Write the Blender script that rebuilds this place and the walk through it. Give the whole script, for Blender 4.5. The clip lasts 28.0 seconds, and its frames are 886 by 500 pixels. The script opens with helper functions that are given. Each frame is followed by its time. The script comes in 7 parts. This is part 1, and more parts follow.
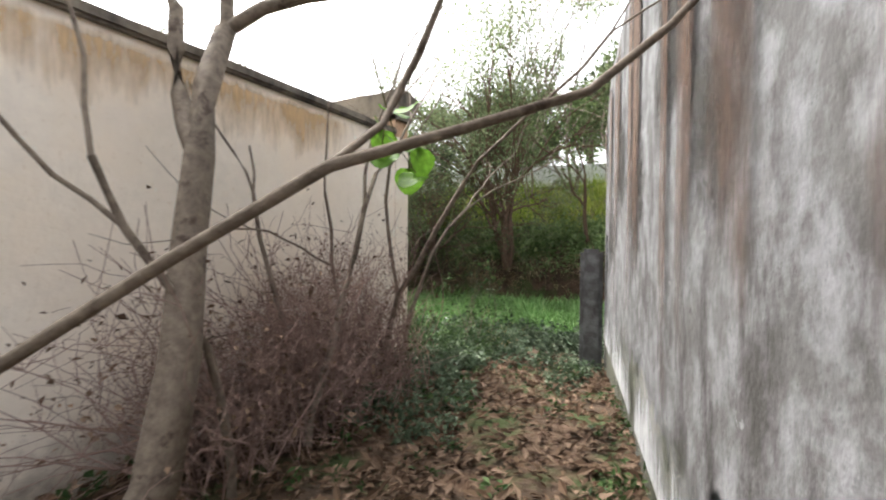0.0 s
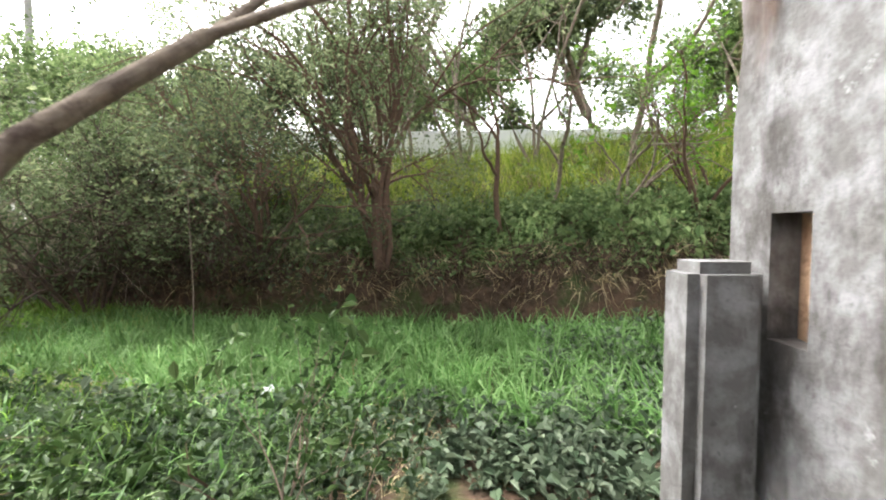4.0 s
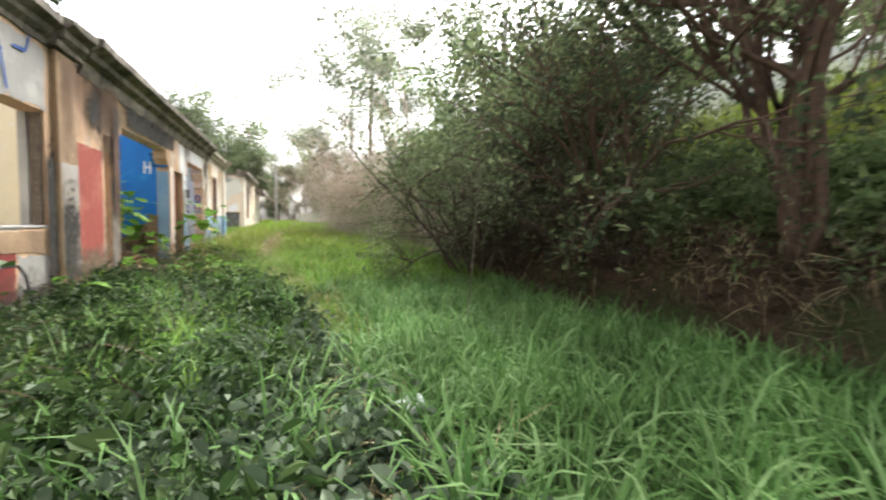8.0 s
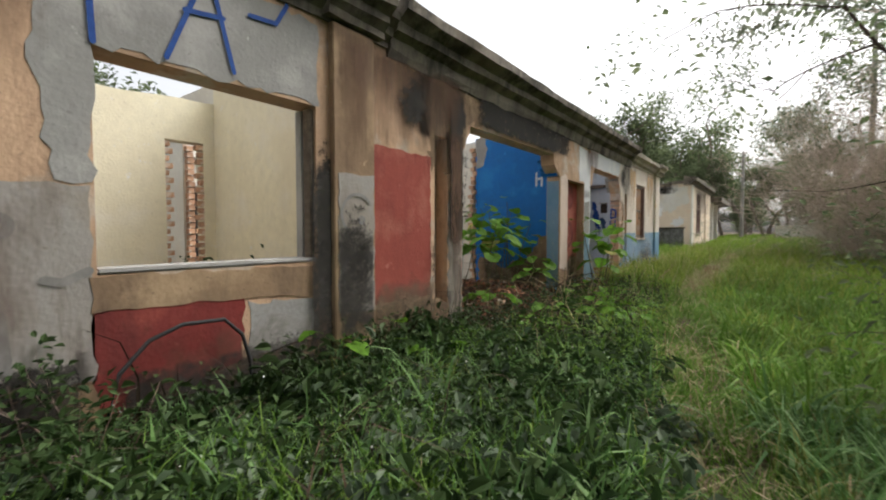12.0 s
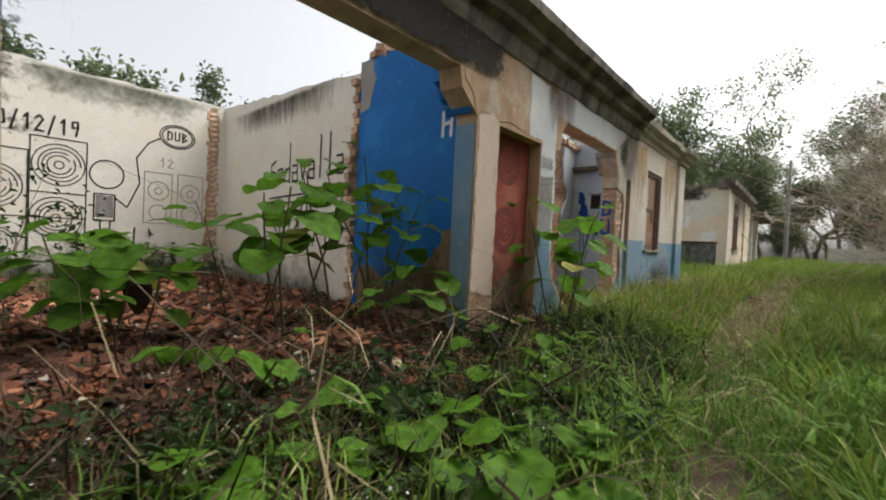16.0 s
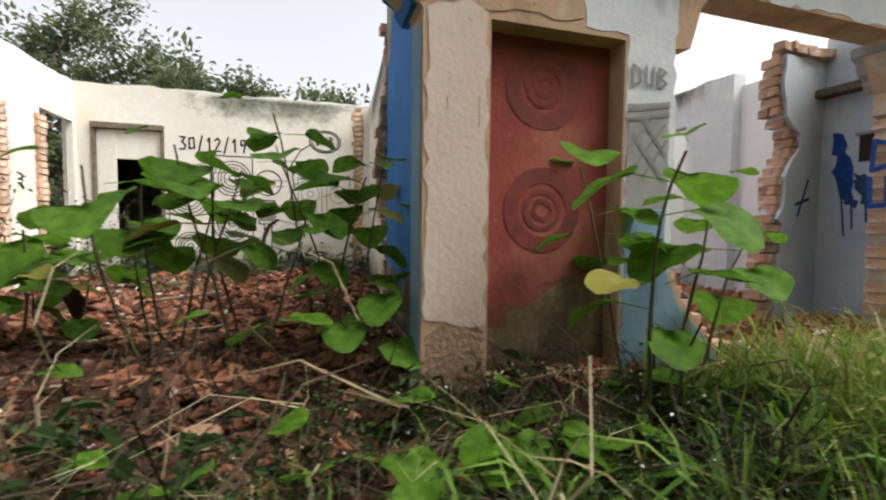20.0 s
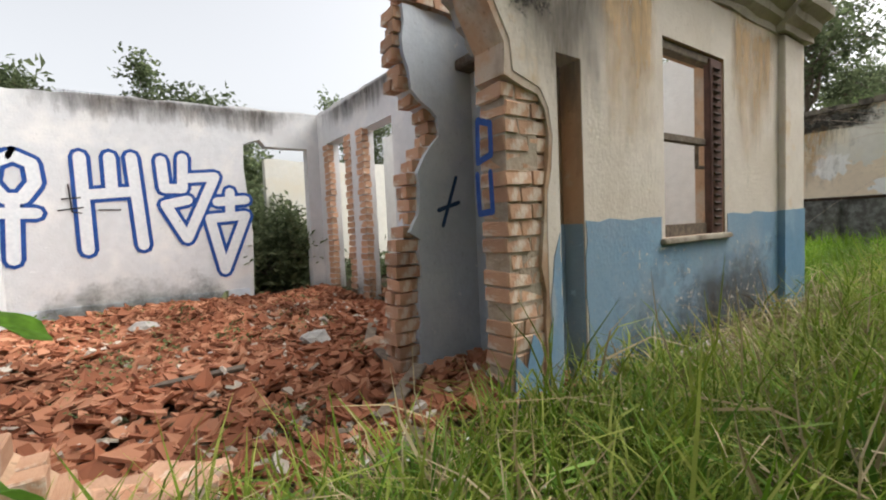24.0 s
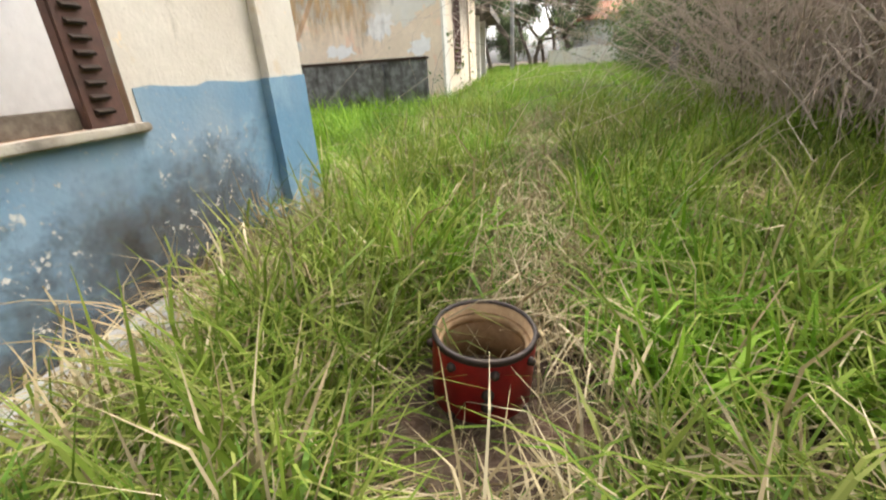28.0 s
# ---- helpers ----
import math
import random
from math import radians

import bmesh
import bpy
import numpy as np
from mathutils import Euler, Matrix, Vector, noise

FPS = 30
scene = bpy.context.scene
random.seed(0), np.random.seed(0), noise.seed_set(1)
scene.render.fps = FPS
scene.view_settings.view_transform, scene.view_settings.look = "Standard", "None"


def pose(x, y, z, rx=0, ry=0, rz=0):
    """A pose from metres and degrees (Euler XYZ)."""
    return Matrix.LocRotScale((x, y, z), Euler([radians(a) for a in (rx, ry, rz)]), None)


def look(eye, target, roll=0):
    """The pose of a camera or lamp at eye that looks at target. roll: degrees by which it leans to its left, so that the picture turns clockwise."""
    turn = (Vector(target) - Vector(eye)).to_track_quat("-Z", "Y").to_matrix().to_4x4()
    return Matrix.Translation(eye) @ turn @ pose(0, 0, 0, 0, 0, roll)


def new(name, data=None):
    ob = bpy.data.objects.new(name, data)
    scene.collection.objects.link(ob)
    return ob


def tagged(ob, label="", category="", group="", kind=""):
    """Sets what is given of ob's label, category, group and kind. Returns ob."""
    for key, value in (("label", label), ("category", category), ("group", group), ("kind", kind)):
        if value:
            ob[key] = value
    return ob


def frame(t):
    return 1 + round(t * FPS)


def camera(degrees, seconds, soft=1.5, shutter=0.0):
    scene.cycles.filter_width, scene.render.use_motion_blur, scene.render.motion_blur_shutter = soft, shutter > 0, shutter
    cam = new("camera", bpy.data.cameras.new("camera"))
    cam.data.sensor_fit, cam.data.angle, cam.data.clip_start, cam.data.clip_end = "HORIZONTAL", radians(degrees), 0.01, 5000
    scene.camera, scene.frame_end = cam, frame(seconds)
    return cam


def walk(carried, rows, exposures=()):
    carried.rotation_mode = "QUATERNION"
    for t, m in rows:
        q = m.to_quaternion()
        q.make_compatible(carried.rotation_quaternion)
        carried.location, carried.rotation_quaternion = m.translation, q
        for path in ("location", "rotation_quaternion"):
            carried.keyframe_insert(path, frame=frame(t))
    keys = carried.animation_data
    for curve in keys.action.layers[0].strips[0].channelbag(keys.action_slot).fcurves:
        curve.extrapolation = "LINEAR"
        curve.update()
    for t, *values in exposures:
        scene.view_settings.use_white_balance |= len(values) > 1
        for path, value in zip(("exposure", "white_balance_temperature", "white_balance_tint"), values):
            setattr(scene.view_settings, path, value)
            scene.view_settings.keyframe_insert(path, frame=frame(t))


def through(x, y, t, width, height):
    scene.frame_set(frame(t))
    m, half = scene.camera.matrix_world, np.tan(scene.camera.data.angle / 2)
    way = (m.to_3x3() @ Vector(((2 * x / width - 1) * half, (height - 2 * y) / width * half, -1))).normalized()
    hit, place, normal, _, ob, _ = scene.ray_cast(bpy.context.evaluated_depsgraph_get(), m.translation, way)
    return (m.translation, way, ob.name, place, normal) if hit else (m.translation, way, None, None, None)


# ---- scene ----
# camera and walk
cam = camera(90.7, 28.0, soft=2.0, shutter=0.25)
PATH = [
    (0, (-1.926, 4.755, 1.527), (-0.97, 2.998, 1.495), 0.4),
    (0.5, (-1.92, 4.346, 1.577), (-1.101, 2.521, 1.552), 0.4),
    (1, (-1.803, 3.848, 1.514), (-1.002, 2.015, 1.49), 1.1),
    (1.5, (-1.595, 3.193, 1.559), (-1.011, 1.281, 1.501), 1.3),
    (2, (-1.291, 2.604, 1.518), (-0.715, 0.69, 1.451), 1.0),
    (2.5, (-1.046, 2.074, 1.549), (-0.477, 0.158, 1.468), -1.2),
    (4.5, (-0.041, 0.159, 1.573), (0.313, -1.808, 1.483), 0.7),
    (5, (-0.018, -0.192, 1.493), (0.360, -2.154, 1.409), -0.1),
    (5.5, (-0.130, -0.582, 1.364), (0.814, -2.343, 1.299), -1.5),
    (6, (-0.301, -1.015, 1.221), (1.006, -2.529, 1.185), -5.9),
    (6.5, (-0.456, -1.443, 1.098), (0.952, -2.863, 1.038), -3.0),
    (7, (-0.533, -1.921, 1.029), (1.038, -3.156, 0.938), 1.8),
    (7.5, (-0.481, -2.314, 1.040), (1.219, -3.362, 0.946), 1.0),
    (8, (-0.308, -2.718, 1.091), (1.578, -3.37, 0.963), 1.1),
    (8.5, (0.048, -2.967, 1.143), (2.026, -2.763, 0.923), -2.7),
    (9, (0.506, -3.145, 1.189), (2.308, -2.288, 1.064), 0.3),
    (9.5, (0.976, -3.284, 1.239), (2.743, -2.354, 1.139), -3.1),
    (10, (1.515, -3.36, 1.212), (3.275, -2.414, 1.118), -2.5),
    (10.5, (2.096, -3.365, 1.265), (3.852, -2.411, 1.184), -2.9),
    (11, (2.649, -3.306, 1.173), (4.402, -2.348, 1.087), 1.2),
    (11.5, (3.123, -3.255, 1.189), (4.823, -2.205, 1.102), 1.2),
    (13.5, (5.63, -3.093, 1.082), (6.907, -1.555, 1.03), -2.2),
    (14, (6.187, -3.117, 1.03), (7.686, -1.794, 0.956), -2.8),
    (14.5, (6.633, -3.062, 1.046), (8.279, -1.928, 0.968), -3.1),
    (15, (6.976, -2.978, 1.031), (8.652, -1.889, 0.958), -2.7),
    (15.5, (7.497, -2.743, 1.057), (9.141, -1.606, 0.996), -2.0),
    (16, (8.154, -2.53, 0.991), (9.687, -1.247, 0.947), 2.8),
    (16.5, (8.641, -2.4, 1.029), (10.003, -0.937, 0.96), 2.6),
    (17, (9.206, -2.447, 0.983), (10.106, -0.663, 0.903), 2.6),
    (17.5, (9.454, -2.493, 1.044), (10.271, -0.67, 0.958), 2.4),
    (18, (9.727, -2.457, 0.989), (10.37, -0.566, 0.905), 4.1),
    (18.5, (10.023, -2.366, 0.995), (10.493, -0.425, 0.881), 3.1),
    (19, (10.138, -2.34, 1.029), (10.557, -0.389, 0.907), 2.4),
    (19.5, (10.382, -2.344, 1.009), (10.86, -0.405, 0.89), -0.4),
    (20, (11.018, -2.372, 1.025), (11.589, -0.458, 0.92), 0.6),
    (20.5, (11.398, -2.32, 1.071), (12.039, -0.428, 0.97), 1.0),
    (21, (11.815, -2.137, 1.131), (12.466, -0.249, 1.02), 1.4),
    (21.5, (12.272, -2.04, 1.085), (13.094, -0.219, 1.012), 1.3),
    (22, (12.856, -1.893, 1.143), (13.848, -0.159, 1.054), -0.7),
    (22.3, (13.06, -1.9, 1.16), (14.257, -0.3, 1.069), -0.7),
    (22.5, (13.24, -1.88, 1.15), (14.574, -0.392, 1.054), -0.8),
    (24.5, (14.048, -1.844, 1.222), (15.153, -0.181, 1.106), -2.9),
    (25, (14.293, -1.993, 1.259), (15.782, -0.665, 1.121), -4.2),
    (25.5, (14.689, -2.038, 1.239), (16.432, -1.06, 1.15), -3.7),
    (26, (15.013, -2.114, 1.229), (16.922, -1.524, 1.133), -3.8),
    (26.5, (15.444, -2.135, 1.227), (17.396, -1.73, 1.057), -3.7),
    (27, (15.769, -2.117, 1.242), (17.683, -1.767, 0.776), -5.2),
    (27.5, (16.099, -2.087, 1.211), (18.004, -1.729, 0.719), -4.9),
    (28, (16.319, -2.049, 1.173), (18.128, -1.685, 0.402), -3.9),
]

walk(cam, [(t, look(eye, aim, roll)) for t, eye, aim, roll in PATH],
     exposures=[(0, 2.2), (2.5, 2.5), (4.5, 2.95), (5, 3.1), (6, 2.7), (7, 2.4), (7.5, 2.4), (8.6, 2.0), (9.0, 1.6), (9.5, 0.8), (10, 0.65), (11.5, 0.95), (13.5, 1.25), (15.2, 1.15), (16.2, 0.9), (18, 1.25), (20, 1.15), (22.3, 1.75), (25, 0.75), (26, 1.1), (27, 1.75), (28, 2.0)])

# world and sun: bright overcast sky
world = bpy.data.worlds.new("overcast_sky")
scene.world = world
world.use_nodes = True
wn, wl = world.node_tree.nodes, world.node_tree.links
sky = wn.new("ShaderNodeTexSky")
sky.sky_type, sky.sun_disc = "NISHITA", False
sky.sun_elevation, sky.sun_rotation = radians(54), radians(116)
sky.air_density, sky.dust_density, sky.ozone_density = 1.0, 6.0, 0.6
desat = wn.new("ShaderNodeHueSaturation")
desat.inputs["Saturation"].default_value = 0.18
wl.new(sky.outputs[0], desat.inputs["Color"])
wl.new(desat.outputs[0], wn["Background"].inputs["Color"])
wn["Background"].inputs["Strength"].default_value = 0.15
sun_data = bpy.data.lights.new("sun", "SUN")
sun_data.energy, sun_data.angle, sun_data.color = 0.8, radians(45), (1.0, 0.97, 0.93)
sun = new("sun", sun_data)
sun.matrix_world = look((28, -14, 42), (0, 0, 0))


# ---------- materials ----------
def material(name, rough=0.9, metal=0.0):
    m = bpy.data.materials.new(name)
    m.use_nodes = True
    b = m.node_tree.nodes["Principled BSDF"]
    b.inputs["Roughness"].default_value, b.inputs["Metallic"].default_value = rough, metal
    b.inputs["Specular IOR Level"].default_value = 0.25
    return m, m.node_tree.nodes, m.node_tree.links, b


def coords(n, l, stretch=(1, 1, 1)):
    tc, mp = n.new("ShaderNodeTexCoord"), n.new("ShaderNodeMapping")
    mp.inputs["Scale"].default_value = stretch
    l.new(tc.outputs["Object"], mp.inputs[0])
    return mp.outputs[0]


def noise_fac(n, l, vec, scale, lo, hi, detail=6, rough=0.6):
    t, r = n.new("ShaderNodeTexNoise"), n.new("ShaderNodeMapRange")
    t.inputs["Scale"].default_value, t.inputs["Detail"].default_value, t.inputs["Roughness"].default_value = scale, detail, rough
    l.new(vec, t.inputs["Vector"])
    r.inputs["From Min"].default_value, r.inputs["From Max"].default_value = lo, hi
    l.new(t.outputs["Fac"], r.inputs["Value"])
    return r.outputs[0]


def blend(n, l, fac, a, b, kind="MIX"):
    m = n.new("ShaderNodeMix")
    m.data_type, m.blend_type = "RGBA", kind
    for sock, v in ((m.inputs[6], a), (m.inputs[7], b)):
        if isinstance(v, tuple):
            sock.default_value = (*v, 1)
        else:
            l.new(v, sock)
    if isinstance(fac, float):
        m.inputs[0].default_value = fac
    else:
        l.new(fac, m.inputs[0])
    return m.outputs[2]


def bumped(n, l, bsdf, vec, scale, strength, dist=0.01, detail=8):
    t, b = n.new("ShaderNodeTexNoise"), n.new("ShaderNodeBump")
    t.inputs["Scale"].default_value, t.inputs["Detail"].default_value = scale, detail
    l.new(vec, t.inputs["Vector"])
    b.inputs["Strength"].default_value, b.inputs["Distance"].default_value = strength, dist
    l.new(t.outputs["Fac"], b.inputs["Height"])
    l.new(b.outputs[0], bsdf.inputs["Normal"])


def plaster(name, base, patch, stain, patch_at=(0.52, 0.62), stain_at=(0.55, 0.75), streak=0.6, rough=0.92, bump=0.35, patch_scale=1.3):
    """Old wall paint: base colour, patches of another coat, run-down streaks and mildew specks."""
    m, n, l, b = material(name, rough)
    v = coords(n, l)
    c = blend(n, l, noise_fac(n, l, v, 9, 0.3, 0.8), base, tuple(x * 0.84 for x in base))
    c = blend(n, l, noise_fac(n, l, v, 0.7, 0.4, 0.75, detail=4), c, tuple(0.55 * x + 0.45 * y for x, y in zip(base, stain)))
    c = blend(n, l, noise_fac(n, l, v, 5.5, 0.64, 0.68, detail=10, rough=0.7), c, tuple(min(0.8, x * 1.22 + 0.02) for x in patch))
    c = blend(n, l, noise_fac(n, l, v, patch_scale, *patch_at, detail=9, rough=0.62), c, patch)
    sv = coords(n, l, (1.5, 1.5, 0.6))
    f = n.new("ShaderNodeMath")
    f.operation = "MULTIPLY"
    f.inputs[1].default_value = streak
    l.new(noise_fac(n, l, sv, 1.9, *stain_at, detail=10, rough=0.68), f.inputs[0])
    c = blend(n, l, f.outputs[0], c, stain)
    g = n.new("ShaderNodeMath")
    g.operation = "MULTIPLY"
    g.inputs[1].default_value = 0.55
    l.new(noise_fac(n, l, v, 26, 0.62, 0.74, detail=3), g.inputs[0])
    c = blend(n, l, g.outputs[0], c, stain)
    l.new(c, b.inputs["Base Color"])
    bumped(n, l, b, v, 30, bump, 0.012)
    return m


def mottled(name, a, b_, scale=6, rough=0.9, bump=0.4, bump_scale=25, dist=0.012, lo=0.35, hi=0.65, third=None, third_at=(0.58, 0.66), metal=0.0, rand=0.0):
    m, n, l, b = material(name, rough, metal)
    v = coords(n, l)
    c = blend(n, l, noise_fac(n, l, v, scale, lo, hi), a, b_)
    if third:
        c = blend(n, l, noise_fac(n, l, v, scale * 0.37, *third_at), c, third)
    if rand:
        info, hs = n.new("ShaderNodeObjectInfo"), n.new("ShaderNodeHueSaturation")
        r = n.new("ShaderNodeMapRange")
        r.inputs["To Min"].default_value, r.inputs["To Max"].default_value = 1 - rand, 1 + rand
        l.new(info.outputs["Random"], r.inputs["Value"])
        l.new(r.outputs[0], hs.inputs["Value"])
        l.new(c, hs.inputs["Color"])
        c = hs.outputs[0]
    l.new(c, b.inputs["Base Color"])
    bumped(n, l, b, v, bump_scale, bump, dist)
    return m


def leafy(name, a, b_, light, rough=0.5, through=0.25, patch_scale=0.9):
    """Leaves and blades: every island of the mesh gets its own tone; patches vary over metres."""
    m, n, l, b = material(name, rough)
    b.inputs["Specular IOR Level"].default_value = 0.1
    geo = n.new("ShaderNodeNewGeometry")
    ramp = n.new("ShaderNodeValToRGB")
    e = ramp.color_ramp.elements
    e[0].color, e[1].color = (*a, 1), (*light, 1)
    mid = e.new(0.5)
    mid.color = (*b_, 1)
    l.new(geo.outputs["Random Per Island"], ramp.inputs[0])
    v = coords(n, l)
    hs = n.new("ShaderNodeHueSaturation")
    r = n.new("ShaderNodeMapRange")
    t = n.new("ShaderNodeTexNoise")
    t.inputs["Scale"].default_value = patch_scale
    l.new(v, t.inputs["Vector"])
    l.new(t.outputs["Fac"], r.inputs["Value"])
    r.inputs["From Min"].default_value, r.inputs["From Max"].default_value = 0.3, 0.7
    r.inputs["To Min"].default_value, r.inputs["To Max"].default_value = 0.62, 1.35
    l.new(r.outputs[0], hs.inputs["Value"])
    l.new(ramp.outputs[0], hs.inputs["Color"])
    l.new(hs.outputs[0], b.inputs["Base Color"])
    tr, mix, out = n.new("ShaderNodeBsdfTranslucent"), n.new("ShaderNodeMixShader"), n["Material Output"]
    l.new(hs.outputs[0], tr.inputs["Color"])
    mix.inputs[0].default_value = through
    l.new(b.outputs[0], mix.inputs[1])
    l.new(tr.outputs[0], mix.inputs[2])
    l.new(mix.outputs[0], out.inputs["Surface"])
    return m


M = {}
M["peach"] = plaster("peach_paint", (0.60, 0.40, 0.26), (0.52, 0.43, 0.34), (0.14, 0.09, 0.055), (0.53, 0.6), (0.5, 0.72), 0.7)
M["cream"] = plaster("cream_paint", (0.74, 0.67, 0.585), (0.62, 0.49, 0.33), (0.38, 0.29, 0.19), (0.6, 0.66), (0.56, 0.8), 0.55)
M["white"] = plaster("white_limewash", (0.76, 0.74, 0.67), (0.70, 0.65, 0.54), (0.50, 0.45, 0.36), (0.52, 0.66), (0.6, 0.85), 0.45)
M["pinkpale"] = plaster("pale_pink_paint", (0.68, 0.55, 0.46), (0.62, 0.53, 0.46), (0.34, 0.24, 0.17), (0.5, 0.62), (0.58, 0.8), 0.5)
M["palecement"] = plaster("pale_rough_render", (0.34, 0.30, 0.25), (0.46, 0.42, 0.36), (0.06, 0.05, 0.04), (0.5, 0.6), (0.48, 0.62), 0.85, patch_scale=3.0)
M["endwall"] = plaster("pinkish_cream_limewash", (0.86, 0.78, 0.68), (0.80, 0.70, 0.58), (0.60, 0.48, 0.36), (0.52, 0.66), (0.6, 0.85), 0.4)
M["chalk"] = plaster("bright_white_limewash", (0.88, 0.87, 0.84), (0.82, 0.80, 0.76), (0.68, 0.65, 0.60), (0.56, 0.66), (0.64, 0.85), 0.3)
M["roomcream"] = plaster("pale_yellow_paint", (0.86, 0.80, 0.60), (0.80, 0.76, 0.64), (0.58, 0.52, 0.38), (0.5, 0.7), (0.55, 0.8), 0.5)
M["greywhite"] = plaster("pale_grey_blue_paint", (0.66, 0.67, 0.68), (0.72, 0.71, 0.69), (0.50, 0.49, 0.47), (0.5, 0.62), (0.6, 0.85), 0.4)
M["bluegrey"] = plaster("faded_blue_grey_paint", (0.60, 0.66, 0.72), (0.66, 0.70, 0.73), (0.36, 0.39, 0.42), (0.48, 0.62), (0.6, 0.85), 0.5)
M["blue"] = plaster("strong_blue_paint", (0.012, 0.16, 0.50), (0.02, 0.20, 0.52), (0.03, 0.07, 0.14), (0.5, 0.6), (0.62, 0.85), 0.4, rough=0.7)
M["paleblue"] = plaster("worn_pale_blue_paint", (0.16, 0.30, 0.44), (0.23, 0.36, 0.47), (0.42, 0.40, 0.36), (0.52, 0.62), (0.6, 0.68), 0.45)
M["red"] = plaster("dull_red_paint", (0.22, 0.038, 0.032), (0.28, 0.065, 0.05), (0.08, 0.022, 0.02), (0.5, 0.62), (0.5, 0.72), 0.7)
M["pinkred"] = plaster("faded_red_paint", (0.32, 0.075, 0.055), (0.38, 0.13, 0.09), (0.17, 0.04, 0.035), (0.5, 0.62), (0.5, 0.74), 0.65)
M["cement"] = plaster("grey_cement_render", (0.33, 0.32, 0.30), (0.40, 0.385, 0.36), (0.17, 0.16, 0.15), (0.5, 0.62), (0.56, 0.8), 0.5)
M["greypaint"] = plaster("pale_grey_paint", (0.39, 0.365, 0.335), (0.30, 0.265, 0.225), (0.15, 0.12, 0.095), (0.5, 0.6), (0.5, 0.74), 0.7)
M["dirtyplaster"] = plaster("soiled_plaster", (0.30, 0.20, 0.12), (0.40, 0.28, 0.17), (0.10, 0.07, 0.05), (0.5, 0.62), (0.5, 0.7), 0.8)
M["cornice"] = plaster("weathered_cornice", (0.26, 0.225, 0.18), (0.16, 0.135, 0.105), (0.045, 0.04, 0.035), (0.46, 0.6), (0.46, 0.62), 0.9, patch_scale=2.5)
M["palecornice"] = plaster("pale_weathered_cornice", (0.50, 0.45, 0.37), (0.38, 0.33, 0.26), (0.12, 0.10, 0.08), (0.5, 0.62), (0.52, 0.7), 0.75)
M["housecream"] = plaster("flaking_cream_paint", (0.86, 0.73, 0.56), (0.80, 0.60, 0.44), (0.42, 0.32, 0.23), (0.56, 0.6), (0.6, 0.8), 0.5, patch_scale=1.8)
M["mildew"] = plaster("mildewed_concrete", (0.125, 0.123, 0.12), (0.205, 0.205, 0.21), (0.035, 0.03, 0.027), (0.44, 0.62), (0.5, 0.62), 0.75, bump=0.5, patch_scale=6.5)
M["brick"] = mottled("old_brick", (0.53, 0.33, 0.215), (0.45, 0.255, 0.16), 14, 0.95, 0.7, 60, 0.006, third=(0.60, 0.50, 0.40), third_at=(0.54, 0.62), rand=0.25)
M["core"] = mottled("mortar_core", (0.42, 0.28, 0.18), (0.30, 0.19, 0.12), 10, 0.97, 0.9, 30, 0.03)
M["mortar"] = mottled("pale_lime_mortar", (0.44, 0.37, 0.29), (0.34, 0.27, 0.2), 12, 0.97, 0.8, 40, 0.01)
M["wood"] = mottled("grey_weathered_wood", (0.20, 0.16, 0.12), (0.11, 0.085, 0.065), 20, 0.85, 0.5, 60, 0.004, rand=0.2)
M["brownwood"] = mottled("brown_painted_wood", (0.13, 0.065, 0.05), (0.09, 0.05, 0.04), 14, 0.75, 0.4, 50, 0.004)
M["soil"] = mottled("leafy_soil", (0.05, 0.034, 0.022), (0.1, 0.062, 0.04), 5, 0.97, 0.9, 18, 0.05, third=(0.045, 0.06, 0.02), third_at=(0.5, 0.62))
M["tan"] = plaster("tan_weathered_paint", (0.58, 0.45, 0.30), (0.66, 0.56, 0.44), (0.2, 0.14, 0.09), (0.47, 0.55), (0.52, 0.7), 0.6)
M["grime"] = plaster("grimy_blue_paint", (0.13, 0.16, 0.185), (0.17, 0.23, 0.29), (0.05, 0.05, 0.045), (0.47, 0.6), (0.48, 0.66), 0.8)
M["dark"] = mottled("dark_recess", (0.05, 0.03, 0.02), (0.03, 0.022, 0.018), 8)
M["black"] = mottled("black_marker", (0.012, 0.012, 0.012), (0.03, 0.03, 0.03), 30, 0.7, 0.1)
M["marker"] = mottled("worn_black_marker", (0.03, 0.03, 0.03), (0.09, 0.088, 0.082), 12, 0.7, 0.1)
M["bluemark"] = mottled("blue_spray_paint", (0.012, 0.05, 0.22), (0.02, 0.08, 0.30), 20, 0.7, 0.1)
M["darkblue"] = mottled("dull_blue_spray", (0.02, 0.05, 0.12), (0.04, 0.08, 0.16), 20, 0.7, 0.1)
M["whitemark"] = mottled("white_spray_paint", (0.72, 0.73, 0.74), (0.62, 0.64, 0.66), 20, 0.7, 0.1)
M["greymark"] = mottled("grey_spray_paint", (0.20, 0.19, 0.18), (0.27, 0.255, 0.24), 9, 0.8, 0.1)
M["darkred"] = mottled("dark_red_brown_paint", (0.15, 0.04, 0.034), (0.24, 0.055, 0.045), 7, 0.8, 0.1)
M["bark"] = mottled("bark", (0.12, 0.095, 0.075), (0.22, 0.18, 0.14), 18, 0.95, 0.8, 40, 0.012, third=(0.07, 0.05, 0.04))
M["redbark"] = mottled("reddish_bark", (0.13, 0.08, 0.055), (0.085, 0.055, 0.04), 16, 0.95, 0.8, 40, 0.012)
M["bramble"] = mottled("grey_bramble_stems", (0.60, 0.49, 0.41), (0.42, 0.33, 0.265), 9, 0.95, 0.2, 40, 0.004)
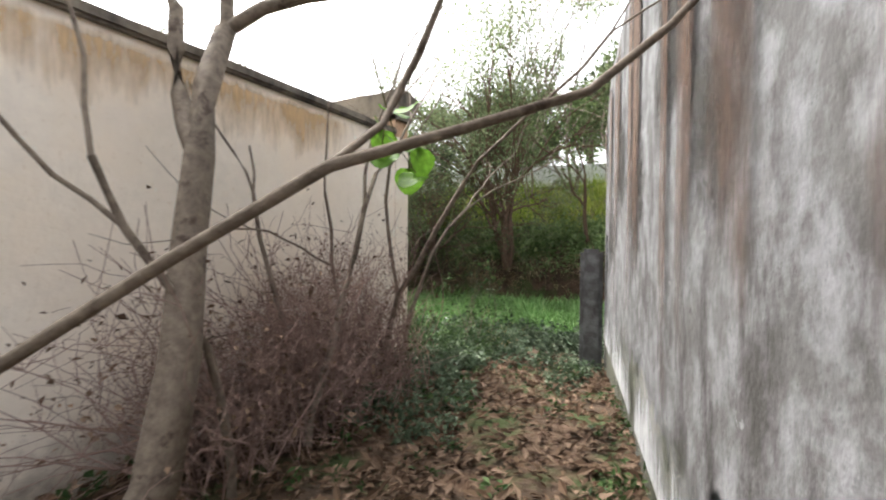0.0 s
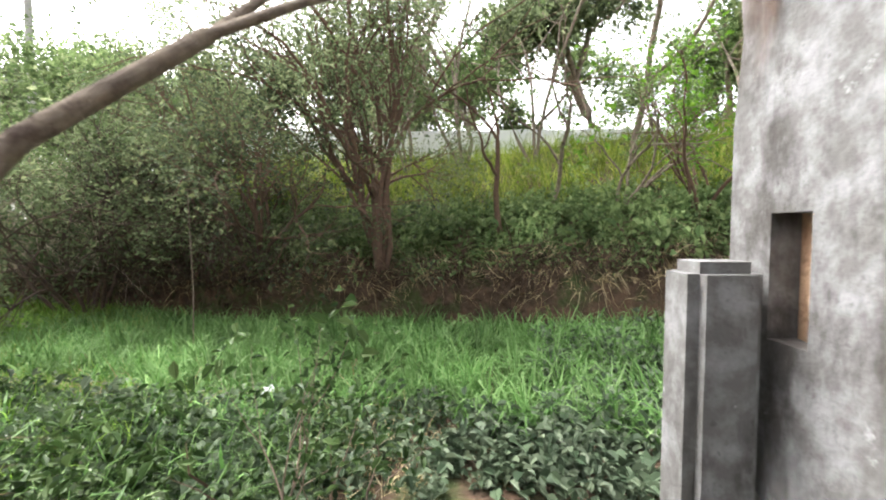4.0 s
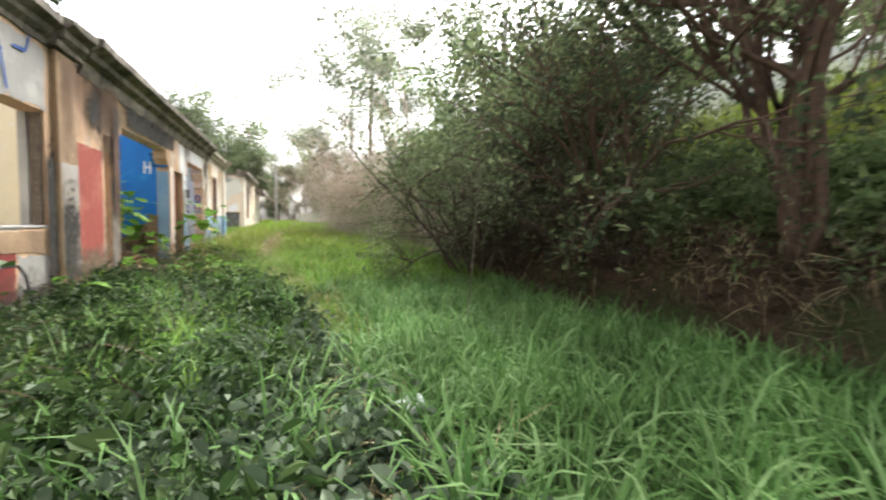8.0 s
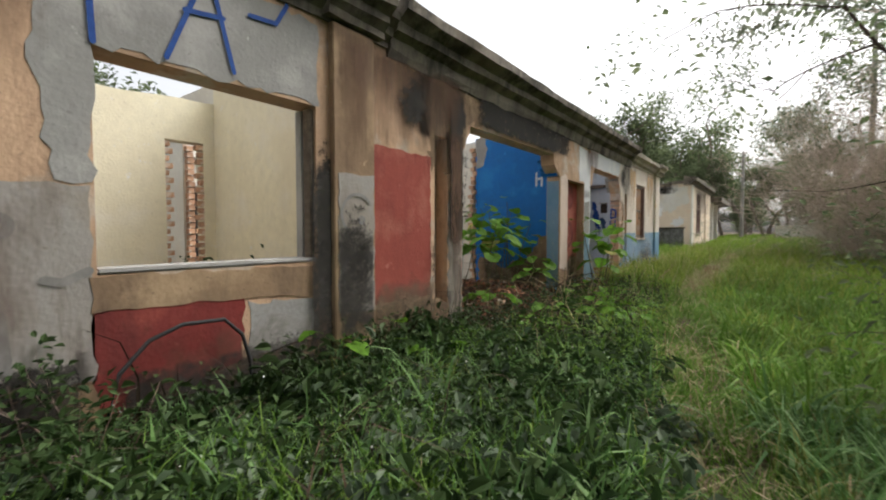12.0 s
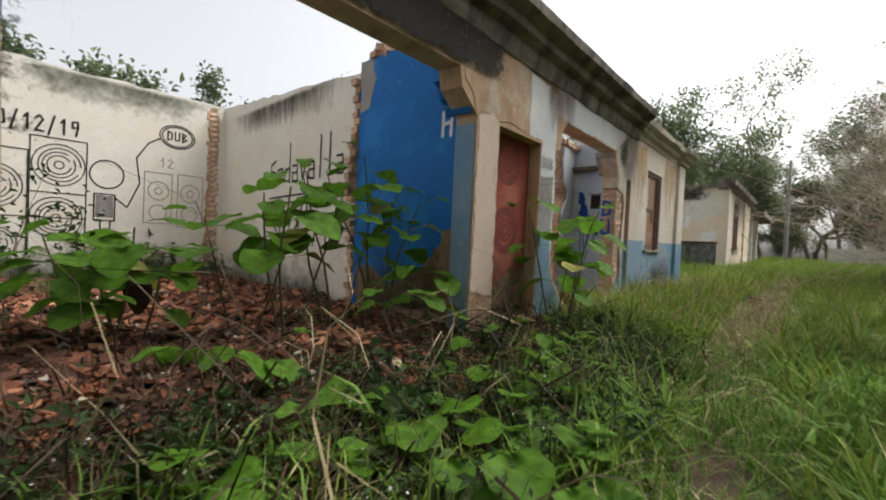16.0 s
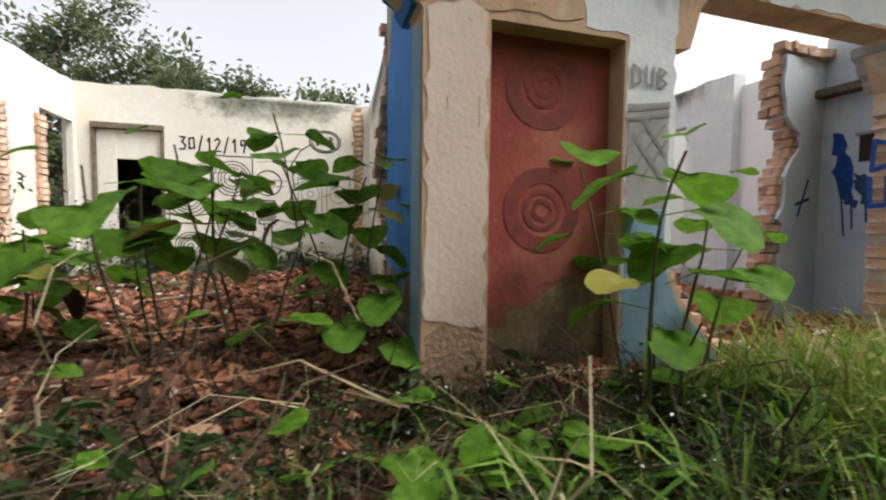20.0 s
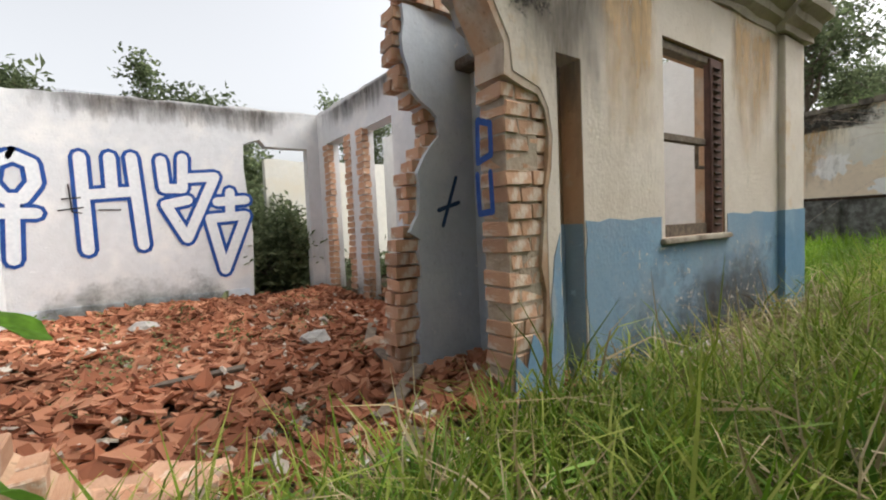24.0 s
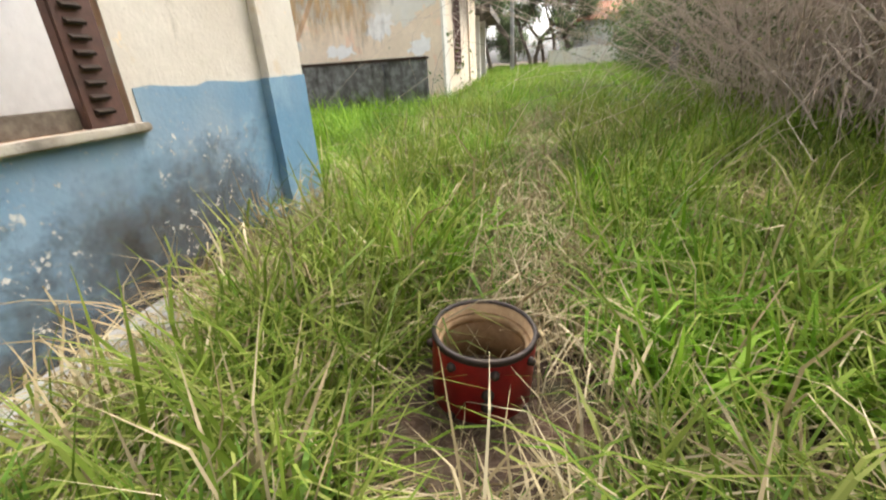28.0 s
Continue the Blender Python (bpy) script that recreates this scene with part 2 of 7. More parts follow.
M["stemdark"] = mottled("dark_brown_twigs", (0.09, 0.06, 0.045), (0.05, 0.036, 0.028), 9, 0.95, 0.2, 40, 0.004)
M["twig"] = mottled("dry_twigs", (0.24, 0.185, 0.15), (0.15, 0.11, 0.09), 9, 0.95, 0.2, 40, 0.004)


# ---------- mesh helpers ----------
def mesh_from(name, verts, faces, mat, smooth=False):
    me = bpy.data.meshes.new(name)
    me.from_pydata(verts, [], faces)
    if mat is not None:
        me.materials.append(mat)
    if smooth:
        me.polygons.foreach_set("use_smooth", [True] * len(me.polygons))
    me.update()
    return me


def part(name, me, parent=None, label=""):
    ob = new(name, me)
    if parent is not None:
        ob.parent = parent
    if label:
        ob["label"] = label
    return ob


def thing(name, label, category, group="", kind="", at=(0, 0, 0)):
    ob = new(name)
    ob.empty_display_size = 0.1
    ob.location = at
    return tagged(ob, label, category, group, kind)


def box_data(x0, x1, y0, y1, z0, z1, bevel=0.0):
    b = bevel
    if not b:
        v = [(x, y, z) for z in (z0, z1) for x, y in ((x0, y0), (x1, y0), (x1, y1), (x0, y1))]
        f = [(3, 2, 1, 0), (4, 5, 6, 7), (0, 1, 5, 4), (1, 2, 6, 5), (2, 3, 7, 6), (3, 0, 4, 7)]
        return v, f
    bm = bmesh.new()
    bmesh.ops.create_cube(bm, size=1)
    for q in bm.verts:
        q.co = Vector(((x0 + x1) / 2 + q.co.x * (x1 - x0), (y0 + y1) / 2 + q.co.y * (y1 - y0), (z0 + z1) / 2 + q.co.z * (z1 - z0)))
    bmesh.ops.bevel(bm, geom=bm.edges[:], offset=b, segments=2, affect="EDGES")
    v, f = [tuple(q.co) for q in bm.verts], [tuple(w.index for w in p.verts) for p in bm.faces]
    bm.free()
    return v, f


def box(name, mat, dims, parent=None, label="", bevel=0.0):
    return part(name, mesh_from(name, *box_data(*dims, bevel), mat), parent, label)


def inside(poly, x, y):
    hit, j = False, len(poly) - 1
    for i in range(len(poly)):
        (xi, yi), (xj, yj) = poly[i], poly[j]
        if (yi > y) != (yj > y) and x < (xj - xi) * (y - yi) / (yj - yi) + xi:
            hit = not hit
        j = i
    return hit


def ragged(pts, step=0.09, amp=0.03, seed=0, closed=True):
    """A line broken into short uneven steps."""
    rnd, out = random.Random(seed), []
    n = len(pts) if closed else len(pts) - 1
    for i in range(n):
        a, b = Vector(pts[i]), Vector(pts[(i + 1) % len(pts)])
        k = max(1, int((b - a).length / step))
        for j in range(k):
            p = a.lerp(b, j / k)
            w = 0 if j == 0 else amp
            out.append((p.x + rnd.uniform(-w, w), p.y + rnd.uniform(-w, w)))
    if not closed:
        out.append(tuple(pts[-1]))
    return out


def slab_data(outer, holes, thick):
    """A flat plate in (u, z) with holes, front at 0 and back at thick."""
    from mathutils.geometry import delaunay_2d_cdt
    pts, edges = [], []
    for loop in (outer, *holes):
        k = len(pts)
        pts += [Vector(p) for p in loop]
        edges += [(k + i, k + (i + 1) % len(loop)) for i in range(len(loop))]
    v2, _, tris, *_ = delaunay_2d_cdt(pts, edges, [], 0, 1e-5)
    keep = []
    for t in tris:
        cx, cy = sum(v2[i].x for i in t) / len(t), sum(v2[i].y for i in t) / len(t)
        if inside(outer, cx, cy) and not any(inside(h, cx, cy) for h in holes):
            keep.append(tuple(t))
    n = len(v2)
    verts = [(p.x, 0.0, p.y) for p in v2] + [(p.x, thick, p.y) for p in v2]
    count = {}
    for t in keep:
        for i in range(len(t)):
            count[(t[i], t[(i + 1) % len(t)])] = 1
    faces = [t for t in keep] + [tuple(i + n for i in reversed(t)) for t in keep]
    for a, b in count:
        if (b, a) not in count:
            faces.append((b, a, a + n, b + n))
    return verts, faces


def place(verts, p0, p1):
    """Moves plate coordinates onto the vertical plane through p0 and p1; depth goes to the left of the way p0 to p1."""
    d = Vector((p1[0] - p0[0], p1[1] - p0[1])).normalized()
    return [(p0[0] + u * d.x - w * d.y, p0[1] + u * d.y + w * d.x, z) for u, w, z in verts]


def plate(name, outer, mat, p0=(0, 0), p1=(1, 0), holes=(), thick=0.2, parent=None, label="", lift=0.0):
    v, f = slab_data(outer, holes, thick)
    v = [(u, w - lift, z) for u, w, z in v]
    return part(name, mesh_from(name, place(v, p0, p1), f, mat), parent, label)


def rect(u0, u1, z0, z1):
    return [(u0, z0), (u1, z0), (u1, z1), (u0, z1)]


def smudge(name, outer, mat, wall, p0=(0, 0), p1=(1, 0), lift=0.004, amp=0.02, step=0.08, seed=1, holes=(), label=""):
    """A coat of paint or render with worn edges, a few millimetres proud of its wall."""
    return plate(name, ragged(outer, step, amp, seed), mat, p0, p1, holes, lift + 0.002, wall, label, lift)


def dirt(name, color, scale=7.0, lo=-0.25, hi=0.55, most=0.8, runs=False):
    """Mildew or soot lying unevenly on a wall: it thins out to nothing where its cover ends."""
    m, n, l, b = material(name, 0.95)
    v = coords(n, l, (2.6, 2.6, 0.5) if runs else (1, 1, 1))
    b.inputs["Base Color"].default_value = (*color, 1)
    l.new(blend(n, l, noise_fac(n, l, v, 14, 0.35, 0.7), color, tuple(x * 1.7 for x in color)), b.inputs["Base Color"])
    at, add, rng_, mul = n.new("ShaderNodeAttribute"), n.new("ShaderNodeMath"), n.new("ShaderNodeMapRange"), n.new("ShaderNodeMath")
    at.attribute_name = "cover"
    add.operation, mul.operation = "SUBTRACT", "MULTIPLY"
    l.new(at.outputs["Fac"], add.inputs[0])
    l.new(noise_fac(n, l, v, scale, 0.25, 0.75, detail=12, rough=0.76), add.inputs[1])
    rng_.inputs["From Min"].default_value, rng_.inputs["From Max"].default_value = lo, hi
    l.new(add.outputs[0], rng_.inputs["Value"])
    mul.inputs[1].default_value = most
    l.new(rng_.outputs[0], mul.inputs[0])
    tr, mix = n.new("ShaderNodeBsdfTransparent"), n.new("ShaderNodeMixShader")
    l.new(mul.outputs[0], mix.inputs[0])
    l.new(tr.outputs[0], mix.inputs[1])
    l.new(b.outputs[0], mix.inputs[2])
    l.new(mix.outputs[0], n["Material Output"].inputs["Surface"])
    return m


def stain(name, mat, wall, u0, u1, z0, z1, cover, plane=None, lift=0.016, nu=16, nz=10, label=""):
    """A thin sheet of dirt on a wall; cover(a, b) over 0..1 says how thick it lies."""
    vs = [(u0 + (u1 - u0) * i / nu, -lift, z0 + (z1 - z0) * j / nz) for j in range(nz + 1) for i in range(nu + 1)]
    fs = [(j * (nu + 1) + i, j * (nu + 1) + i + 1, (j + 1) * (nu + 1) + i + 1, (j + 1) * (nu + 1) + i) for j in range(nz) for i in range(nu)]
    me = mesh_from(name, place(vs, *(plane or ((0, 0), (1, 0)))), fs, mat)
    data = me.attributes.new("cover", "FLOAT", "POINT").data
    for k in range(len(vs)):
        i, j = k % (nu + 1), k // (nu + 1)
        data[k].value = cover(i / nu, j / nz)
    return part(name, me, wall, label)


def blot(a, b):
    return max(0.0, 1.0 - 2.0 * math.hypot(a - 0.5, b - 0.5)) ** 0.7


def foot_cover(a, b):
    return min(1.0, 6 * a, 6 * (1 - a)) * max(0.0, 0.95 - b)


def flakes(a, b):
    return 0.36 * min(1.0, 5 * min(a, 1 - a), 5 * min(b, 1 - b))


def mottle(a, b):
    return 0.6 * min(1.0, 3 * min(a, 1 - a), 3 * min(b, 1 - b))


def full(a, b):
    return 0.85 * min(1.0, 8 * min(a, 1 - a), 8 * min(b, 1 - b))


def drip(a, b):
    return b ** 0.7 * min(1.0, 4 * min(a, 1 - a)) * 0.95 if b < 0.97 else 0.4


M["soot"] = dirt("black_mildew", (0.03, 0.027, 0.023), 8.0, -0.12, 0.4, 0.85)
M["algae"] = dirt("green_black_algae", (0.06, 0.065, 0.04), 4.0)
M["runs"] = dirt("dark_run_marks", (0.05, 0.038, 0.028), 3.0, runs=True)
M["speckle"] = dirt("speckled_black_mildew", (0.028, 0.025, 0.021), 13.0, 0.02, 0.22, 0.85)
M["greyfilm"] = dirt("grey_damp_film", (0.085, 0.08, 0.07), 3.0, -0.45, 0.7, 0.8)
M["rustrun"] = dirt("rusty_run_marks", (0.42, 0.28, 0.14), 1.8, -0.1, 0.5, 0.75, True)
M["brownrun"] = dirt("brown_run_marks", (0.12, 0.07, 0.045), 2.4, most=0.75, runs=True)
M["wallrun"] = dirt("dark_brown_wall_runs", (0.07, 0.04, 0.025), 3.2, -0.4, 0.25, 0.92, True)
M["limerun"] = dirt("pale_lime_drips", (0.42, 0.42, 0.43), 2.0, -0.1, 0.45, 0.7, True)
M["mudsplash"] = dirt("splashed_mud", (0.12, 0.085, 0.055), 5.0)
M["mortarsmear"] = dirt("lime_mortar_smears", (0.46, 0.38, 0.29), 7.0, 0.0, 0.25, 0.8)
M["whitebloom"] = dirt("flaking_white_coat", (0.48, 0.46, 0.42), 16.0, 0.02, 0.06, 0.85)
# ---------- ground ----------
def lane(x):
    return float(np.interp(x, [-6, 2, 9, 13, 17.5, 26, 45, 90], [-0.2, -0.24, -0.2, -0.08, 0.0, 0.3, 0.6, 1.0]))


def bank_foot(x):
    """Where the cut foot of the bank runs beside the lane."""
    return -6.75 - 0.15 * math.sin(x * 0.9) - 0.06 * math.sin(x * 3.1) - 0.1 * max(0.0, x - 9)


def ground_z(x, y):
    z = lane(x)
    z += float(np.interp(x, [-6, -3, 0, 2.5], [0.5, 0.36, 0.12, 0.0])) * min(1.0, max(0.0, (-3.5 - y) / 2.5))
    d = bank_foot(x) - y
    if d > 0:
        z += float(np.interp(d, [0, 0.14, 0.5, 1.2, 6.6, 9.0], [0, 0.66, 1.2, 1.72, 4.15, 4.3])) * (1 if x < 9 else max(0.25, 1 - (x - 9) / 14))
    if x < 1.2 and y > -2.5:
        z += 0.34 * min(1.0, max(0.0, (y + 2.0) / 3.5))
    if 1.4 < x < 20.2 and y > -0.6:
        t = min(1.0, (y + 0.6) / 0.9)
        z = z * (1 - t) + t * (0.08 + 0.05 * math.sin(x * 2.1) * math.cos(y * 1.7))
    z -= 0.08 * math.exp(-((x - 17.7) ** 2 + (y + 1.9) ** 2) / 0.16)
    if abs(x) < 40 and abs(y) < 25:
        z += 0.035 * noise.noise(Vector((x * 1.3, y * 1.3, 0))) + 0.02 * noise.noise(Vector((x * 4, y * 4, 3)))
    return z


def axis(near0, near1, step, far):
    a = list(np.arange(near0, near1, step))
    s, p = step, near1
    hi = []
    while p < far:
        hi.append(p)
        s *= 1.35
        p += s
    s, p, lo = step * 1.35, near0 - step, []
    while p > -far:
        lo.append(p)
        s *= 1.35
        p -= s
    return sorted(lo) + a + hi


gx, gy = axis(-6, 32, 0.25, 600), sorted(axis(-16, 9, 0.25, 600) + list(np.arange(-7.45, -6.3, 0.05) + 0.013))
gv = [(x, y, ground_z(x, y)) for y in gy for x in gx]
gw = len(gx)
gf = [(j * gw + i, j * gw + i + 1, (j + 1) * gw + i + 1, (j + 1) * gw + i) for j in range(len(gy) - 1) for i in range(gw - 1)]
ground = part("ground", mesh_from("ground", gv, gf, M["soil"], True))
tagged(ground, "dark leafy soil under grass and weeds", "ground", kind="structure")


def structure(ob, label, category):
    return tagged(ob, label, category, kind="structure")


# ---------- front wall of the ruined house ----------
TOP = 3.12
open1 = [(8.35, -0.6), (8.36, 1.2), (8.34, 2.22), (8.42, 2.27), (8.46, 2.4), (8.52, 2.46), (8.56, 2.58), (11.3, 2.6), (11.34, 2.42), (11.6, 2.22), (11.6, -0.6)]
open2 = [(13.92, -0.6), (13.76, 0.18), (13.6, 0.36), (13.42, 0.55), (13.31, 0.76), (13.27, 1.0), (13.29, 2.2), (13.42, 2.22), (13.5, 2.5), (13.62, 2.62), (15.5, 2.6), (15.55, 2.42), (15.68, 2.2), (15.67, 2.02), (15.82, 1.97), (15.94, 1.94), (16.0, 1.86), (16.03, 1.72), (16.02, 1.56), (15.98, 1.38), (15.97, 1.22), (15.95, 1.06), (15.93, 0.9), (15.97, 0.74), (15.955, 0.55), (15.96, 0.36), (15.92, 0.1), (15.93, -0.6)]
outline = [(1.2, -0.6)] + open1[0:1] + open1[1:] + open2 + [(20.3, -0.6), (20.3, TOP), (1.2, TOP)]
win1, win2 = rect(4.52, 6.1, 0.93, 2.28), rect(17.36, 18.42, 1.0, 2.58)
niches = [rect(7.78, 8.03, 0.0, 2.33), rect(12.0, 12.91, 0.12, 2.21), rect(16.11, 16.35, 0.0, 2.22)]
wall_front = plate("wall_front", outline, M["peach"], holes=[win1, win2, *niches], thick=0.26)
structure(wall_front, "long roofless plastered front wall, peeling peach paint and mildew", "wall")
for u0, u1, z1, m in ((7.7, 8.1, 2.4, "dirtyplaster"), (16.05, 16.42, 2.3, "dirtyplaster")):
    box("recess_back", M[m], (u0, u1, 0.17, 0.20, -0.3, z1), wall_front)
box("paint_coat", M["paleblue"], (16.115, 16.345, 0.155, 0.165, -0.3, 1.15), wall_front)
box("paint_coat", M["paleblue"], (16.34, 16.347, 0.004, 0.152, -0.3, 1.15), wall_front)
box("blocked_door", M["pinkred"], (11.96, 12.95, 0.15, 0.25, -0.1, 2.25), wall_front, "red painted board filling the doorway")

# cornice: stepped profile swept along the wall, with worn dips in its edge
def cornice(name, x0, x1, profile, mat, label, y0=0.0, seed=1, step=0.3):
    rnd, verts, faces = random.Random(seed), [], []
    n, k = max(2, int((x1 - x0) / step)), len(profile)
    for i in range(n + 1):
        x = x0 + (x1 - x0) * i / n
        for j, (out, z) in enumerate(profile):
            w = 0.012 if 0 < j < k - 1 else 0
            top = 0.05 if z > profile[-1][1] - 0.05 else 0
            verts.append((x, y0 - out + rnd.uniform(-w, w), z + rnd.uniform(-w, w) - rnd.random() ** 3 * top))
    for i in range(n):
        for j in range(k - 1):
            a = i * k + j
            faces.append((a, a + k, a + k + 1, a + 1))
        faces.append((i * k + k - 1, (i + 1) * k + k - 1, (i + 1) * k, i * k))
    faces.append(tuple(range(k)))
    faces.append(tuple(n * k + j for j in reversed(range(k))))
    return structure(part(name, mesh_from(name, verts, faces, mat)), label, "cornice")


wing_profile = [(-0.26, 3.05), (0.02, 3.05), (0.03, 3.12), (0.10, 3.17), (0.11, 3.24), (0.2, 3.30), (0.21, 3.40), (0.0, 3.44), (-0.26, 3.44)]
porch_profile = [(-0.26, 2.98), (0.02, 2.98), (0.05, 3.06), (0.06, 3.16), (0.16, 3.22), (0.17, 3.30), (0.30, 3.38), (0.31, 3.48), (0.05, 3.55), (-0.26, 3.55)]
cornice("cornice_1", 1.15, 6.98, wing_profile, M["cornice"], "mildewed moulded cornice of the house's end wing", seed=2)
cornice("cornice_2", 6.98, 16.6, porch_profile, M["cornice"], "dark weathered moulded cornice over the porch openings", seed=3)
cornice("cornice_3", 16.6, 20.4, wing_profile, M["palecornice"], "weathered moulded cornice of the house's far wing", seed=4)
cornice("cornice_5", 6.16, 6.84, [(o + (0.09 if o > 0 else 0), z + 0.03) for o, z in wing_profile], M["cornice"], "cornice block over the pilaster", seed=7, step=0.2)
cornice("cornice_6", 19.6, 20.47, [(o + (0.09 if o > 0 else 0), z + 0.02) for o, z in wing_profile], M["palecornice"], "cornice block over the end pilaster", seed=8, step=0.2)
for u0, u1, mm in ((2.04, 2.46, "peach"), (6.24, 6.74, "dirtyplaster"), (19.72, 20.3, "cream")):
    pl = box("pilaster", M[mm], (u0, u1, -0.07, 0.0, -0.6, 3.05), wall_front, bevel=0.008)

# wall zones of other paint
smudge("paint_coat", [(13.0, -0.4), (13.3, -0.4), (13.3, 2.9), (12.6, 2.95), (12.62, 2.25), (12.93, 2.24), (12.93, -0.4)], M["greywhite"], wall_front, lift=0.004, seed=3)
smudge("paint_coat", [(16.0, -0.5), (20.3, -0.5), (20.3, 3.05), (15.6, 3.05), (15.56, 2.5), (15.72, 2.22), (15.74, 2.05), (15.96, 1.98), (16.03, 1.87), (16.06, 1.7), (16.04, 1.5), (16.0, 1.36), (15.99, 1.1), (15.99, 0.7), (15.98, 0.3), (15.96, -0.5)], M["cream"], wall_front, holes=[ragged(rect(17.36, 18.42, 1.0, 2.58), 3, 0), rect(16.11, 16.35, -0.48, 2.22)], seed=4, step=0.2)
smudge("paint_coat", [(13.3, 2.63), (15.5, 2.62), (15.7, 2.98), (13.3, 2.98)], M["greywhite"], wall_front, seed=5)


# ---------- inner walls ----------
def inner(name, p0, p1, z_top, mat, label, holes=(), thick=0.22, top0=None, z0=-0.3, amp=0.025, seed=9):
    w = (Vector(p1) - Vector(p0)).length
    top = ragged([(w, z_top), (0, top0 or z_top)], 0.22, amp, seed, closed=False)
    outer = [(0, z0), (w, z0)] + top
    return structure(plate(name, outer, mat, p0, p1, holes, thick), label, "wall")


wall_end = inner("wall_end", (1.2, 9.0), (1.2, 0.264), 2.85, M["endwall"], "cream plastered end wall of the ruined house", thick=0.24, amp=0.015)
back1 = inner("wall_room_back_1", (6.9, 6.8), (12.2, 6.8), 3.48, M["white"], "white limewashed roofless room wall with drawings", [rect(0.42, 1.54, -0.2, 2.78)], seed=11)
side1 = inner("wall_room_side_1", (12.15, 6.8), (11.8, 1.95), 3.12, M["white"], "white limewashed side wall with lettering, broken brick end", thick=0.24, top0=3.48, seed=12)
left1 = inner("wall_room_side_2", (7.1, 1.4), (7.1, 6.8), 3.45, M["white"], "white room wall with two broken doorways", [rect(2.4, 3.4, -0.2, 2.72), rect(4.34, 5.3, -0.2, 2.76)], thick=0.1, seed=13)
porch_r = inner("wall_porch_1", (11.72, 1.95), (11.72, 0.26), 3.16, M["blue"], "bright blue painted porch wall with broken brick top", thick=0.27, top0=3.2, amp=0.05, seed=14)
porch_l = structure(plate("wall_porch_2", [(0, -0.3), (1.24, -0.3)] + ragged([(1.24, 0.0), (1.2, 0.6), (1.15, 1.2), (1.0, 1.6), (0.84, 2.0), (0.7, 2.6), (0.6, 3.06), (0, 3.14)], 0.1, 0.03, 15, False), M["blue"], (8.37, 0.26), (8.2, 1.5), thick=0.24), "short blue painted porch wall with broken brick edge", "wall")
wing_back = inner("wall_wing_back_1", (1.44, 3.4), (6.86, 3.4), 3.06, M["roomcream"], "pale yellow room wall with a brick-edged doorway", [rect(4.76, 5.26, -0.2, 2.46)], top0=2.8, seed=16)
wing_side = inner("wall_wing_side_1", (6.86, 3.4), (6.86, 0.26), 3.3, M["roomcream"], "pale yellow plastered room wall", thick=0.12, seed=17)
back2 = inner("wall_room_back_2", (12.2, 6.2), (17.0, 6.2), 3.34, M["greywhite"], "pale grey room wall with large blue graffiti", [[(3.3, -0.2), (4.36, -0.2), (4.38, 2.68), (3.66, 2.68), (3.56, 2.8), (3.3, 2.7), (3.28, 2.3), (3.36, 1.2)]], top0=3.24, seed=18)
right2 = inner("wall_room_side_3", (16.8, 6.2), (16.8, 2.55), 3.26, M["greywhite"], "pale grey room wall with two brick-edged doorways", [rect(0.42, 1.32, -0.2, 2.72), rect(1.84, 2.84, -0.2, 2.68)], top0=3.32, seed=19)
left2 = inner("wall_room_side_4", (12.44, 1.95), (12.44, 6.2), 3.3, M["greywhite"], "pale grey room side wall", thick=0.04, seed=20)
EDGE2 = [(-0.3, 15.45), (0.57, 15.48), (1.08, 15.52), (1.14, 15.54), (1.27, 15.63), (1.58, 15.64), (1.72, 15.72), (1.88, 15.87), (2.02, 15.86), (2.2, 15.62), (2.45, 15.56), (2.78, 15.55)]
edge2 = lambda z: float(np.interp(z, [p[0] for p in EDGE2], [p[1] for p in EDGE2]))
BROKEN = ((15.4, 0.93), (16.27, 1.03))
broken = structure(plate("wall_porch_3", [(0.2, -0.3), (0.876, -0.3), (0.876, 2.86)] + ragged([(0.8, 2.84), (0.2, 2.8)] + [(x - 15.4 + (0.15 if z < 1.1 else 0.03), z) for z, x in reversed(EDGE2[:-1])], 0.1, 0.02, 21, False), M["bluegrey"], *BROKEN, thick=0.2), "blue-grey remnant of a porch wall with a broken brick edge", "wall")
cross = inner("wall_cross", (16.27, 1.03), (16.27, 0.26), 3.05, M["bluegrey"], "blue-grey porch side wall with a small hole", thick=0.24, seed=26)
far2 = inner("wall_wing_back_2", (17.08, 3.2), (20.06, 3.2), 2.95, M["chalk"], "white plastered wall of the far wing", seed=22)
far5 = inner("wall_wing_side_4", (18.3, 3.45), (18.3, 6.2), 3.0, M["chalk"], "white plastered wall behind the brick doorways", thick=0.15, seed=27)
far3 = inner("wall_wing_side_2", (20.3, 0.264), (20.3, 5.7), 3.3, M["chalk"], "white plastered end wall of the far wing", thick=0.22, seed=23)
far4 = inner("wall_wing_side_3", (16.96, 2.55), (16.96, 0.26), 3.1, M["chalk"], "white plastered wall of the far wing", thick=0.1, seed=24)
behind = inner("wall_rear", (16.25, 8.0), (20.3, 8.0), 2.75, M["white"], "white rear wall of the ruined house", seed=25)

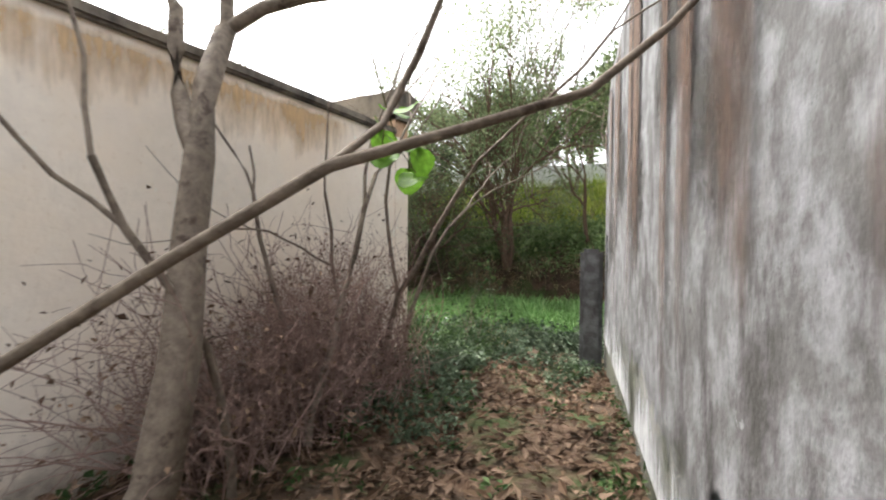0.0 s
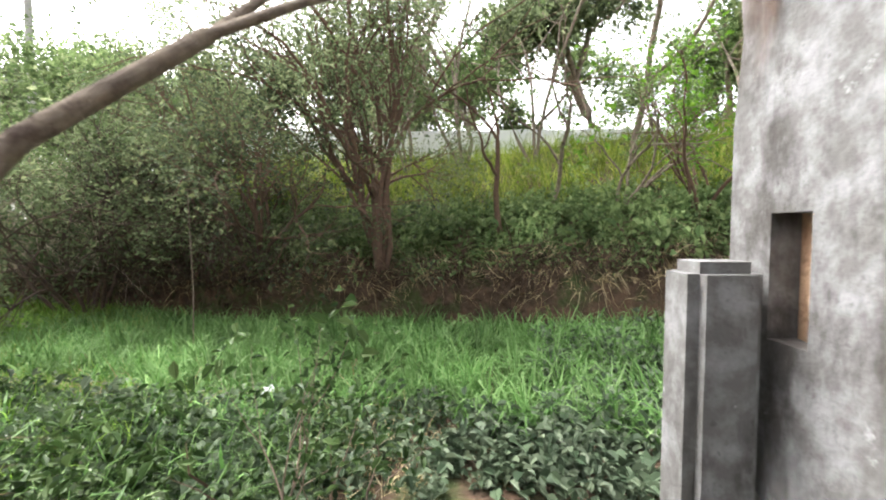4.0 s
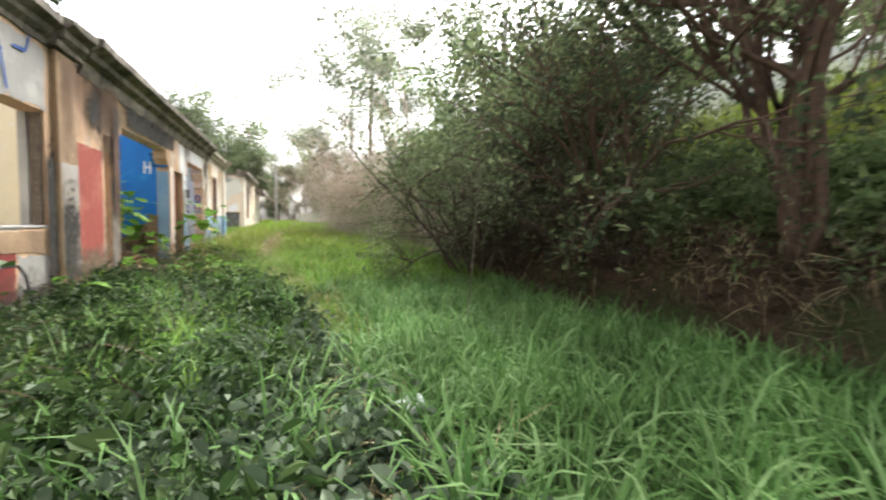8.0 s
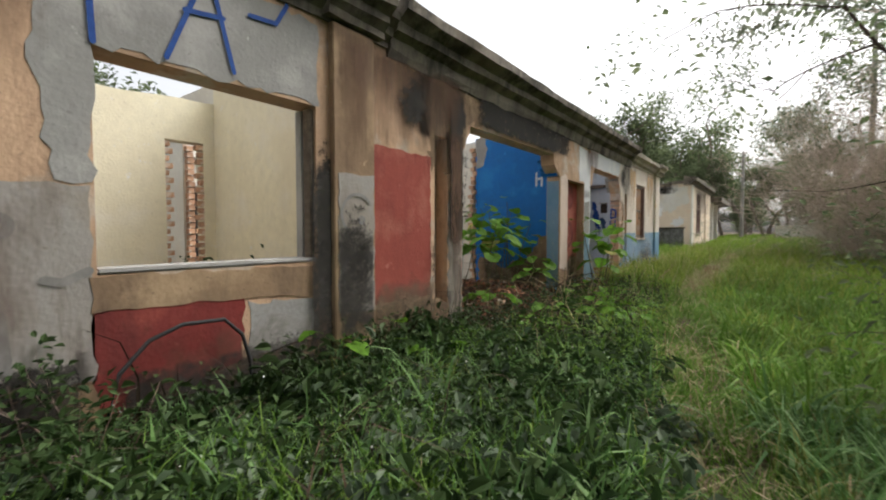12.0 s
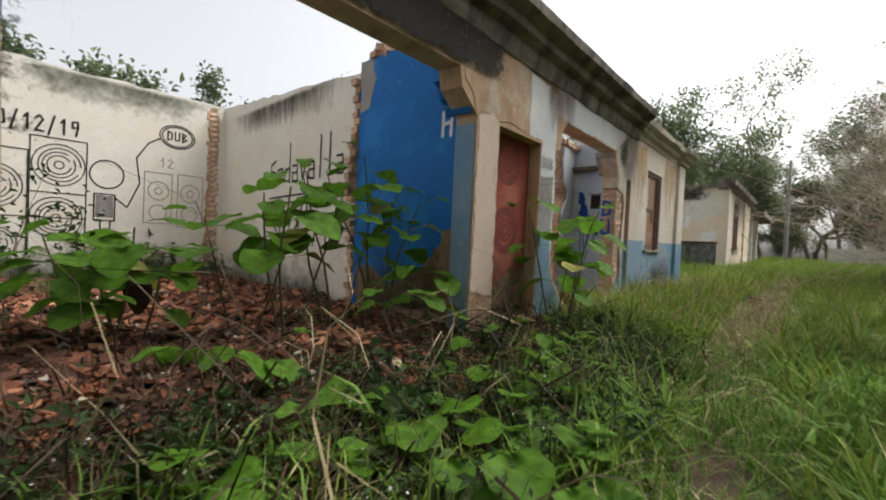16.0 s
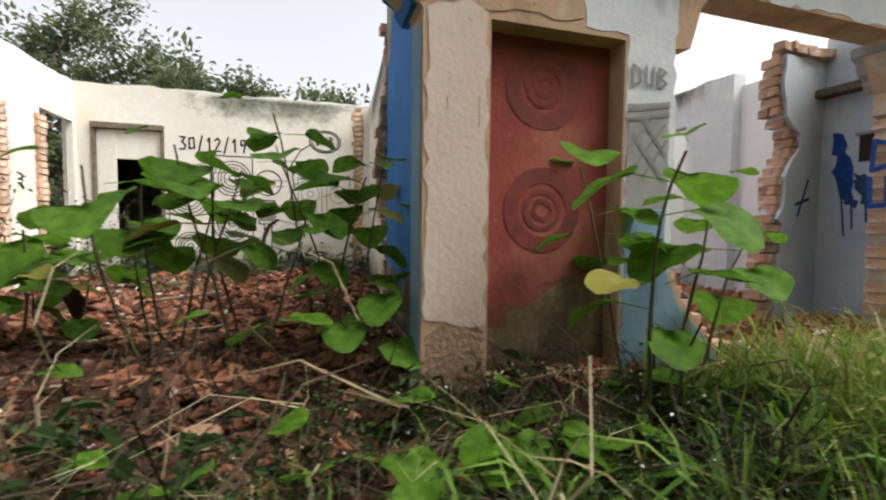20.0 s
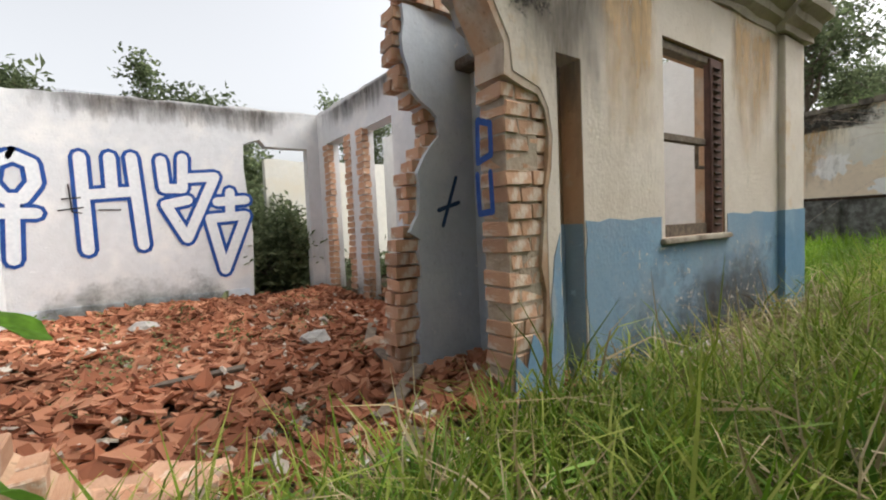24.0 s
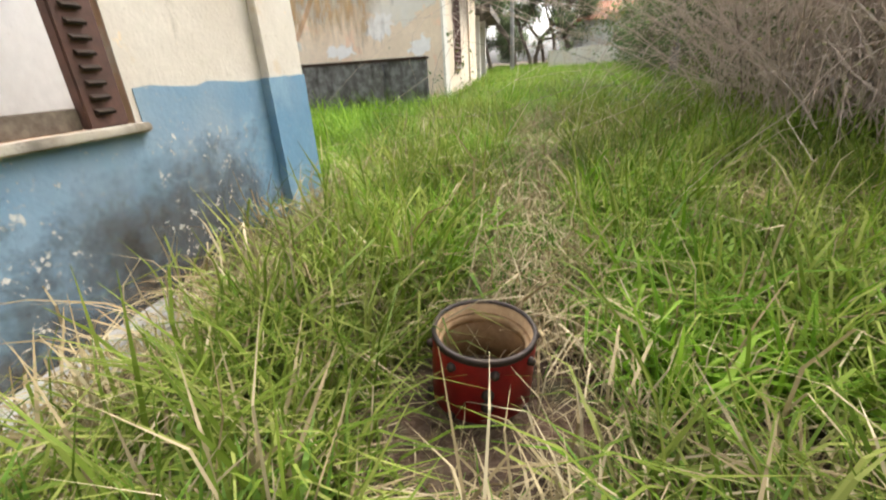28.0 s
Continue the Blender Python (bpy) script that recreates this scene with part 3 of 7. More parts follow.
# ---------- alley ----------
alley_wall = structure(plate("wall_alley", [(0, -0.5), (7.24, -0.5)] + ragged([(7.24, 2.0), (7.2, 2.35), (7.24, 2.7), (7.1, 3.2), (6.6, 3.55), (0, 3.7)], 0.2, 0.03, 30, False), M["mildew"], (-2.55, 5.6), (-1.12, -1.05), [rect(6.84, 7.02, 1.17, 1.64)], thick=-0.22), "grey mildewed concrete wall with rusty run marks", "wall")
structure(box("coping_1", M["cornice"], (1.14, 1.5, 0.3, 9.0, 2.84, 2.93), bevel=0.02), "thin weathered tile coping", "coping")
ALLEY = ((-2.55, 5.6), (-1.12, -1.05))
M["moss"] = plaster("mossy_foot", (0.10, 0.10, 0.075), (0.18, 0.175, 0.15), (0.05, 0.055, 0.03), (0.45, 0.6), (0.5, 0.7), 0.7)
plate("mossy_foot", ragged([(0, -0.4), (7.2, -0.4), (7.2, 0.6), (6.5, 0.35), (5.5, 0.45), (4.2, 0.72), (3.0, 0.5), (1.8, 0.75), (0, 0.6)], 0.08, 0.08, 690), M["moss"], *ALLEY, thick=-0.003, parent=alley_wall, lift=-0.002)
box("recess_back", M["core"], (-1.22, -1.19, -1.32, -0.98, 1.1, 1.7), alley_wall, "brick-red bottom of a small recess")
gate_post = part("gate_post", mesh_from("gate_post", *box_data(-0.14, 0.14, -0.12, 0.12, -0.3, 1.56, 0.045), M["mildew"]))
gate_post.location, gate_post.rotation_euler = (-0.885, -1.27, -0.1), (0, 0, radians(12))
tagged(gate_post, "low grey concrete gate post with worn rounded top", "post")

for k, (u, z, ru, rz) in enumerate(((1.0, 2.2, 0.9, 1.1), (2.6, 2.0, 0.5, 0.5), (3.2, 2.6, 0.6, 0.7), (4.3, 1.9, 0.5, 0.7), (5.3, 2.3, 0.6, 0.7), (6.2, 1.6, 0.5, 0.6), (1.6, 0.3, 0.9, 0.5), (5.0, 0.4, 1.3, 0.5), (3.0, 0.3, 1.2, 0.5))):
    stain("mildew_stain", M["soot" if k < 6 else "algae"], alley_wall, u - ru, u + ru, z - rz, z + rz, blot, ALLEY, -0.008 - 0.0006 * k)
for k, (u, w, zt, zb) in enumerate(((2.35, 0.16, 3.5, 1.3), (2.9, 0.1, 3.5, 1.0), (3.3, 0.07, 3.4, 0.7), (4.3, 0.16, 3.5, 1.2), (4.62, 0.09, 3.4, 0.8), (5.5, 0.1, 3.4, 1.6), (5.75, 0.07, 3.4, 0.6), (6.35, 0.12, 3.3, 1.4), (7.08, 0.1, 3.1, 2.1), (1.5, 0.2, 3.5, 1.0), (0.8, 0.15, 3.5, 1.8))):
    stain("run_mark", M["wallrun"], alley_wall, u - 1.5 * w, u + 1.5 * w, zb, zt, drip, ALLEY, -0.015 - 0.0006 * k)
for k, (u0, u1, z0, z1) in enumerate(((0.6, 2.6, 0.35, 1.3), (2.3, 4.4, 0.3, 1.15), (4.1, 6.0, 0.3, 1.2), (5.8, 7.2, 0.3, 1.1))):
    stain("lime_runs", M["limerun"], alley_wall, u0, u1, z0, z1, foot_cover, ALLEY, -0.024 - 0.0006 * k)
stain("mildew_stain", M["speckle"], alley_wall, 0.2, 7.1, 0.2, 3.5, lambda a, b: 0.5 * mottle(a, b), ALLEY, -0.028, nu=70, nz=34)
# ---------- low yard wall and second house ----------
yard_wall = structure(box("wall_yard", M["mildew"], (26.0, 26.2, 0.0, 6.0, -0.3, 1.34), bevel=0.01), "low mildewed concrete yard wall", "wall")
box("coping", M["dark"], (25.96, 26.24, -0.03, 6.0, 1.34, 1.40), yard_wall, bevel=0.01)
stain("pale_flakes", M["whitebloom"], yard_wall, 0.0, 6.0, -0.1, 0.75, foot_cover, ((26.0, 6.0), (26.0, 0.0)), 0.006, label="pale flaked foot of the wall")
box("buttress", M["mildew"], (25.8, 26.0, 0.9, 1.15, -0.3, 1.3), yard_wall, bevel=0.02)
house2 = structure(plate("wall_house_front", [(0, -0.3), (8.2, -0.3), (8.2, 3.5), (0, 3.6)], M["housecream"], (28.2, 0), (37, 0), [rect(1.9, 3.3, 1.15, 3.2)], 0.25), "peeling cream front wall of the next house", "wall")
house2s = inner("wall_house_side", (28.2, 6.5), (28.2, 0.254), 3.62, M["housecream"], "cream side wall with flaking white coat", thick=0.25, top0=3.4, seed=31)
cornice("cornice_4", 27.9, 36.5, [(-0.3, 3.5), (0.05, 3.5), (0.08, 3.62), (0.25, 3.68), (0.27, 3.85), (-0.3, 3.95)], M["cornice"], "dark mossy cornice of the next house", seed=6)


# ---------- paint, drawings and wear on the walls ----------
FRONT = ((0, 0), (1, 0))
ribbon_count = [0]


def stroke(name, lines, width, mat, wall, plane=FRONT, lift=0.006, flip=None, label=""):
    """Brush or spray lines on a wall plane: flat ribbons with round joints."""
    verts, faces = [], []
    for line in lines:
        pts = [Vector(p) for p in line]
        if flip is not None:
            pts = [Vector((flip - p.x, p.y)) for p in pts]
        for i, p in enumerate(pts):
            ribbon_count[0] += 1
            w = lift + 0.0003 * (ribbon_count[0] % 7)
            k = len(verts)
            verts += [(p.x + width / 2 * math.cos(a * math.pi / 4), -w, p.y + width / 2 * math.sin(a * math.pi / 4)) for a in range(8)]
            faces.append(tuple(k + a for a in range(8)))
            if i + 1 < len(pts):
                q = pts[i + 1]
                d = q - p
                if d.length < 1e-4:
                    continue
                nrm = Vector((-d.y, d.x)).normalized() * width / 2
                k = len(verts)
                w += 0.00015
                verts += [(c.x, -w, c.y) for c in (p - nrm, q - nrm, q + nrm, p + nrm)]
                faces.append((k, k + 1, k + 2, k + 3))
    return part(name, mesh_from(name, place(verts, *plane), faces, mat), wall, label)


def ring(cx, cz, r, k=22, squash=1.0, a0=0, a1=360):
    return [(cx + r * math.cos(radians(a0 + (a1 - a0) * i / k)), cz + r * squash * math.sin(radians(a0 + (a1 - a0) * i / k))) for i in range(k + 1)]


GLYPH = {
    "S": [[(0.9, 0.95), (0.1, 0.8), (0.15, 0.55), (0.85, 0.5), (0.8, 0.08), (0.05, 0.0)]],
    "o": [[(0.15, 0.1), (0.1, 0.55), (0.8, 0.6), (0.85, 0.08), (0.15, 0.1)]],
    "d": [[(0.8, 0.55), (0.15, 0.5), (0.12, 0.05), (0.8, 0.08)], [(0.82, 1.5), (0.85, 0.0)]],
    "a": [[(0.1, 0.6), (0.8, 0.6), (0.85, 0.0), (0.15, 0.03), (0.12, 0.32), (0.8, 0.34)]],
    "v": [[(0.1, 0.65), (0.45, 0.0), (0.85, 0.65)]],
    "l": [[(0.45, 1.45), (0.45, 0.0)]],
    "3": [[(0.1, 0.95), (0.8, 0.95), (0.35, 0.58), (0.85, 0.35), (0.7, 0.05), (0.1, 0.02)]],
    "0": [[(0.2, 0.1), (0.15, 0.85), (0.75, 0.95), (0.85, 0.15), (0.2, 0.1)]],
    "1": [[(0.25, 0.75), (0.55, 1.0), (0.55, 0.0)]],
    "2": [[(0.12, 0.8), (0.5, 1.0), (0.82, 0.75), (0.12, 0.02), (0.88, 0.0)]],
    "9": [[(0.8, 0.6), (0.25, 0.55), (0.2, 0.92), (0.75, 0.97), (0.8, 0.6), (0.6, 0.0)]],
    "/": [[(0.2, -0.15), (0.75, 1.1)]],
    "D": [[(0.15, 0.0), (0.15, 1.0), (0.75, 0.8), (0.8, 0.2), (0.15, 0.0)]],
    "U": [[(0.12, 1.0), (0.15, 0.1), (0.78, 0.1), (0.82, 1.0)]],
    "B": [[(0.15, 0.0), (0.15, 1.0), (0.75, 0.8), (0.2, 0.52), (0.85, 0.28), (0.15, 0.0)]],
}


def lettering(name, text, x, z, h, w, mat, width, wall, plane=FRONT, flip=None, lift=0.006, rise=0.0, label=""):
    lines = []
    for i, ch in enumerate(text):
        for g in GLYPH.get(ch, ()):
            lines.append([(x + (i + a * 0.86) * w, z + b * h + rise * i * w) for a, b in g])
    return stroke(name, lines, width, mat, wall, plane, lift, flip, label)


# end wing: red panel, grey painted panels, cement round the window
smudge("paint_coat", rect(2.48, 3.29, 0.16, 2.24), M["red"], wall_front, amp=0.006, seed=31, label="dark red painted panel")
smudge("paint_coat", rect(3.27, 3.98, 0.33, 1.69), M["greypaint"], wall_front, amp=0.012, seed=32)
smudge("paint_coat", rect(4.0, 4.5, 0.3, 1.46), M["greypaint"], wall_front, amp=0.012, seed=33)
smudge("cement_patch", [(4.3, 2.95), (4.6, 3.04), (6.12, 2.98), (6.14, 2.29), (4.52, 2.29), (4.51, 1.48), (4.34, 1.48), (4.24, 2.2)], M["cement"], wall_front, lift=0.005, amp=0.03, seed=34, label="grey cement render patch")
for cz, rs, a1 in ((1.2, (0.33, 0.36), 320), (0.6, (0.3, 0.33), 200)):
    stroke("drawing", [ring(3.6, cz, r, a0=10, a1=a1) for r in rs], 0.035, M["greymark"], wall_front, lift=0.008)
    stroke("drawing", [ring(3.6, cz, 0.13, a1=300), ring(3.6, cz, 0.05)], 0.035, M["greymark"], wall_front, lift=0.008)
stroke("drawing", [ring(3.88, 1.6, 0.03, 10), ring(4.1, 1.22, 0.05, 10), [(4.1, 0.75), (4.12, 0.45)], [(4.28, 0.92), (4.36, 0.9), (4.48, 0.96)]], 0.05, M["greymark"], wall_front, lift=0.008)
stroke("spray_number", [[(4.0, 3.02), (3.52, 3.04), (3.54, 2.74), (3.84, 2.88), (3.93, 2.66), (3.72, 2.28), (3.54, 2.62)]], 0.035, M["bluemark"], wall_front, lift=0.016, label="blue sprayed figure five")
stroke("spray_letters", [[(4.5, 3.02), (4.53, 2.3)], [(4.5, 3.03), (5.1, 3.03), (4.7, 2.8)], [(4.92, 2.33), (5.2, 3.03), (5.37, 2.36)], [(5.04, 2.68), (5.3, 2.72)], [(5.82, 3.02), (5.72, 2.84), (5.5, 2.82)]], 0.035, M["bluemark"], wall_front, lift=0.016, label="blue sprayed letters")
smudge("paint_coat", [(4.5, -0.05), (4.7, 0.12), (5.4, 0.2), (5.42, 0.7), (4.5, 0.72)], M["red"], wall_front, amp=0.02, seed=35)
smudge("cement_patch", [(4.48, 0.7), (5.5, 0.68), (6.1, 0.62), (6.1, 0.91), (4.48, 0.92)], M["dirtyplaster"], wall_front, amp=0.02, seed=36, lift=0.008)
smudge("paint_coat", [(5.45, 0.2), (6.1, 0.3), (6.1, 0.6), (5.45, 0.66)], M["cement"], wall_front, amp=0.03, seed=37)
smudge("paint_coat", [(6.28, 0.45), (6.72, 0.42), (6.72, 1.74), (6.28, 1.72)], M["greypaint"], wall_front, lift=0.076, amp=0.015, seed=38)
smudge("paint_coat", [(6.11, 0.5), (6.235, 0.5), (6.235, 1.74), (6.11, 1.7)], M["greypaint"], wall_front, amp=0.01, seed=138)
stroke("drawing", [ring(6.5, 1.35, 0.19, a0=40, a1=250), ring(6.5, 0.8, 0.18, a0=20, a1=260), ring(6.55, 1.3, 0.03, 8)], 0.03, M["greymark"], wall_front, lift=0.084)
smudge("paint_coat", rect(6.77, 7.70, 0.45, 2.06), M["pinkred"], wall_front, amp=0.015, seed=39, label="faded red painted panel")
smudge("soiled_band", [(1.2, -0.6), (8.34, -0.6), (8.34, 0.25), (7.7, 0.42), (6.8, 0.42), (6.0, 0.25), (4.5, 0.28), (3.4, 0.3), (2.5, 0.14), (1.2, 0.5)], M["dirtyplaster"], wall_front, lift=0.003, amp=0.05, seed=40)
smudge("soiled_band", [(7.72, 1.9), (8.33, 1.9), (8.32, 2.25), (8.45, 2.45), (8.54, 2.6), (9.3, 2.62), (9.2, 2.97), (7.2, 2.97), (7.6, 2.5)], M["dirtyplaster"], wall_front, lift=0.003, amp=0.07, seed=41, holes=[rect(7.78, 8.03, 1.91, 2.33)])
smudge("cement_patch", [(8.05, -0.4), (8.34, -0.4), (8.34, 1.1), (8.3, 1.9), (8.18, 1.6), (8.05, 1.7)], M["palecement"], wall_front, lift=0.007, amp=0.03, seed=42)

# broken pipe and concrete stub at the wing's first pilaster
pipe = thing("broken_pipe", "rusty broken water pipe with bent top on the pilaster", "pipe", at=(2.12, -0.12, 1.15))
stub = thing("concrete_stub", "stained concrete stub standing against the wall", "stub", at=(2.24, -0.14, -0.3))
part("body", mesh_from("body", *box_data(-0.17, 0.17, -0.07, 0.065, -0.1, 1.45, 0.02), M["dirtyplaster"]), stub)

# pillar between the two porch openings
smudge("paint_coat", [(12.94, -0.3), (13.84, -0.3), (13.72, 0.16), (13.56, 0.34), (13.38, 0.53), (13.28, 0.75), (13.25, 1.0), (13.26, 1.15), (12.94, 1.14)], M["paleblue"], wall_front, lift=0.009, amp=0.01, seed=60)
smudge("paint_coat", [(12.94, 1.15), (13.26, 1.16), (13.26, 1.86), (12.94, 1.82)], M["cement"], wall_front, lift=0.008, amp=0.01, seed=61)
stroke("drawing", [[(12.95, 1.78), (13.25, 1.83)], [(12.95, 1.72), (13.25, 1.77)], [(12.97, 1.4), (13.22, 1.7)], [(13.05, 1.35), (13.24, 1.6)], [(12.96, 1.55), (13.12, 1.74)], [(13.22, 1.35), (12.98, 1.62)], [(13.24, 1.5), (13.05, 1.72)]], 0.022, M["greymark"], wall_front, lift=0.012)
lettering("sprayed_letters", "DUB", 12.95, 1.93, 0.13, 0.1, M["greymark"], 0.018, wall_front, lift=0.012, label="grey sprayed letters")
smudge("bare_plaster", [(11.62, 0.0), (11.98, 0.0), (11.98, 0.45), (11.8, 0.62), (11.62, 0.4)], M["core"], wall_front, lift=0.004, amp=0.03, seed=62)
stroke("drawing", [[(11.72, 1.75), (11.95, 1.77)], [(11.93, 1.77), (11.93, 1.6)], [(11.74, 1.75), (11.74, 1.68)]], 0.008, M["greymark"], wall_front)
BOARD = ((0, 0.15), (1, 0.15))
for cz in (1.92, 1.14):
    stroke("sprayed_rings", [ring(12.43, cz, r) for r in (0.245, 0.2)], 0.055, M["darkred"], wall_front, BOARD, 0.004)
    stroke("sprayed_rings", [ring(12.43, cz, r) for r in (0.12, 0.06)], 0.03, M["darkred"], wall_front, BOARD, 0.004)
smudge("soiled_band", [(12.0, 0.1), (12.91, 0.1), (12.91, 0.62), (12.6, 0.7), (12.3, 0.5), (12.0, 0.4)], M["dirtyplaster"], wall_front, *BOARD, lift=0.004, amp=0.05, seed=63)
smudge("paint_coat", [(11.58, 2.25), (11.98, 2.25), (12.6, 2.3), (12.5, 2.7), (11.9, 2.95), (11.36, 2.6)], M["peach"], wall_front, lift=0.006, amp=0.03, seed=64)
box("paint_coat", M["paleblue"], (11.592, 11.598, 0.02, 0.25, -0.2, 2.15), wall_front)

# far wing: blue dado, stains, window
smudge("paint_coat", [(15.97, -0.5), (20.3, -0.5), (20.3, 1.175), (18.46, 1.17), (18.46, 0.96), (17.3, 0.96), (17.3, 1.17), (16.36, 1.17), (16.36, -0.48), (16.1, -0.48), (16.1, 1.1), (16.04, 0.95), (16.0, 0.7), (15.98, 0.3)], M["paleblue"], wall_front, lift=0.009, amp=0.014, step=0.12, seed=70)
smudge("paint_coat", [(19.7, -0.5), (20.31, -0.5), (20.31, 1.19), (19.7, 1.18)], M["paleblue"], wall_front, lift=0.076, amp=0.006, seed=71)
smudge("paint_coat", [(15.69, -0.3), (15.93, -0.3), (15.92, 0.36), (15.84, 0.5), (15.78, 0.3), (15.69, 0.4)], M["paleblue"], wall_front, lift=0.004, amp=0.03, seed=171)
strip = structure(box("trim_plinth", M["cement"], (15.9, 20.4, -0.32, -0.002, -0.4, 0.06), bevel=0.02), "narrow concrete apron along the wall foot", "trim")

window_2 = structure(thing("window_2", "brown wooden window frame without panes, one louvred stile", "window", at=(17.36, 0.05, 1.0)), "brown wooden window frame without panes, one louvred stile", "window")
for nm, dims in (("window_frame", (0.0, 0.05, -0.03, 0.06, 0.0, 1.57)), ("window_frame", (0.05, 1.0, -0.03, 0.06, 1.5, 1.57)), ("transom", (0.05, 0.8, -0.01, 0.05, 0.79, 0.85)), ("window_frame", (0.05, 0.8, -0.01, 0.05, 0.0, 0.1)), ("mullion_stub", (0.66, 0.69, 0.0, 0.03, 0.6, 0.79)), ("bracket", (0.66, 0.8, 0.0, 0.03, 0.58, 0.61))):
    part(nm, mesh_from(nm, *box_data(*dims, 0.006), M["wood"]), window_2)
stile = part("stile", mesh_from("stile", *box_data(0.8, 1.03, -0.05, 0.01, -0.0, 1.55, 0.008), M["brownwood"]), window_2, "brown louvred stile")
slat_mesh = mesh_from("slat", *box_data(-0.05, 0.05, -0.02, 0.02, -0.008, 0.008), M["dark"])
for i in range(22):
    s = part("slat", slat_mesh, stile)
    s.matrix_basis = pose(0.9, -0.052, 0.08 + i * 0.066, 35, 0, 0)
sill = part("window_sill", mesh_from("window_sill", *box_data(-0.08, 1.12, -0.1, 0.02, -0.05, -0.002, 0.01), M["palecornice"]), window_2, "chipped white sill")
window_1 = structure(thing("window_1", "empty window opening with broken rough sill", "window", at=(4.52, 0, 0.93)), "empty window opening with broken rough sill", "window")
part("window_sill", mesh_from("window_sill", *box_data(0.0, 1.58, -0.01, 0.25, 0.001, 0.035, 0.012), M["cement"]), window_1)
part("window_frame", mesh_from("window_frame", *box_data(1.535, 1.579, 0.03, 0.13, 0.03, 1.33, 0.006), M["wood"]), window_1, "splintered grey frame post")
part("window_frame", mesh_from("window_frame", *box_data(1.535, 1.579, 0.15, 0.24, 0.03, 1.33, 0.006), M["cement"]), window_1)

# porch: consoles under the beam ends
console_profile = [(0, 0), (0.05, 0.0), (0.09, 0.06), (0.09, 0.1), (0.16, 0.14), (0.2, 0.24), (0.26, 0.28), (0.26, 0.36), (0, 0.36)]
for cx, sgn, mm in ((11.592, -1, "blue"), (8.285, 1, "dirtyplaster"), (15.77, -1, "cement"), (13.275, 1, "cement")):
    con = plate("console", [(u * sgn, z) for u, z in (console_profile if sgn > 0 else console_profile)], M[mm], (cx, 0.03), (cx + 1, 0.03), thick=0.32, parent=wall_front)
    con.location.z = 2.24

# blue porch walls: worn grey render and white scar
PORCH = ((11.72, 1.95), (11.72, 0.26))
smudge("bare_plaster", [(0.05, -0.2), (1.68, -0.2), (1.68, 1.15), (1.5, 1.1), (1.35, 0.8), (1.1, 0.66), (0.6, 0.45), (0.1, 0.7)], M["dirtyplaster"], porch_r, *PORCH, amp=0.06, seed=80)
smudge("bare_plaster", [(0.02, 2.55), (0.2, 2.6), (0.3, 2.95), (0.25, 3.15), (0.02, 3.18)], M["cement"], porch_r, *PORCH, amp=0.04, seed=81)
stroke("scar", [[(1.42, 2.35), (1.42, 2.1)], [(1.42, 2.22), (1.52, 2.24)], [(1.54, 2.36), (1.53, 2.1)]], 0.04, M["whitemark"], porch_r, PORCH)
PORCHL = ((8.37, 0.26), (8.2, 1.5))
smudge("bare_plaster", [(0.78, -0.2), (1.2, -0.2), (1.17, 0.6), (1.1, 1.25), (0.92, 1.66), (0.8, 1.7), (0.7, 1.3), (0.85, 0.9), (0.72, 0.5)], M["cement"], porch_l, *PORCHL, amp=0.04, seed=82)
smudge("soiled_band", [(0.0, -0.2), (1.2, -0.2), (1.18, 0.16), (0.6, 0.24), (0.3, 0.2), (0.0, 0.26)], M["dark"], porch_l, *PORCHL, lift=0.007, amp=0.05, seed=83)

# drawings in the first room
B1 = ((0, 6.8), (1, 6.8))
lettering("marker_date", "30/12/19", 8.68, 2.4, 0.24, 0.145, M["black"], 0.03, back1, B1, label="black marker date 30/12/19")
stroke("marker_drawing", [rect(8.5, 9.2, 0.35, 2.08) + [(8.5, 0.35)], rect(9.22, 9.92, 0.35, 2.32) + [(9.22, 0.35)], [(8.5, 1.05), (9.92, 1.05)], [(9.22, 1.45), (9.92, 1.45)]], 0.018, M["black"], back1, B1, label="black marker drawing of loudspeakers")
for cx, cz, r0 in ((8.82, 1.5, 0.33), (9.57, 1.9, 0.33), (9.55, 1.05, 0.33), (8.84, 0.62, 0.26)):
    stroke("marker_rings", [ring(cx, cz, r0), ring(cx + 0.01, cz, r0 * 0.8, a1=330), ring(cx, cz, r0 * 0.45, a0=30, a1=350), ring(cx, cz, r0 * 0.62, a0=60, a1=390), ring(cx, cz, r0 * 0.18)], 0.018, M["marker"], back1, B1)
stroke("marker_drawing", [ring(10.2, 1.84, 0.24), rect(10.03, 10.32, 1.05, 1.5) + [(10.03, 1.05)], [(10.12, 1.05), (10.14, 0.38)], [(10.26, 1.05), (10.25, 0.38)], [(10.32, 1.45), (10.5, 1.3), (10.68, 1.75), (10.62, 2.2), (10.8, 2.5), (10.98, 2.62)]], 0.022, M["black"], back1, B1, label="black marker figure of plain shapes")
smudge("marker_fill", rect(10.05, 10.3, 1.1, 1.48), M["greymark"], back1, *B1, amp=0.006, seed=85)
stroke("marker_drawing", [ring(11.27, 2.7, 0.3, squash=0.72), ring(11.27, 2.7, 0.26, squash=0.7)], 0.02, M["black"], back1, B1)
lettering("marker_letters", "DUB", 11.09, 2.62, 0.17, 0.125, M["black"], 0.024, back1, B1, label="black marker letters DUB")
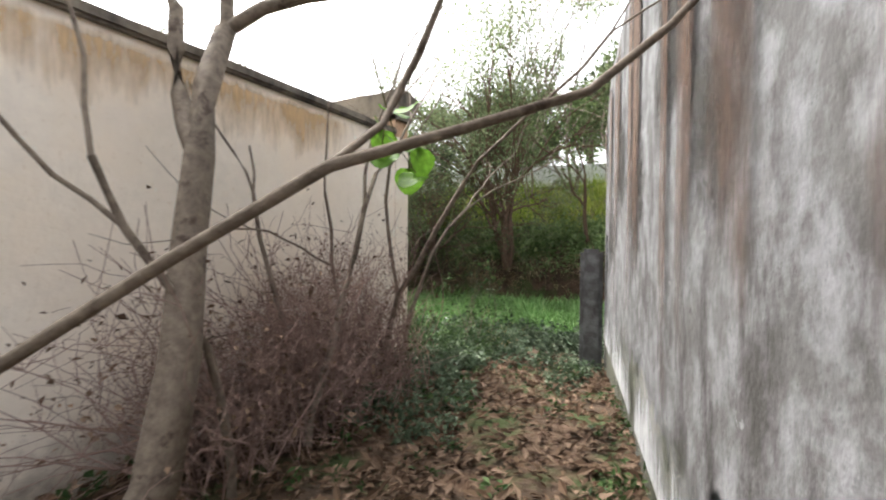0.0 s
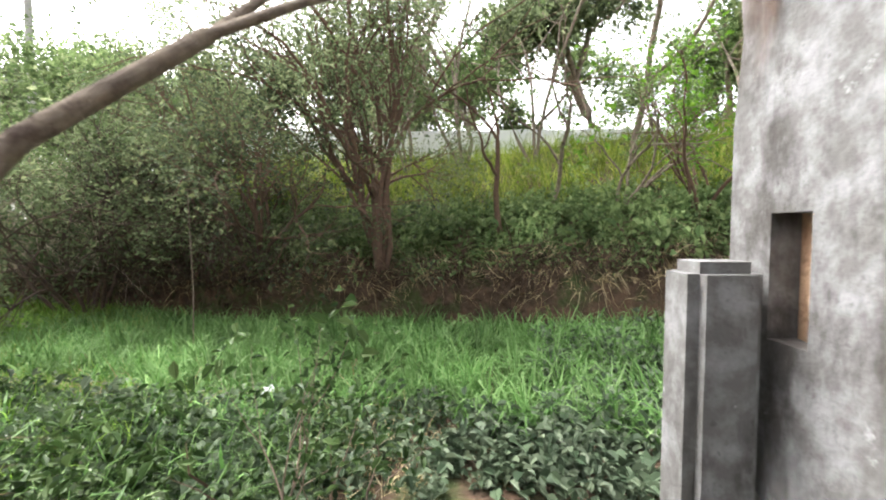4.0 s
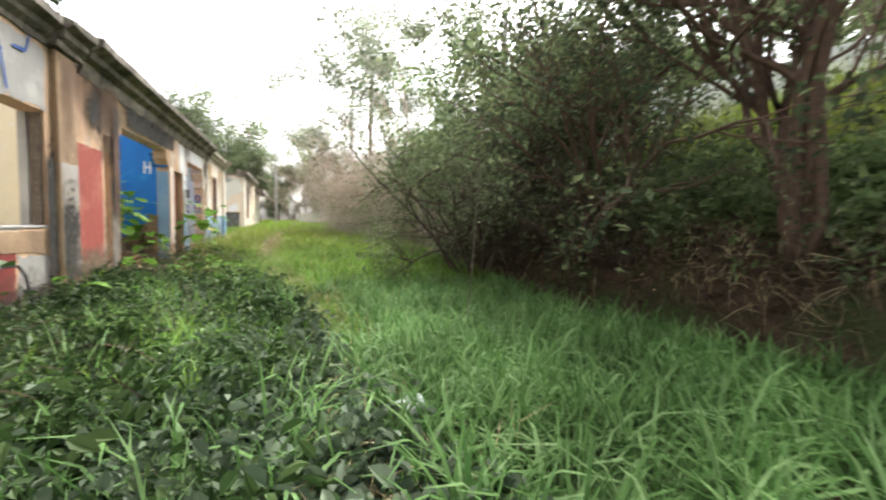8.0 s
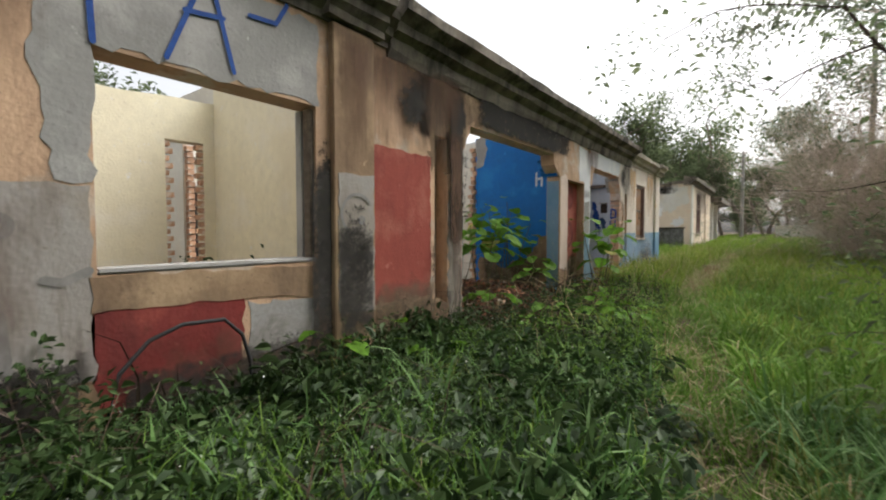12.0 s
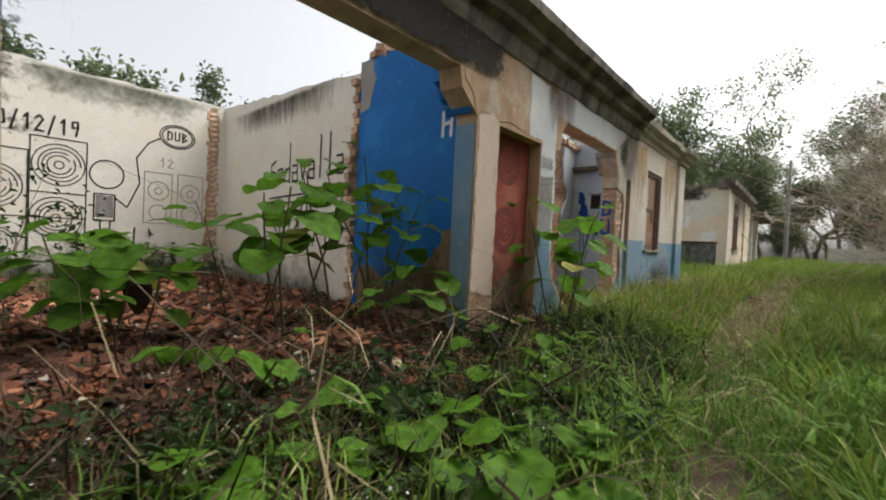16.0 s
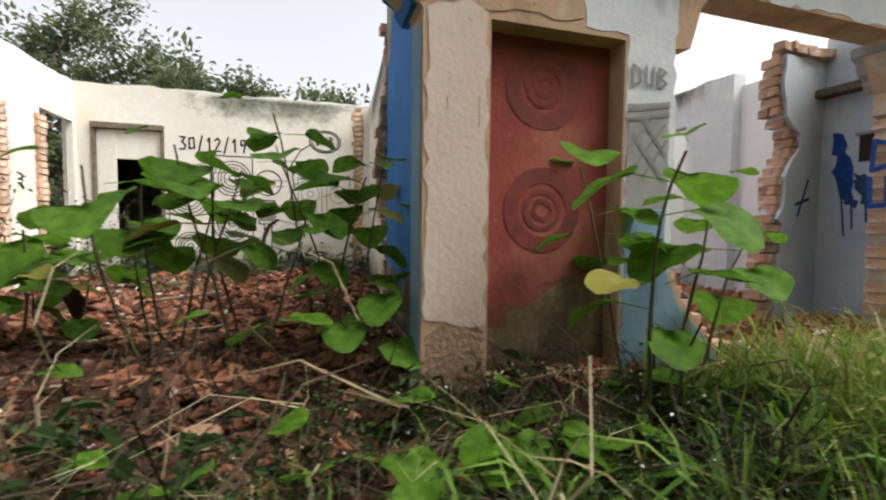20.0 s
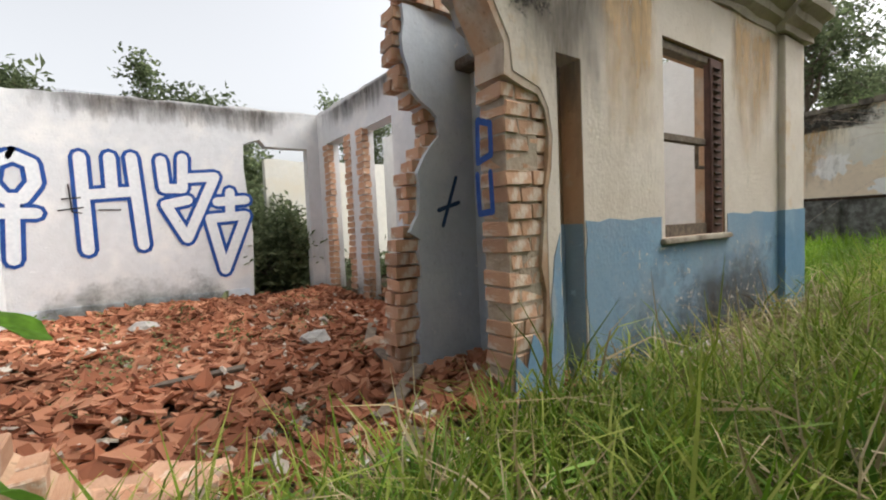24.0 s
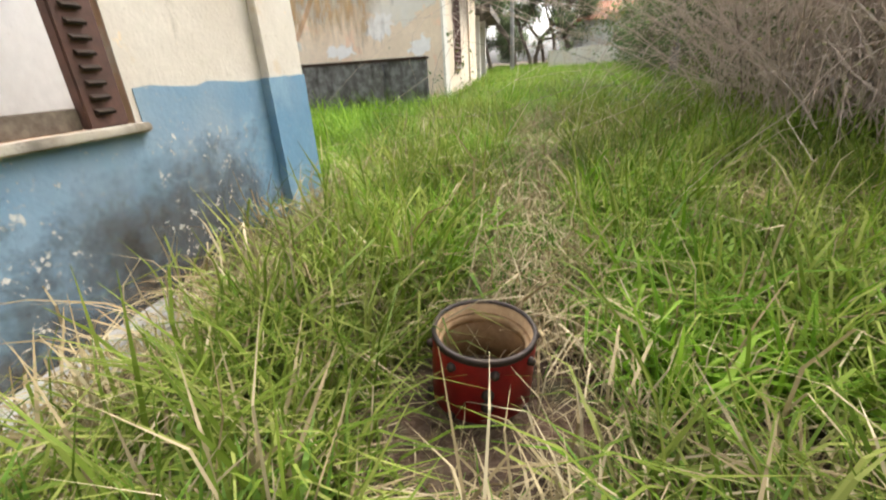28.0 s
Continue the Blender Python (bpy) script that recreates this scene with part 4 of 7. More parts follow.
stroke("marker_drawing", [rect(10.75, 11.2, 1.05, 1.98) + [(10.75, 1.05)], rect(11.3, 11.75, 1.0, 2.0) + [(11.3, 1.0)], ring(10.98, 1.65, 0.17), ring(10.98, 1.25, 0.14), ring(11.52, 1.65, 0.17), ring(11.52, 1.25, 0.14), ring(10.98, 1.65, 0.06), ring(11.52, 1.65, 0.06)], 0.014, M["greymark"], back1, B1)
lettering("marker_number", "12", 10.98, 2.1, 0.16, 0.13, M["greymark"], 0.016, back1, B1)
S1 = ((12.15, 6.8), (11.8, 1.95))
lettering("marker_name", "Sodavalla", 2.2, 1.78, 0.42, 0.255, M["black"], 0.035, side1, S1, rise=0.03, label="black hand-drawn word Sodavalla")
stroke("marker_lines", [[(2.2, 1.56), (4.6, 1.64)], [(2.2, 1.45), (4.6, 1.54)]], 0.028, M["black"], side1, S1)
lettering("marker_date", "30/12/19", 2.3, 0.88, 0.4, 0.27, M["black"], 0.035, side1, S1, label="black hand-drawn date")
door_1 = structure(thing("door_1", "broken door frame with torn white boards, dark opening", "door", at=(7.32, 6.8, 0)), "broken door frame with torn white boards, dark opening", "door")
for nm, mm, dims in (("door_frame", "wood", (0.0, 0.06, -0.03, 0.1, 0.0, 2.78)), ("door_frame", "wood", (1.06, 1.12, -0.03, 0.1, 0.0, 2.78)), ("door_frame", "wood", (0.0, 1.12, -0.06, 0.1, 2.7, 2.8)), ("board", "white", (0.06, 0.36, 0.03, 0.06, 0.1, 2.7)), ("board", "white", (0.36, 1.06, 0.04, 0.07, 2.18, 2.7))):
    part(nm, mesh_from(nm, *box_data(*dims, 0.008), M[mm]), door_1)

# graffiti in the second room
B2 = ((0, 6.2), (1, 6.2))
TAG = [
    [(12.64, 2.36), (12.82, 2.26), (12.84, 2.0), (12.7, 1.79), (12.52, 1.79), (12.4, 2.0), (12.45, 2.26), (12.64, 2.36)], [(12.6, 1.75), (12.56, 0.97)], [(12.38, 1.6), (12.82, 1.59)],
    [(13.33, 2.38), (13.34, 1.05)], [(13.35, 1.84), (13.67, 1.87), (13.67, 2.39)], [(13.67, 1.87), (13.94, 1.89)], [(13.93, 2.4), (14.0, 1.08)],
    [(14.3, 2.37), (14.32, 1.94), (14.56, 1.94), (14.59, 2.42)], [(14.58, 2.1), (15.03, 2.14), (14.58, 1.15), (14.32, 1.69), (14.62, 1.76)],
    [(14.92, 1.46), (15.46, 1.5), (15.09, 0.6), (14.92, 1.46)], [(15.04, 1.73), (15.47, 1.76)], [(15.24, 1.89), (15.22, 1.51)],
]
stroke("graffiti_outline", TAG, 0.25, M["bluemark"], back2, B2, 0.005, label="blue outline of a large graffiti tag")
stroke("graffiti_fill", TAG, 0.145, M["whitemark"], back2, B2, 0.0085)
stroke("scribble", [[(13.1, 1.78), (13.3, 1.8)], [(13.05, 1.62), (13.32, 1.66)], [(13.18, 1.98), (13.2, 1.6), (13.3, 1.58)], [(13.5, 1.62), (13.75, 1.62)]], 0.02, M["black"], back2, B2, 0.013)
box("skirting", M["bluegrey"], (12.45, 15.45, 6.185, 6.2, -0.1, 0.26), back2)
CR = ((16.27, 1.03), (16.27, 0.26))
stroke("spray_cross", [[(0.66, 1.56), (0.5, 1.18)], [(0.46, 1.3), (0.68, 1.36)]], 0.035, M["darkblue"], broken, BROKEN, 0.004)
smudge("spray_smear", [(0.1, 2.05), (0.2, 2.02), (0.3, 1.6), (0.34, 1.25), (0.24, 1.3), (0.14, 1.6)], M["bluemark"], cross, *CR, lift=0.004, amp=0.03, step=0.05, seed=90)
smudge("spray_smear", [(0.3, 1.62), (0.4, 1.6), (0.5, 1.45), (0.48, 1.2), (0.38, 1.3)], M["darkblue"], cross, *CR, lift=0.004, amp=0.04, step=0.05, seed=91)
stroke("spray_runs", [[(0.2, 1.5), (0.24, 1.1), (0.25, 0.98)], [(0.3, 1.4), (0.32, 1.05)], [(0.42, 1.35), (0.44, 1.12)]], 0.02, M["darkblue"], cross, CR, 0.004)
# small hole drawn as a dark plate, its inner shade put into the colour
box("wall_hole", M["dark"], (16.255, 16.269, 0.5, 0.68, 1.72, 1.98), cross)
box("hole_rim", M["cement"], (16.24, 16.266, 0.47, 0.71, 1.98, 2.01), cross)
cbeam = box("wooden_beam", M["wood"], (16.1, 16.27, 0.55, 1.04, 2.42, 2.5), cross, bevel=0.01)
for i, ln in enumerate(([(0.21, 1.8), (0.22, 1.55), (0.1, 1.58), (0.1, 1.76), (0.21, 1.8)], [(0.23, 1.48), (0.22, 1.24), (0.1, 1.25), (0.11, 1.48)])):
    stroke("spray_letter", [[(0.26 - u, z) for u, z in ln]], 0.04, M["bluemark"], wall_front, ((15.66, 0.26), (15.66, 0.0)), 0.02)

# second house front
stroke("crack_repair", [[(3.4, 3.3), (3.0, 2.6), (2.6, 2.0)]], 0.12, M["peach"], house2s, ((28.2, 6.5), (28.2, 0.0)), 0.004)
smudge("flaked_coat", [(2.0, 2.9), (3.0, 3.3), (6.4, 3.5), (6.4, 2.6), (5.6, 2.7), (5.0, 2.4), (4.2, 2.8), (3.4, 2.4)], M["white"], house2s, (28.2, 6.5), (28.2, 0.0), amp=0.1, seed=95)
smudge("flaked_coat", [(0.0, 0.3), (1.0, 0.3), (0.9, 2.0), (0.5, 3.2), (0.0, 3.3)], M["white"], house2, (28.2, 0), (37, 0), amp=0.05, seed=96)
barred = thing("window_3", "brown louvred window with a weathered frame", "window", kind="structure", at=(30.1, 0.0, 1.15))
for dims in ((0.0, 0.08, -0.03, 0.08, 0.0, 2.05), (1.32, 1.4, -0.03, 0.08, 0.0, 2.05), (0.08, 1.32, -0.03, 0.08, 1.97, 2.05), (0.08, 1.32, -0.03, 0.08, 0.0, 0.08), (0.66, 0.74, -0.02, 0.07, 0.08, 1.97)):
    box("window_frame", M["brownwood"], dims, barred, bevel=0.006)
for k in range(15):
    sl = box("slat", M["brownwood"], (0.08, 1.32, -0.04, 0.04, -0.008, 0.008), barred)
    sl.location.z, sl.rotation_euler = 0.16 + 0.125 * k, (radians(40), 0, 0)
box("window_sill", M["palecornice"], (-0.08, 1.48, -0.08, 0.1, -0.08, 0.0), barred, bevel=0.01)
box("corner_pilaster", M["white"], (28.12, 28.62, -0.06, -0.003, -0.3, 3.5), house2, "flaking white corner pilaster", bevel=0.01)
box("pilaster", M["housecream"], (33.6, 34.0, -0.06, -0.003, -0.3, 3.5), house2, bevel=0.01)
hr = random.Random(64)
for k in range(26):
    yy = 0.1 + k * 0.245
    zz = 3.62 - 0.22 * yy / 6.3
    box("coping_stone", M["cornice"], (28.14 - hr.uniform(0, 0.04), 28.5, yy, yy + 0.235, zz - 0.03, zz + hr.uniform(0.04, 0.13)), house2s, bevel=0.015)
for k, (u, z, w, h) in enumerate(((5.6, 2.7, 0.5, 0.9), (4.9, 2.2, 0.35, 0.5), (4.3, 2.95, 0.4, 0.4), (1.6, 2.5, 0.6, 0.5), (2.3, 1.9, 0.4, 0.35), (5.9, 1.7, 0.3, 0.4), (0.8, 2.9, 0.5, 0.35), (3.8, 1.7, 0.4, 0.3))):
    smudge("flaked_coat", [(u - w, z - 0.4 * h), (u - 0.2 * w, z - h * 0.6), (u + w * 0.9, z - h * 0.3), (u + w, z + h * 0.4), (u + 0.2 * w, z + h * 0.6), (u - w * 0.8, z + h * 0.3)], M["chalk" if k % 2 else "white"], house2s, (28.2, 6.5), (28.2, 0.0), lift=0.006 + 0.001 * k, amp=0.09, step=0.05, seed=400 + k)
box("porch_post", M["white"], (37.5, 37.8, -0.05, 0.25, -0.2, 3.1), house2)
box("porch_post", M["white"], (40.5, 40.8, -0.05, 0.25, -0.2, 3.1), house2)
box("porch_roof", M["cornice"], (36.6, 44.0, -0.6, 3.0, 3.1, 3.4), house2)
box("porch_wall", M["greywhite"], (36.6, 44.0, 2.5, 2.7, -0.2, 3.1), house2)

smudge("paint_coat", [(11.62, 0.5), (11.98, 0.45), (11.98, 2.24), (11.86, 2.3), (11.62, 2.22)], M["pinkpale"], wall_front, lift=0.007, amp=0.02, seed=164)
# dirt on the front: mildew under the cornice, runs, splashed mud, flaked paint
for k, (mm, u0, u1, z0, z1, cv) in enumerate((
        ("speckle", 7.1, 7.8, 2.3, 3.02, blot), ("speckle", 7.9, 8.6, 2.2, 3.02, blot), ("runs", 7.2, 8.6, 1.7, 3.04, drip),
        ("runs", 1.2, 2.5, 1.4, 3.04, drip), ("brownrun", 3.2, 4.5, 1.7, 3.04, drip), ("speckle", 6.0, 6.4, 0.2, 2.4, blot), 
        ("brownrun", 6.1, 7.7, 1.9, 3.04, drip), ("mudsplash", 1.2, 4.6, -0.3, 0.9, foot_cover), ("mudsplash", 4.4, 8.5, -0.3, 0.95, foot_cover), ("soot", 1.3, 2.5, -0.2, 1.0, blot),
        ("brownrun", 12.9, 13.9, 2.3, 3.02, drip), ("speckle", 15.5, 16.2, 2.2, 3.02, blot), ("runs", 15.7, 16.7, 1.7, 3.04, drip), ("rustrun", 16.35, 17.4, 1.15, 3.04, drip),
        ("rustrun", 18.4, 19.7, 1.3, 3.04, drip), ("greyfilm", 16.4, 19.69, -0.3, 0.85, foot_cover), ("greyfilm", 17.4, 19.69, -0.3, 0.9, blot),
        ("mudsplash", 16.4, 19.7, -0.1, 0.5, foot_cover), ("whitebloom", 16.4, 18.2, 0.0, 1.15, flakes), ("whitebloom", 18.1, 19.69, 0.0, 1.15, flakes),
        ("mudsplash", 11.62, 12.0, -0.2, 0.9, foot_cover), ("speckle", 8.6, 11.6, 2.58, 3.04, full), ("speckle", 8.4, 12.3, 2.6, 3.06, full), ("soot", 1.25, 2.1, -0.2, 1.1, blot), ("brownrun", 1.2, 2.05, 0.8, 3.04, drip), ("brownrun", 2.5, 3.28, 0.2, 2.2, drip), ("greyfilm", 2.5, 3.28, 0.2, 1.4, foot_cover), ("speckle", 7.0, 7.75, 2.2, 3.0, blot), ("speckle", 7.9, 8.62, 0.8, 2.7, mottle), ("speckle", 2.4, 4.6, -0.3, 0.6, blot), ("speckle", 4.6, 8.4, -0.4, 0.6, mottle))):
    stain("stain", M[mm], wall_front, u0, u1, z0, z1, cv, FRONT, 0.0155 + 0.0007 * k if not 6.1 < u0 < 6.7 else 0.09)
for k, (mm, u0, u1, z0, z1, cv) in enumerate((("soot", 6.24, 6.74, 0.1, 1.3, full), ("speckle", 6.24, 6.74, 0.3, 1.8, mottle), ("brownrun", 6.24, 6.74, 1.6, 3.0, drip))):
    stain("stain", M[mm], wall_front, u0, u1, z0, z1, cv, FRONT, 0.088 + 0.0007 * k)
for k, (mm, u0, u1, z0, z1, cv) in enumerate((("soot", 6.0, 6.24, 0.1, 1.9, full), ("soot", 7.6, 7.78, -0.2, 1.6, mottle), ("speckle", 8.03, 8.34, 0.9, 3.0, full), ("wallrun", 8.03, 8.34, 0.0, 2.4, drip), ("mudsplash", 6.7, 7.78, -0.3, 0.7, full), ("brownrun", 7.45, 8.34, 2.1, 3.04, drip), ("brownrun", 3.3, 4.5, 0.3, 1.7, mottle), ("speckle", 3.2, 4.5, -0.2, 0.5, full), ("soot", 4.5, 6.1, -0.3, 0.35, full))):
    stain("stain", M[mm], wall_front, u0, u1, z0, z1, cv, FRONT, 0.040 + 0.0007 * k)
for k, (u0, u1, z0, z1) in enumerate(((12.0, 12.9, 0.12, 1.1), (12.3, 12.91, 0.12, 0.8))):
    stain("stain", M["mudsplash"], wall_front, u0, u1, z0, z1, blot if k else foot_cover, BOARD, 0.009 + 0.0008 * k)
for k, (wl_, pl_, mm, u0, u1, z0, z1, cv) in enumerate((
        (back1, ((6.9, 6.8), (12.2, 6.8)), "algae", 1.6, 5.2, 2.9, 3.45, drip), (back1, ((6.9, 6.8), (12.2, 6.8)), "algae", 0.2, 5.2, 0.0, 0.9, foot_cover),
        (side1, ((12.15, 6.8), (11.8, 1.95)), "algae", 0.1, 4.7, 0.0, 0.9, foot_cover), (side1, ((12.15, 6.8), (11.8, 1.95)), "runs", 0.2, 4.6, 2.7, 3.2, drip),
        (back2, ((12.2, 6.2), (17.0, 6.2)), "algae", 0.2, 3.2, 0.0, 0.8, foot_cover), (back2, ((12.2, 6.2), (17.0, 6.2)), "runs", 0.2, 4.6, 2.85, 3.3, drip),
        (right2, ((16.8, 6.2), (16.8, 2.55)), "algae", 0.1, 3.6, 0.0, 0.7, foot_cover), (right2, ((16.8, 6.2), (16.8, 2.55)), "runs", 0.1, 3.6, 2.85, 3.25, drip),
        (wall_end, ((1.2, 9.0), (1.2, 0.264)), "rustrun", 3.5, 8.6, 2.2, 2.8, drip), (wall_end, ((1.2, 9.0), (1.2, 0.264)), "mudsplash", 3.0, 8.7, -0.2, 0.8, foot_cover),
        (porch_r, PORCH, "algae", 0.05, 1.66, 0.2, 1.1, foot_cover), (far2, ((17.08, 3.2), (20.06, 3.2)), "soot", 0.3, 1.4, 1.3, 2.3, blot),
        (house2s, ((28.2, 6.5), (28.2, 0.254)), "rustrun", 0.4, 6.0, 1.3, 3.4, drip), (house2s, ((28.2, 6.5), (28.2, 0.254)), "whitebloom", 0.3, 6.1, 1.4, 3.4, flakes),
        (house2s, ((28.2, 6.5), (28.2, 0.254)), "soot", 0.0, 6.2, 3.05, 3.6, full), (house2, ((28.2, 0), (37, 0)), "runs", 0.2, 7.8, 1.6, 3.5, drip), (house2, ((28.2, 0), (37, 0)), "algae", 0.1, 8.0, -0.1, 1.0, foot_cover))):
    stain("stain", M[mm], wl_, u0, u1, z0, z1, cv, pl_, 0.012 + 0.0008 * k)
box("paint_coat", M["endwall"], (1.186, 1.198, -0.004, 0.264, -0.5, 2.84), wall_front)


# ---------- plants ----------
M["grass"] = leafy("grass_blades", (0.065, 0.14, 0.018), (0.13, 0.24, 0.034), (0.225, 0.345, 0.08), 0.5, 0.42)
M["coolgrass"] = leafy("cool_green_grass", (0.06, 0.135, 0.034), (0.125, 0.235, 0.07), (0.23, 0.35, 0.145), 0.45, 0.42)
M["yellowgrass"] = leafy("yellow_green_grass", (0.09, 0.145, 0.016), (0.165, 0.225, 0.028), (0.31, 0.34, 0.085), 0.6, 0.35)
M["dullgrass"] = leafy("dull_grass", (0.095, 0.13, 0.024), (0.155, 0.185, 0.042), (0.28, 0.285, 0.1), 0.6, 0.3)
M["vividgrass"] = leafy("vivid_green_grass", (0.075, 0.16, 0.01), (0.14, 0.255, 0.018), (0.24, 0.36, 0.05), 0.5, 0.42)
M["straw"] = leafy("dry_straw", (0.22, 0.165, 0.085), (0.34, 0.27, 0.15), (0.50, 0.42, 0.27), 0.7, 0.15)
M["weed"] = leafy("weed_leaves", (0.018, 0.038, 0.011), (0.034, 0.064, 0.018), (0.075, 0.115, 0.042), 0.5, 0.25)
M["paleweed"] = leafy("pale_weed_leaves", (0.05, 0.078, 0.045), (0.085, 0.118, 0.07), (0.17, 0.21, 0.14), 0.42, 0.2)
M["bush"] = leafy("shrub_leaves", (0.08, 0.105, 0.055), (0.135, 0.17, 0.085), (0.23, 0.265, 0.14), 0.6, 0.45)
M["midbush"] = leafy("bank_leaves", (0.075, 0.12, 0.045), (0.125, 0.18, 0.07), (0.21, 0.27, 0.115), 0.6, 0.4)
M["brightleaf"] = leafy("fresh_leaves", (0.08, 0.17, 0.02), (0.11, 0.23, 0.025), (0.17, 0.30, 0.04), 0.55, 0.45, 16)
M["bigleaf"] = leafy("broad_leaves", (0.075, 0.17, 0.016), (0.115, 0.235, 0.022), (0.19, 0.32, 0.04), 0.55, 0.45, 16)
M["yellowleaf"] = leafy("yellowing_leaves", (0.28, 0.26, 0.05), (0.34, 0.32, 0.08), (0.42, 0.38, 0.12), 0.5, 0.3)
M["deadleaf"] = leafy("dead_leaves", (0.07, 0.042, 0.027), (0.12, 0.078, 0.05), (0.20, 0.14, 0.10), 0.85, 0.05)
# lightened grey-green: some distance haze is mixed into this leaf colour
M["fartree"] = leafy("hazed_far_crown", (0.085, 0.112, 0.06), (0.13, 0.165, 0.085), (0.21, 0.25, 0.13), 0.65, 0.5, 0.3)
M["darkbush"] = leafy("dark_shrub_leaves", (0.045, 0.062, 0.034), (0.085, 0.11, 0.058), (0.19, 0.215, 0.1), 0.6, 0.4)
M["lightfoliage"] = leafy("light_hanging_leaves", (0.1, 0.14, 0.05), (0.16, 0.21, 0.08), (0.26, 0.31, 0.14), 0.6, 0.5)
# leaf colour paled and greyed to paint haze onto the tall trees
M["hazecrown"] = leafy("haze_paled_leaves", (0.14, 0.165, 0.11), (0.2, 0.225, 0.16), (0.3, 0.33, 0.24), 0.6, 0.5)
M["stalk"] = leafy("dry_brown_stalks", (0.03, 0.02, 0.014), (0.058, 0.04, 0.028), (0.105, 0.072, 0.048), 0.85, 0.05)
M["stem"] = mottled("green_brown_stem", (0.07, 0.06, 0.03), (0.11, 0.10, 0.04), 20, 0.8, 0.1)
M["flower"] = mottled("tiny_white_flowers", (0.6, 0.6, 0.56), (0.5, 0.5, 0.46), 20, 0.8, 0.1)


def np_mesh(name, verts, faces, mat, smooth=True):
    """Mesh from numpy arrays: verts (n, 3), faces (m, 3 or 4)."""
    me = bpy.data.meshes.new(name)
    n, (m, k) = len(verts), faces.shape
    me.vertices.add(n)
    me.vertices.foreach_set("co", np.ascontiguousarray(verts, np.float32).ravel())
    me.loops.add(m * k)
    me.loops.foreach_set("vertex_index", np.ascontiguousarray(faces, np.int32).ravel())
    me.polygons.add(m)
    me.polygons.foreach_set("loop_start", np.arange(m, dtype=np.int32) * k)
    me.polygons.foreach_set("loop_total", np.full(m, k, np.int32))
    me.polygons.foreach_set("use_smooth", np.full(m, smooth))
    me.materials.append(mat)
    me.update(calc_edges=True)
    return me


def scattered(template, pos, rng, scale=(0.8, 1.2), tilt=0.15, up=None):
    """Copies of a template (verts, faces) at the positions, each turned and sized by chance; returns arrays."""
    tv, tf = template
    k = len(pos)
    a, s = rng.uniform(0, 2 * np.pi, k), rng.uniform(*scale, k)
    tx, ty = rng.normal(0, tilt, k), rng.normal(0, tilt, k)
    ca, sa = np.cos(a)[:, None], np.sin(a)[:, None]
    x, y, z = tv[None, :, 0] * s[:, None], tv[None, :, 1] * s[:, None], tv[None, :, 2] * s[:, None]
    X, Y = x * ca - y * sa, x * sa + y * ca
    Z = z - X * tx[:, None] - Y * ty[:, None]
    X, Y = X + z * tx[:, None], Y + z * ty[:, None]
    v = np.stack([X + pos[:, 0:1], Y + pos[:, 1:2], Z + pos[:, 2:3]], -1).reshape(-1, 3)
    f = (tf[None] + (np.arange(k) * len(tv))[:, None, None]).reshape(-1, tf.shape[1])
    return v, f


def gather(lists):
    vs, fs, o = [], [], 0
    for v, f in lists:
        vs.append(v)
        fs.append(f + o)
        o += len(v)
    return np.concatenate(vs), np.concatenate(fs)


def blade_tuft(rng, blades, length, width, spread, droop):
    vs, fs = [], []
    for _ in range(blades):
        a, L, w = rng.uniform(0, 2 * np.pi), length * rng.uniform(0.55, 1.15), width * rng.uniform(0.7, 1.3)
        bend = droop * rng.uniform(0.3, 1.4)
        b = np.array([rng.normal(0, spread), rng.normal(0, spread), -0.02])
        d, side = np.array([np.cos(a), np.sin(a), 0]), np.array([-np.sin(a), np.cos(a), 0])
        o = len(vs)
        for i in range(4):
            t = i / 3
            ang = bend * t
            p = b + d * L * (t * np.sin(0.15 + ang * 0.6)) + np.array([0, 0, L * t * np.cos(ang * 0.75)])
            ww = w * (1 - t) ** 0.6 * 0.5 + 0.0006
            vs += [p - side * ww, p + side * ww]
        for i in range(3):
            fs.append((o + 2 * i, o + 2 * i + 1, o + 2 * i + 3, o + 2 * i + 2))
    return np.array(vs), np.array(fs)


def leaf_quad(p, d, up, L, w, fold=0.25):
    """One pointed leaf of two folded quads: base, sides, tip."""
    side = np.cross(d, up)
    side /= max(1e-6, np.linalg.norm(side))
    nrm = np.cross(side, d)
    m = p + d * L * 0.45
    return [p, m + side * w / 2 + nrm * w * fold, p + d * L, m - side * w / 2 + nrm * w * fold]


def fine_leaf(p, d, up, L, w):
    """One leaf of two halves folded along its midrib: base, sides, tip, sides."""
    side = np.cross(d, up)
    side /= max(1e-6, np.linalg.norm(side))
    nrm = np.cross(side, d)
    out = [p]
    for t, h, b in ((0.28, 0.46, 0.1), (0.66, 0.4, 0.02)):
        out.append(p + d * L * t + side * w * h + nrm * w * (0.2 + b))
    out.append(p + d * L * 0.98 - nrm * L * 0.14)
    for t, h, b in ((0.66, 0.4, 0.02), (0.28, 0.46, 0.1)):
        out.append(p + d * L * t - side * w * h + nrm * w * (0.2 + b))
    return out


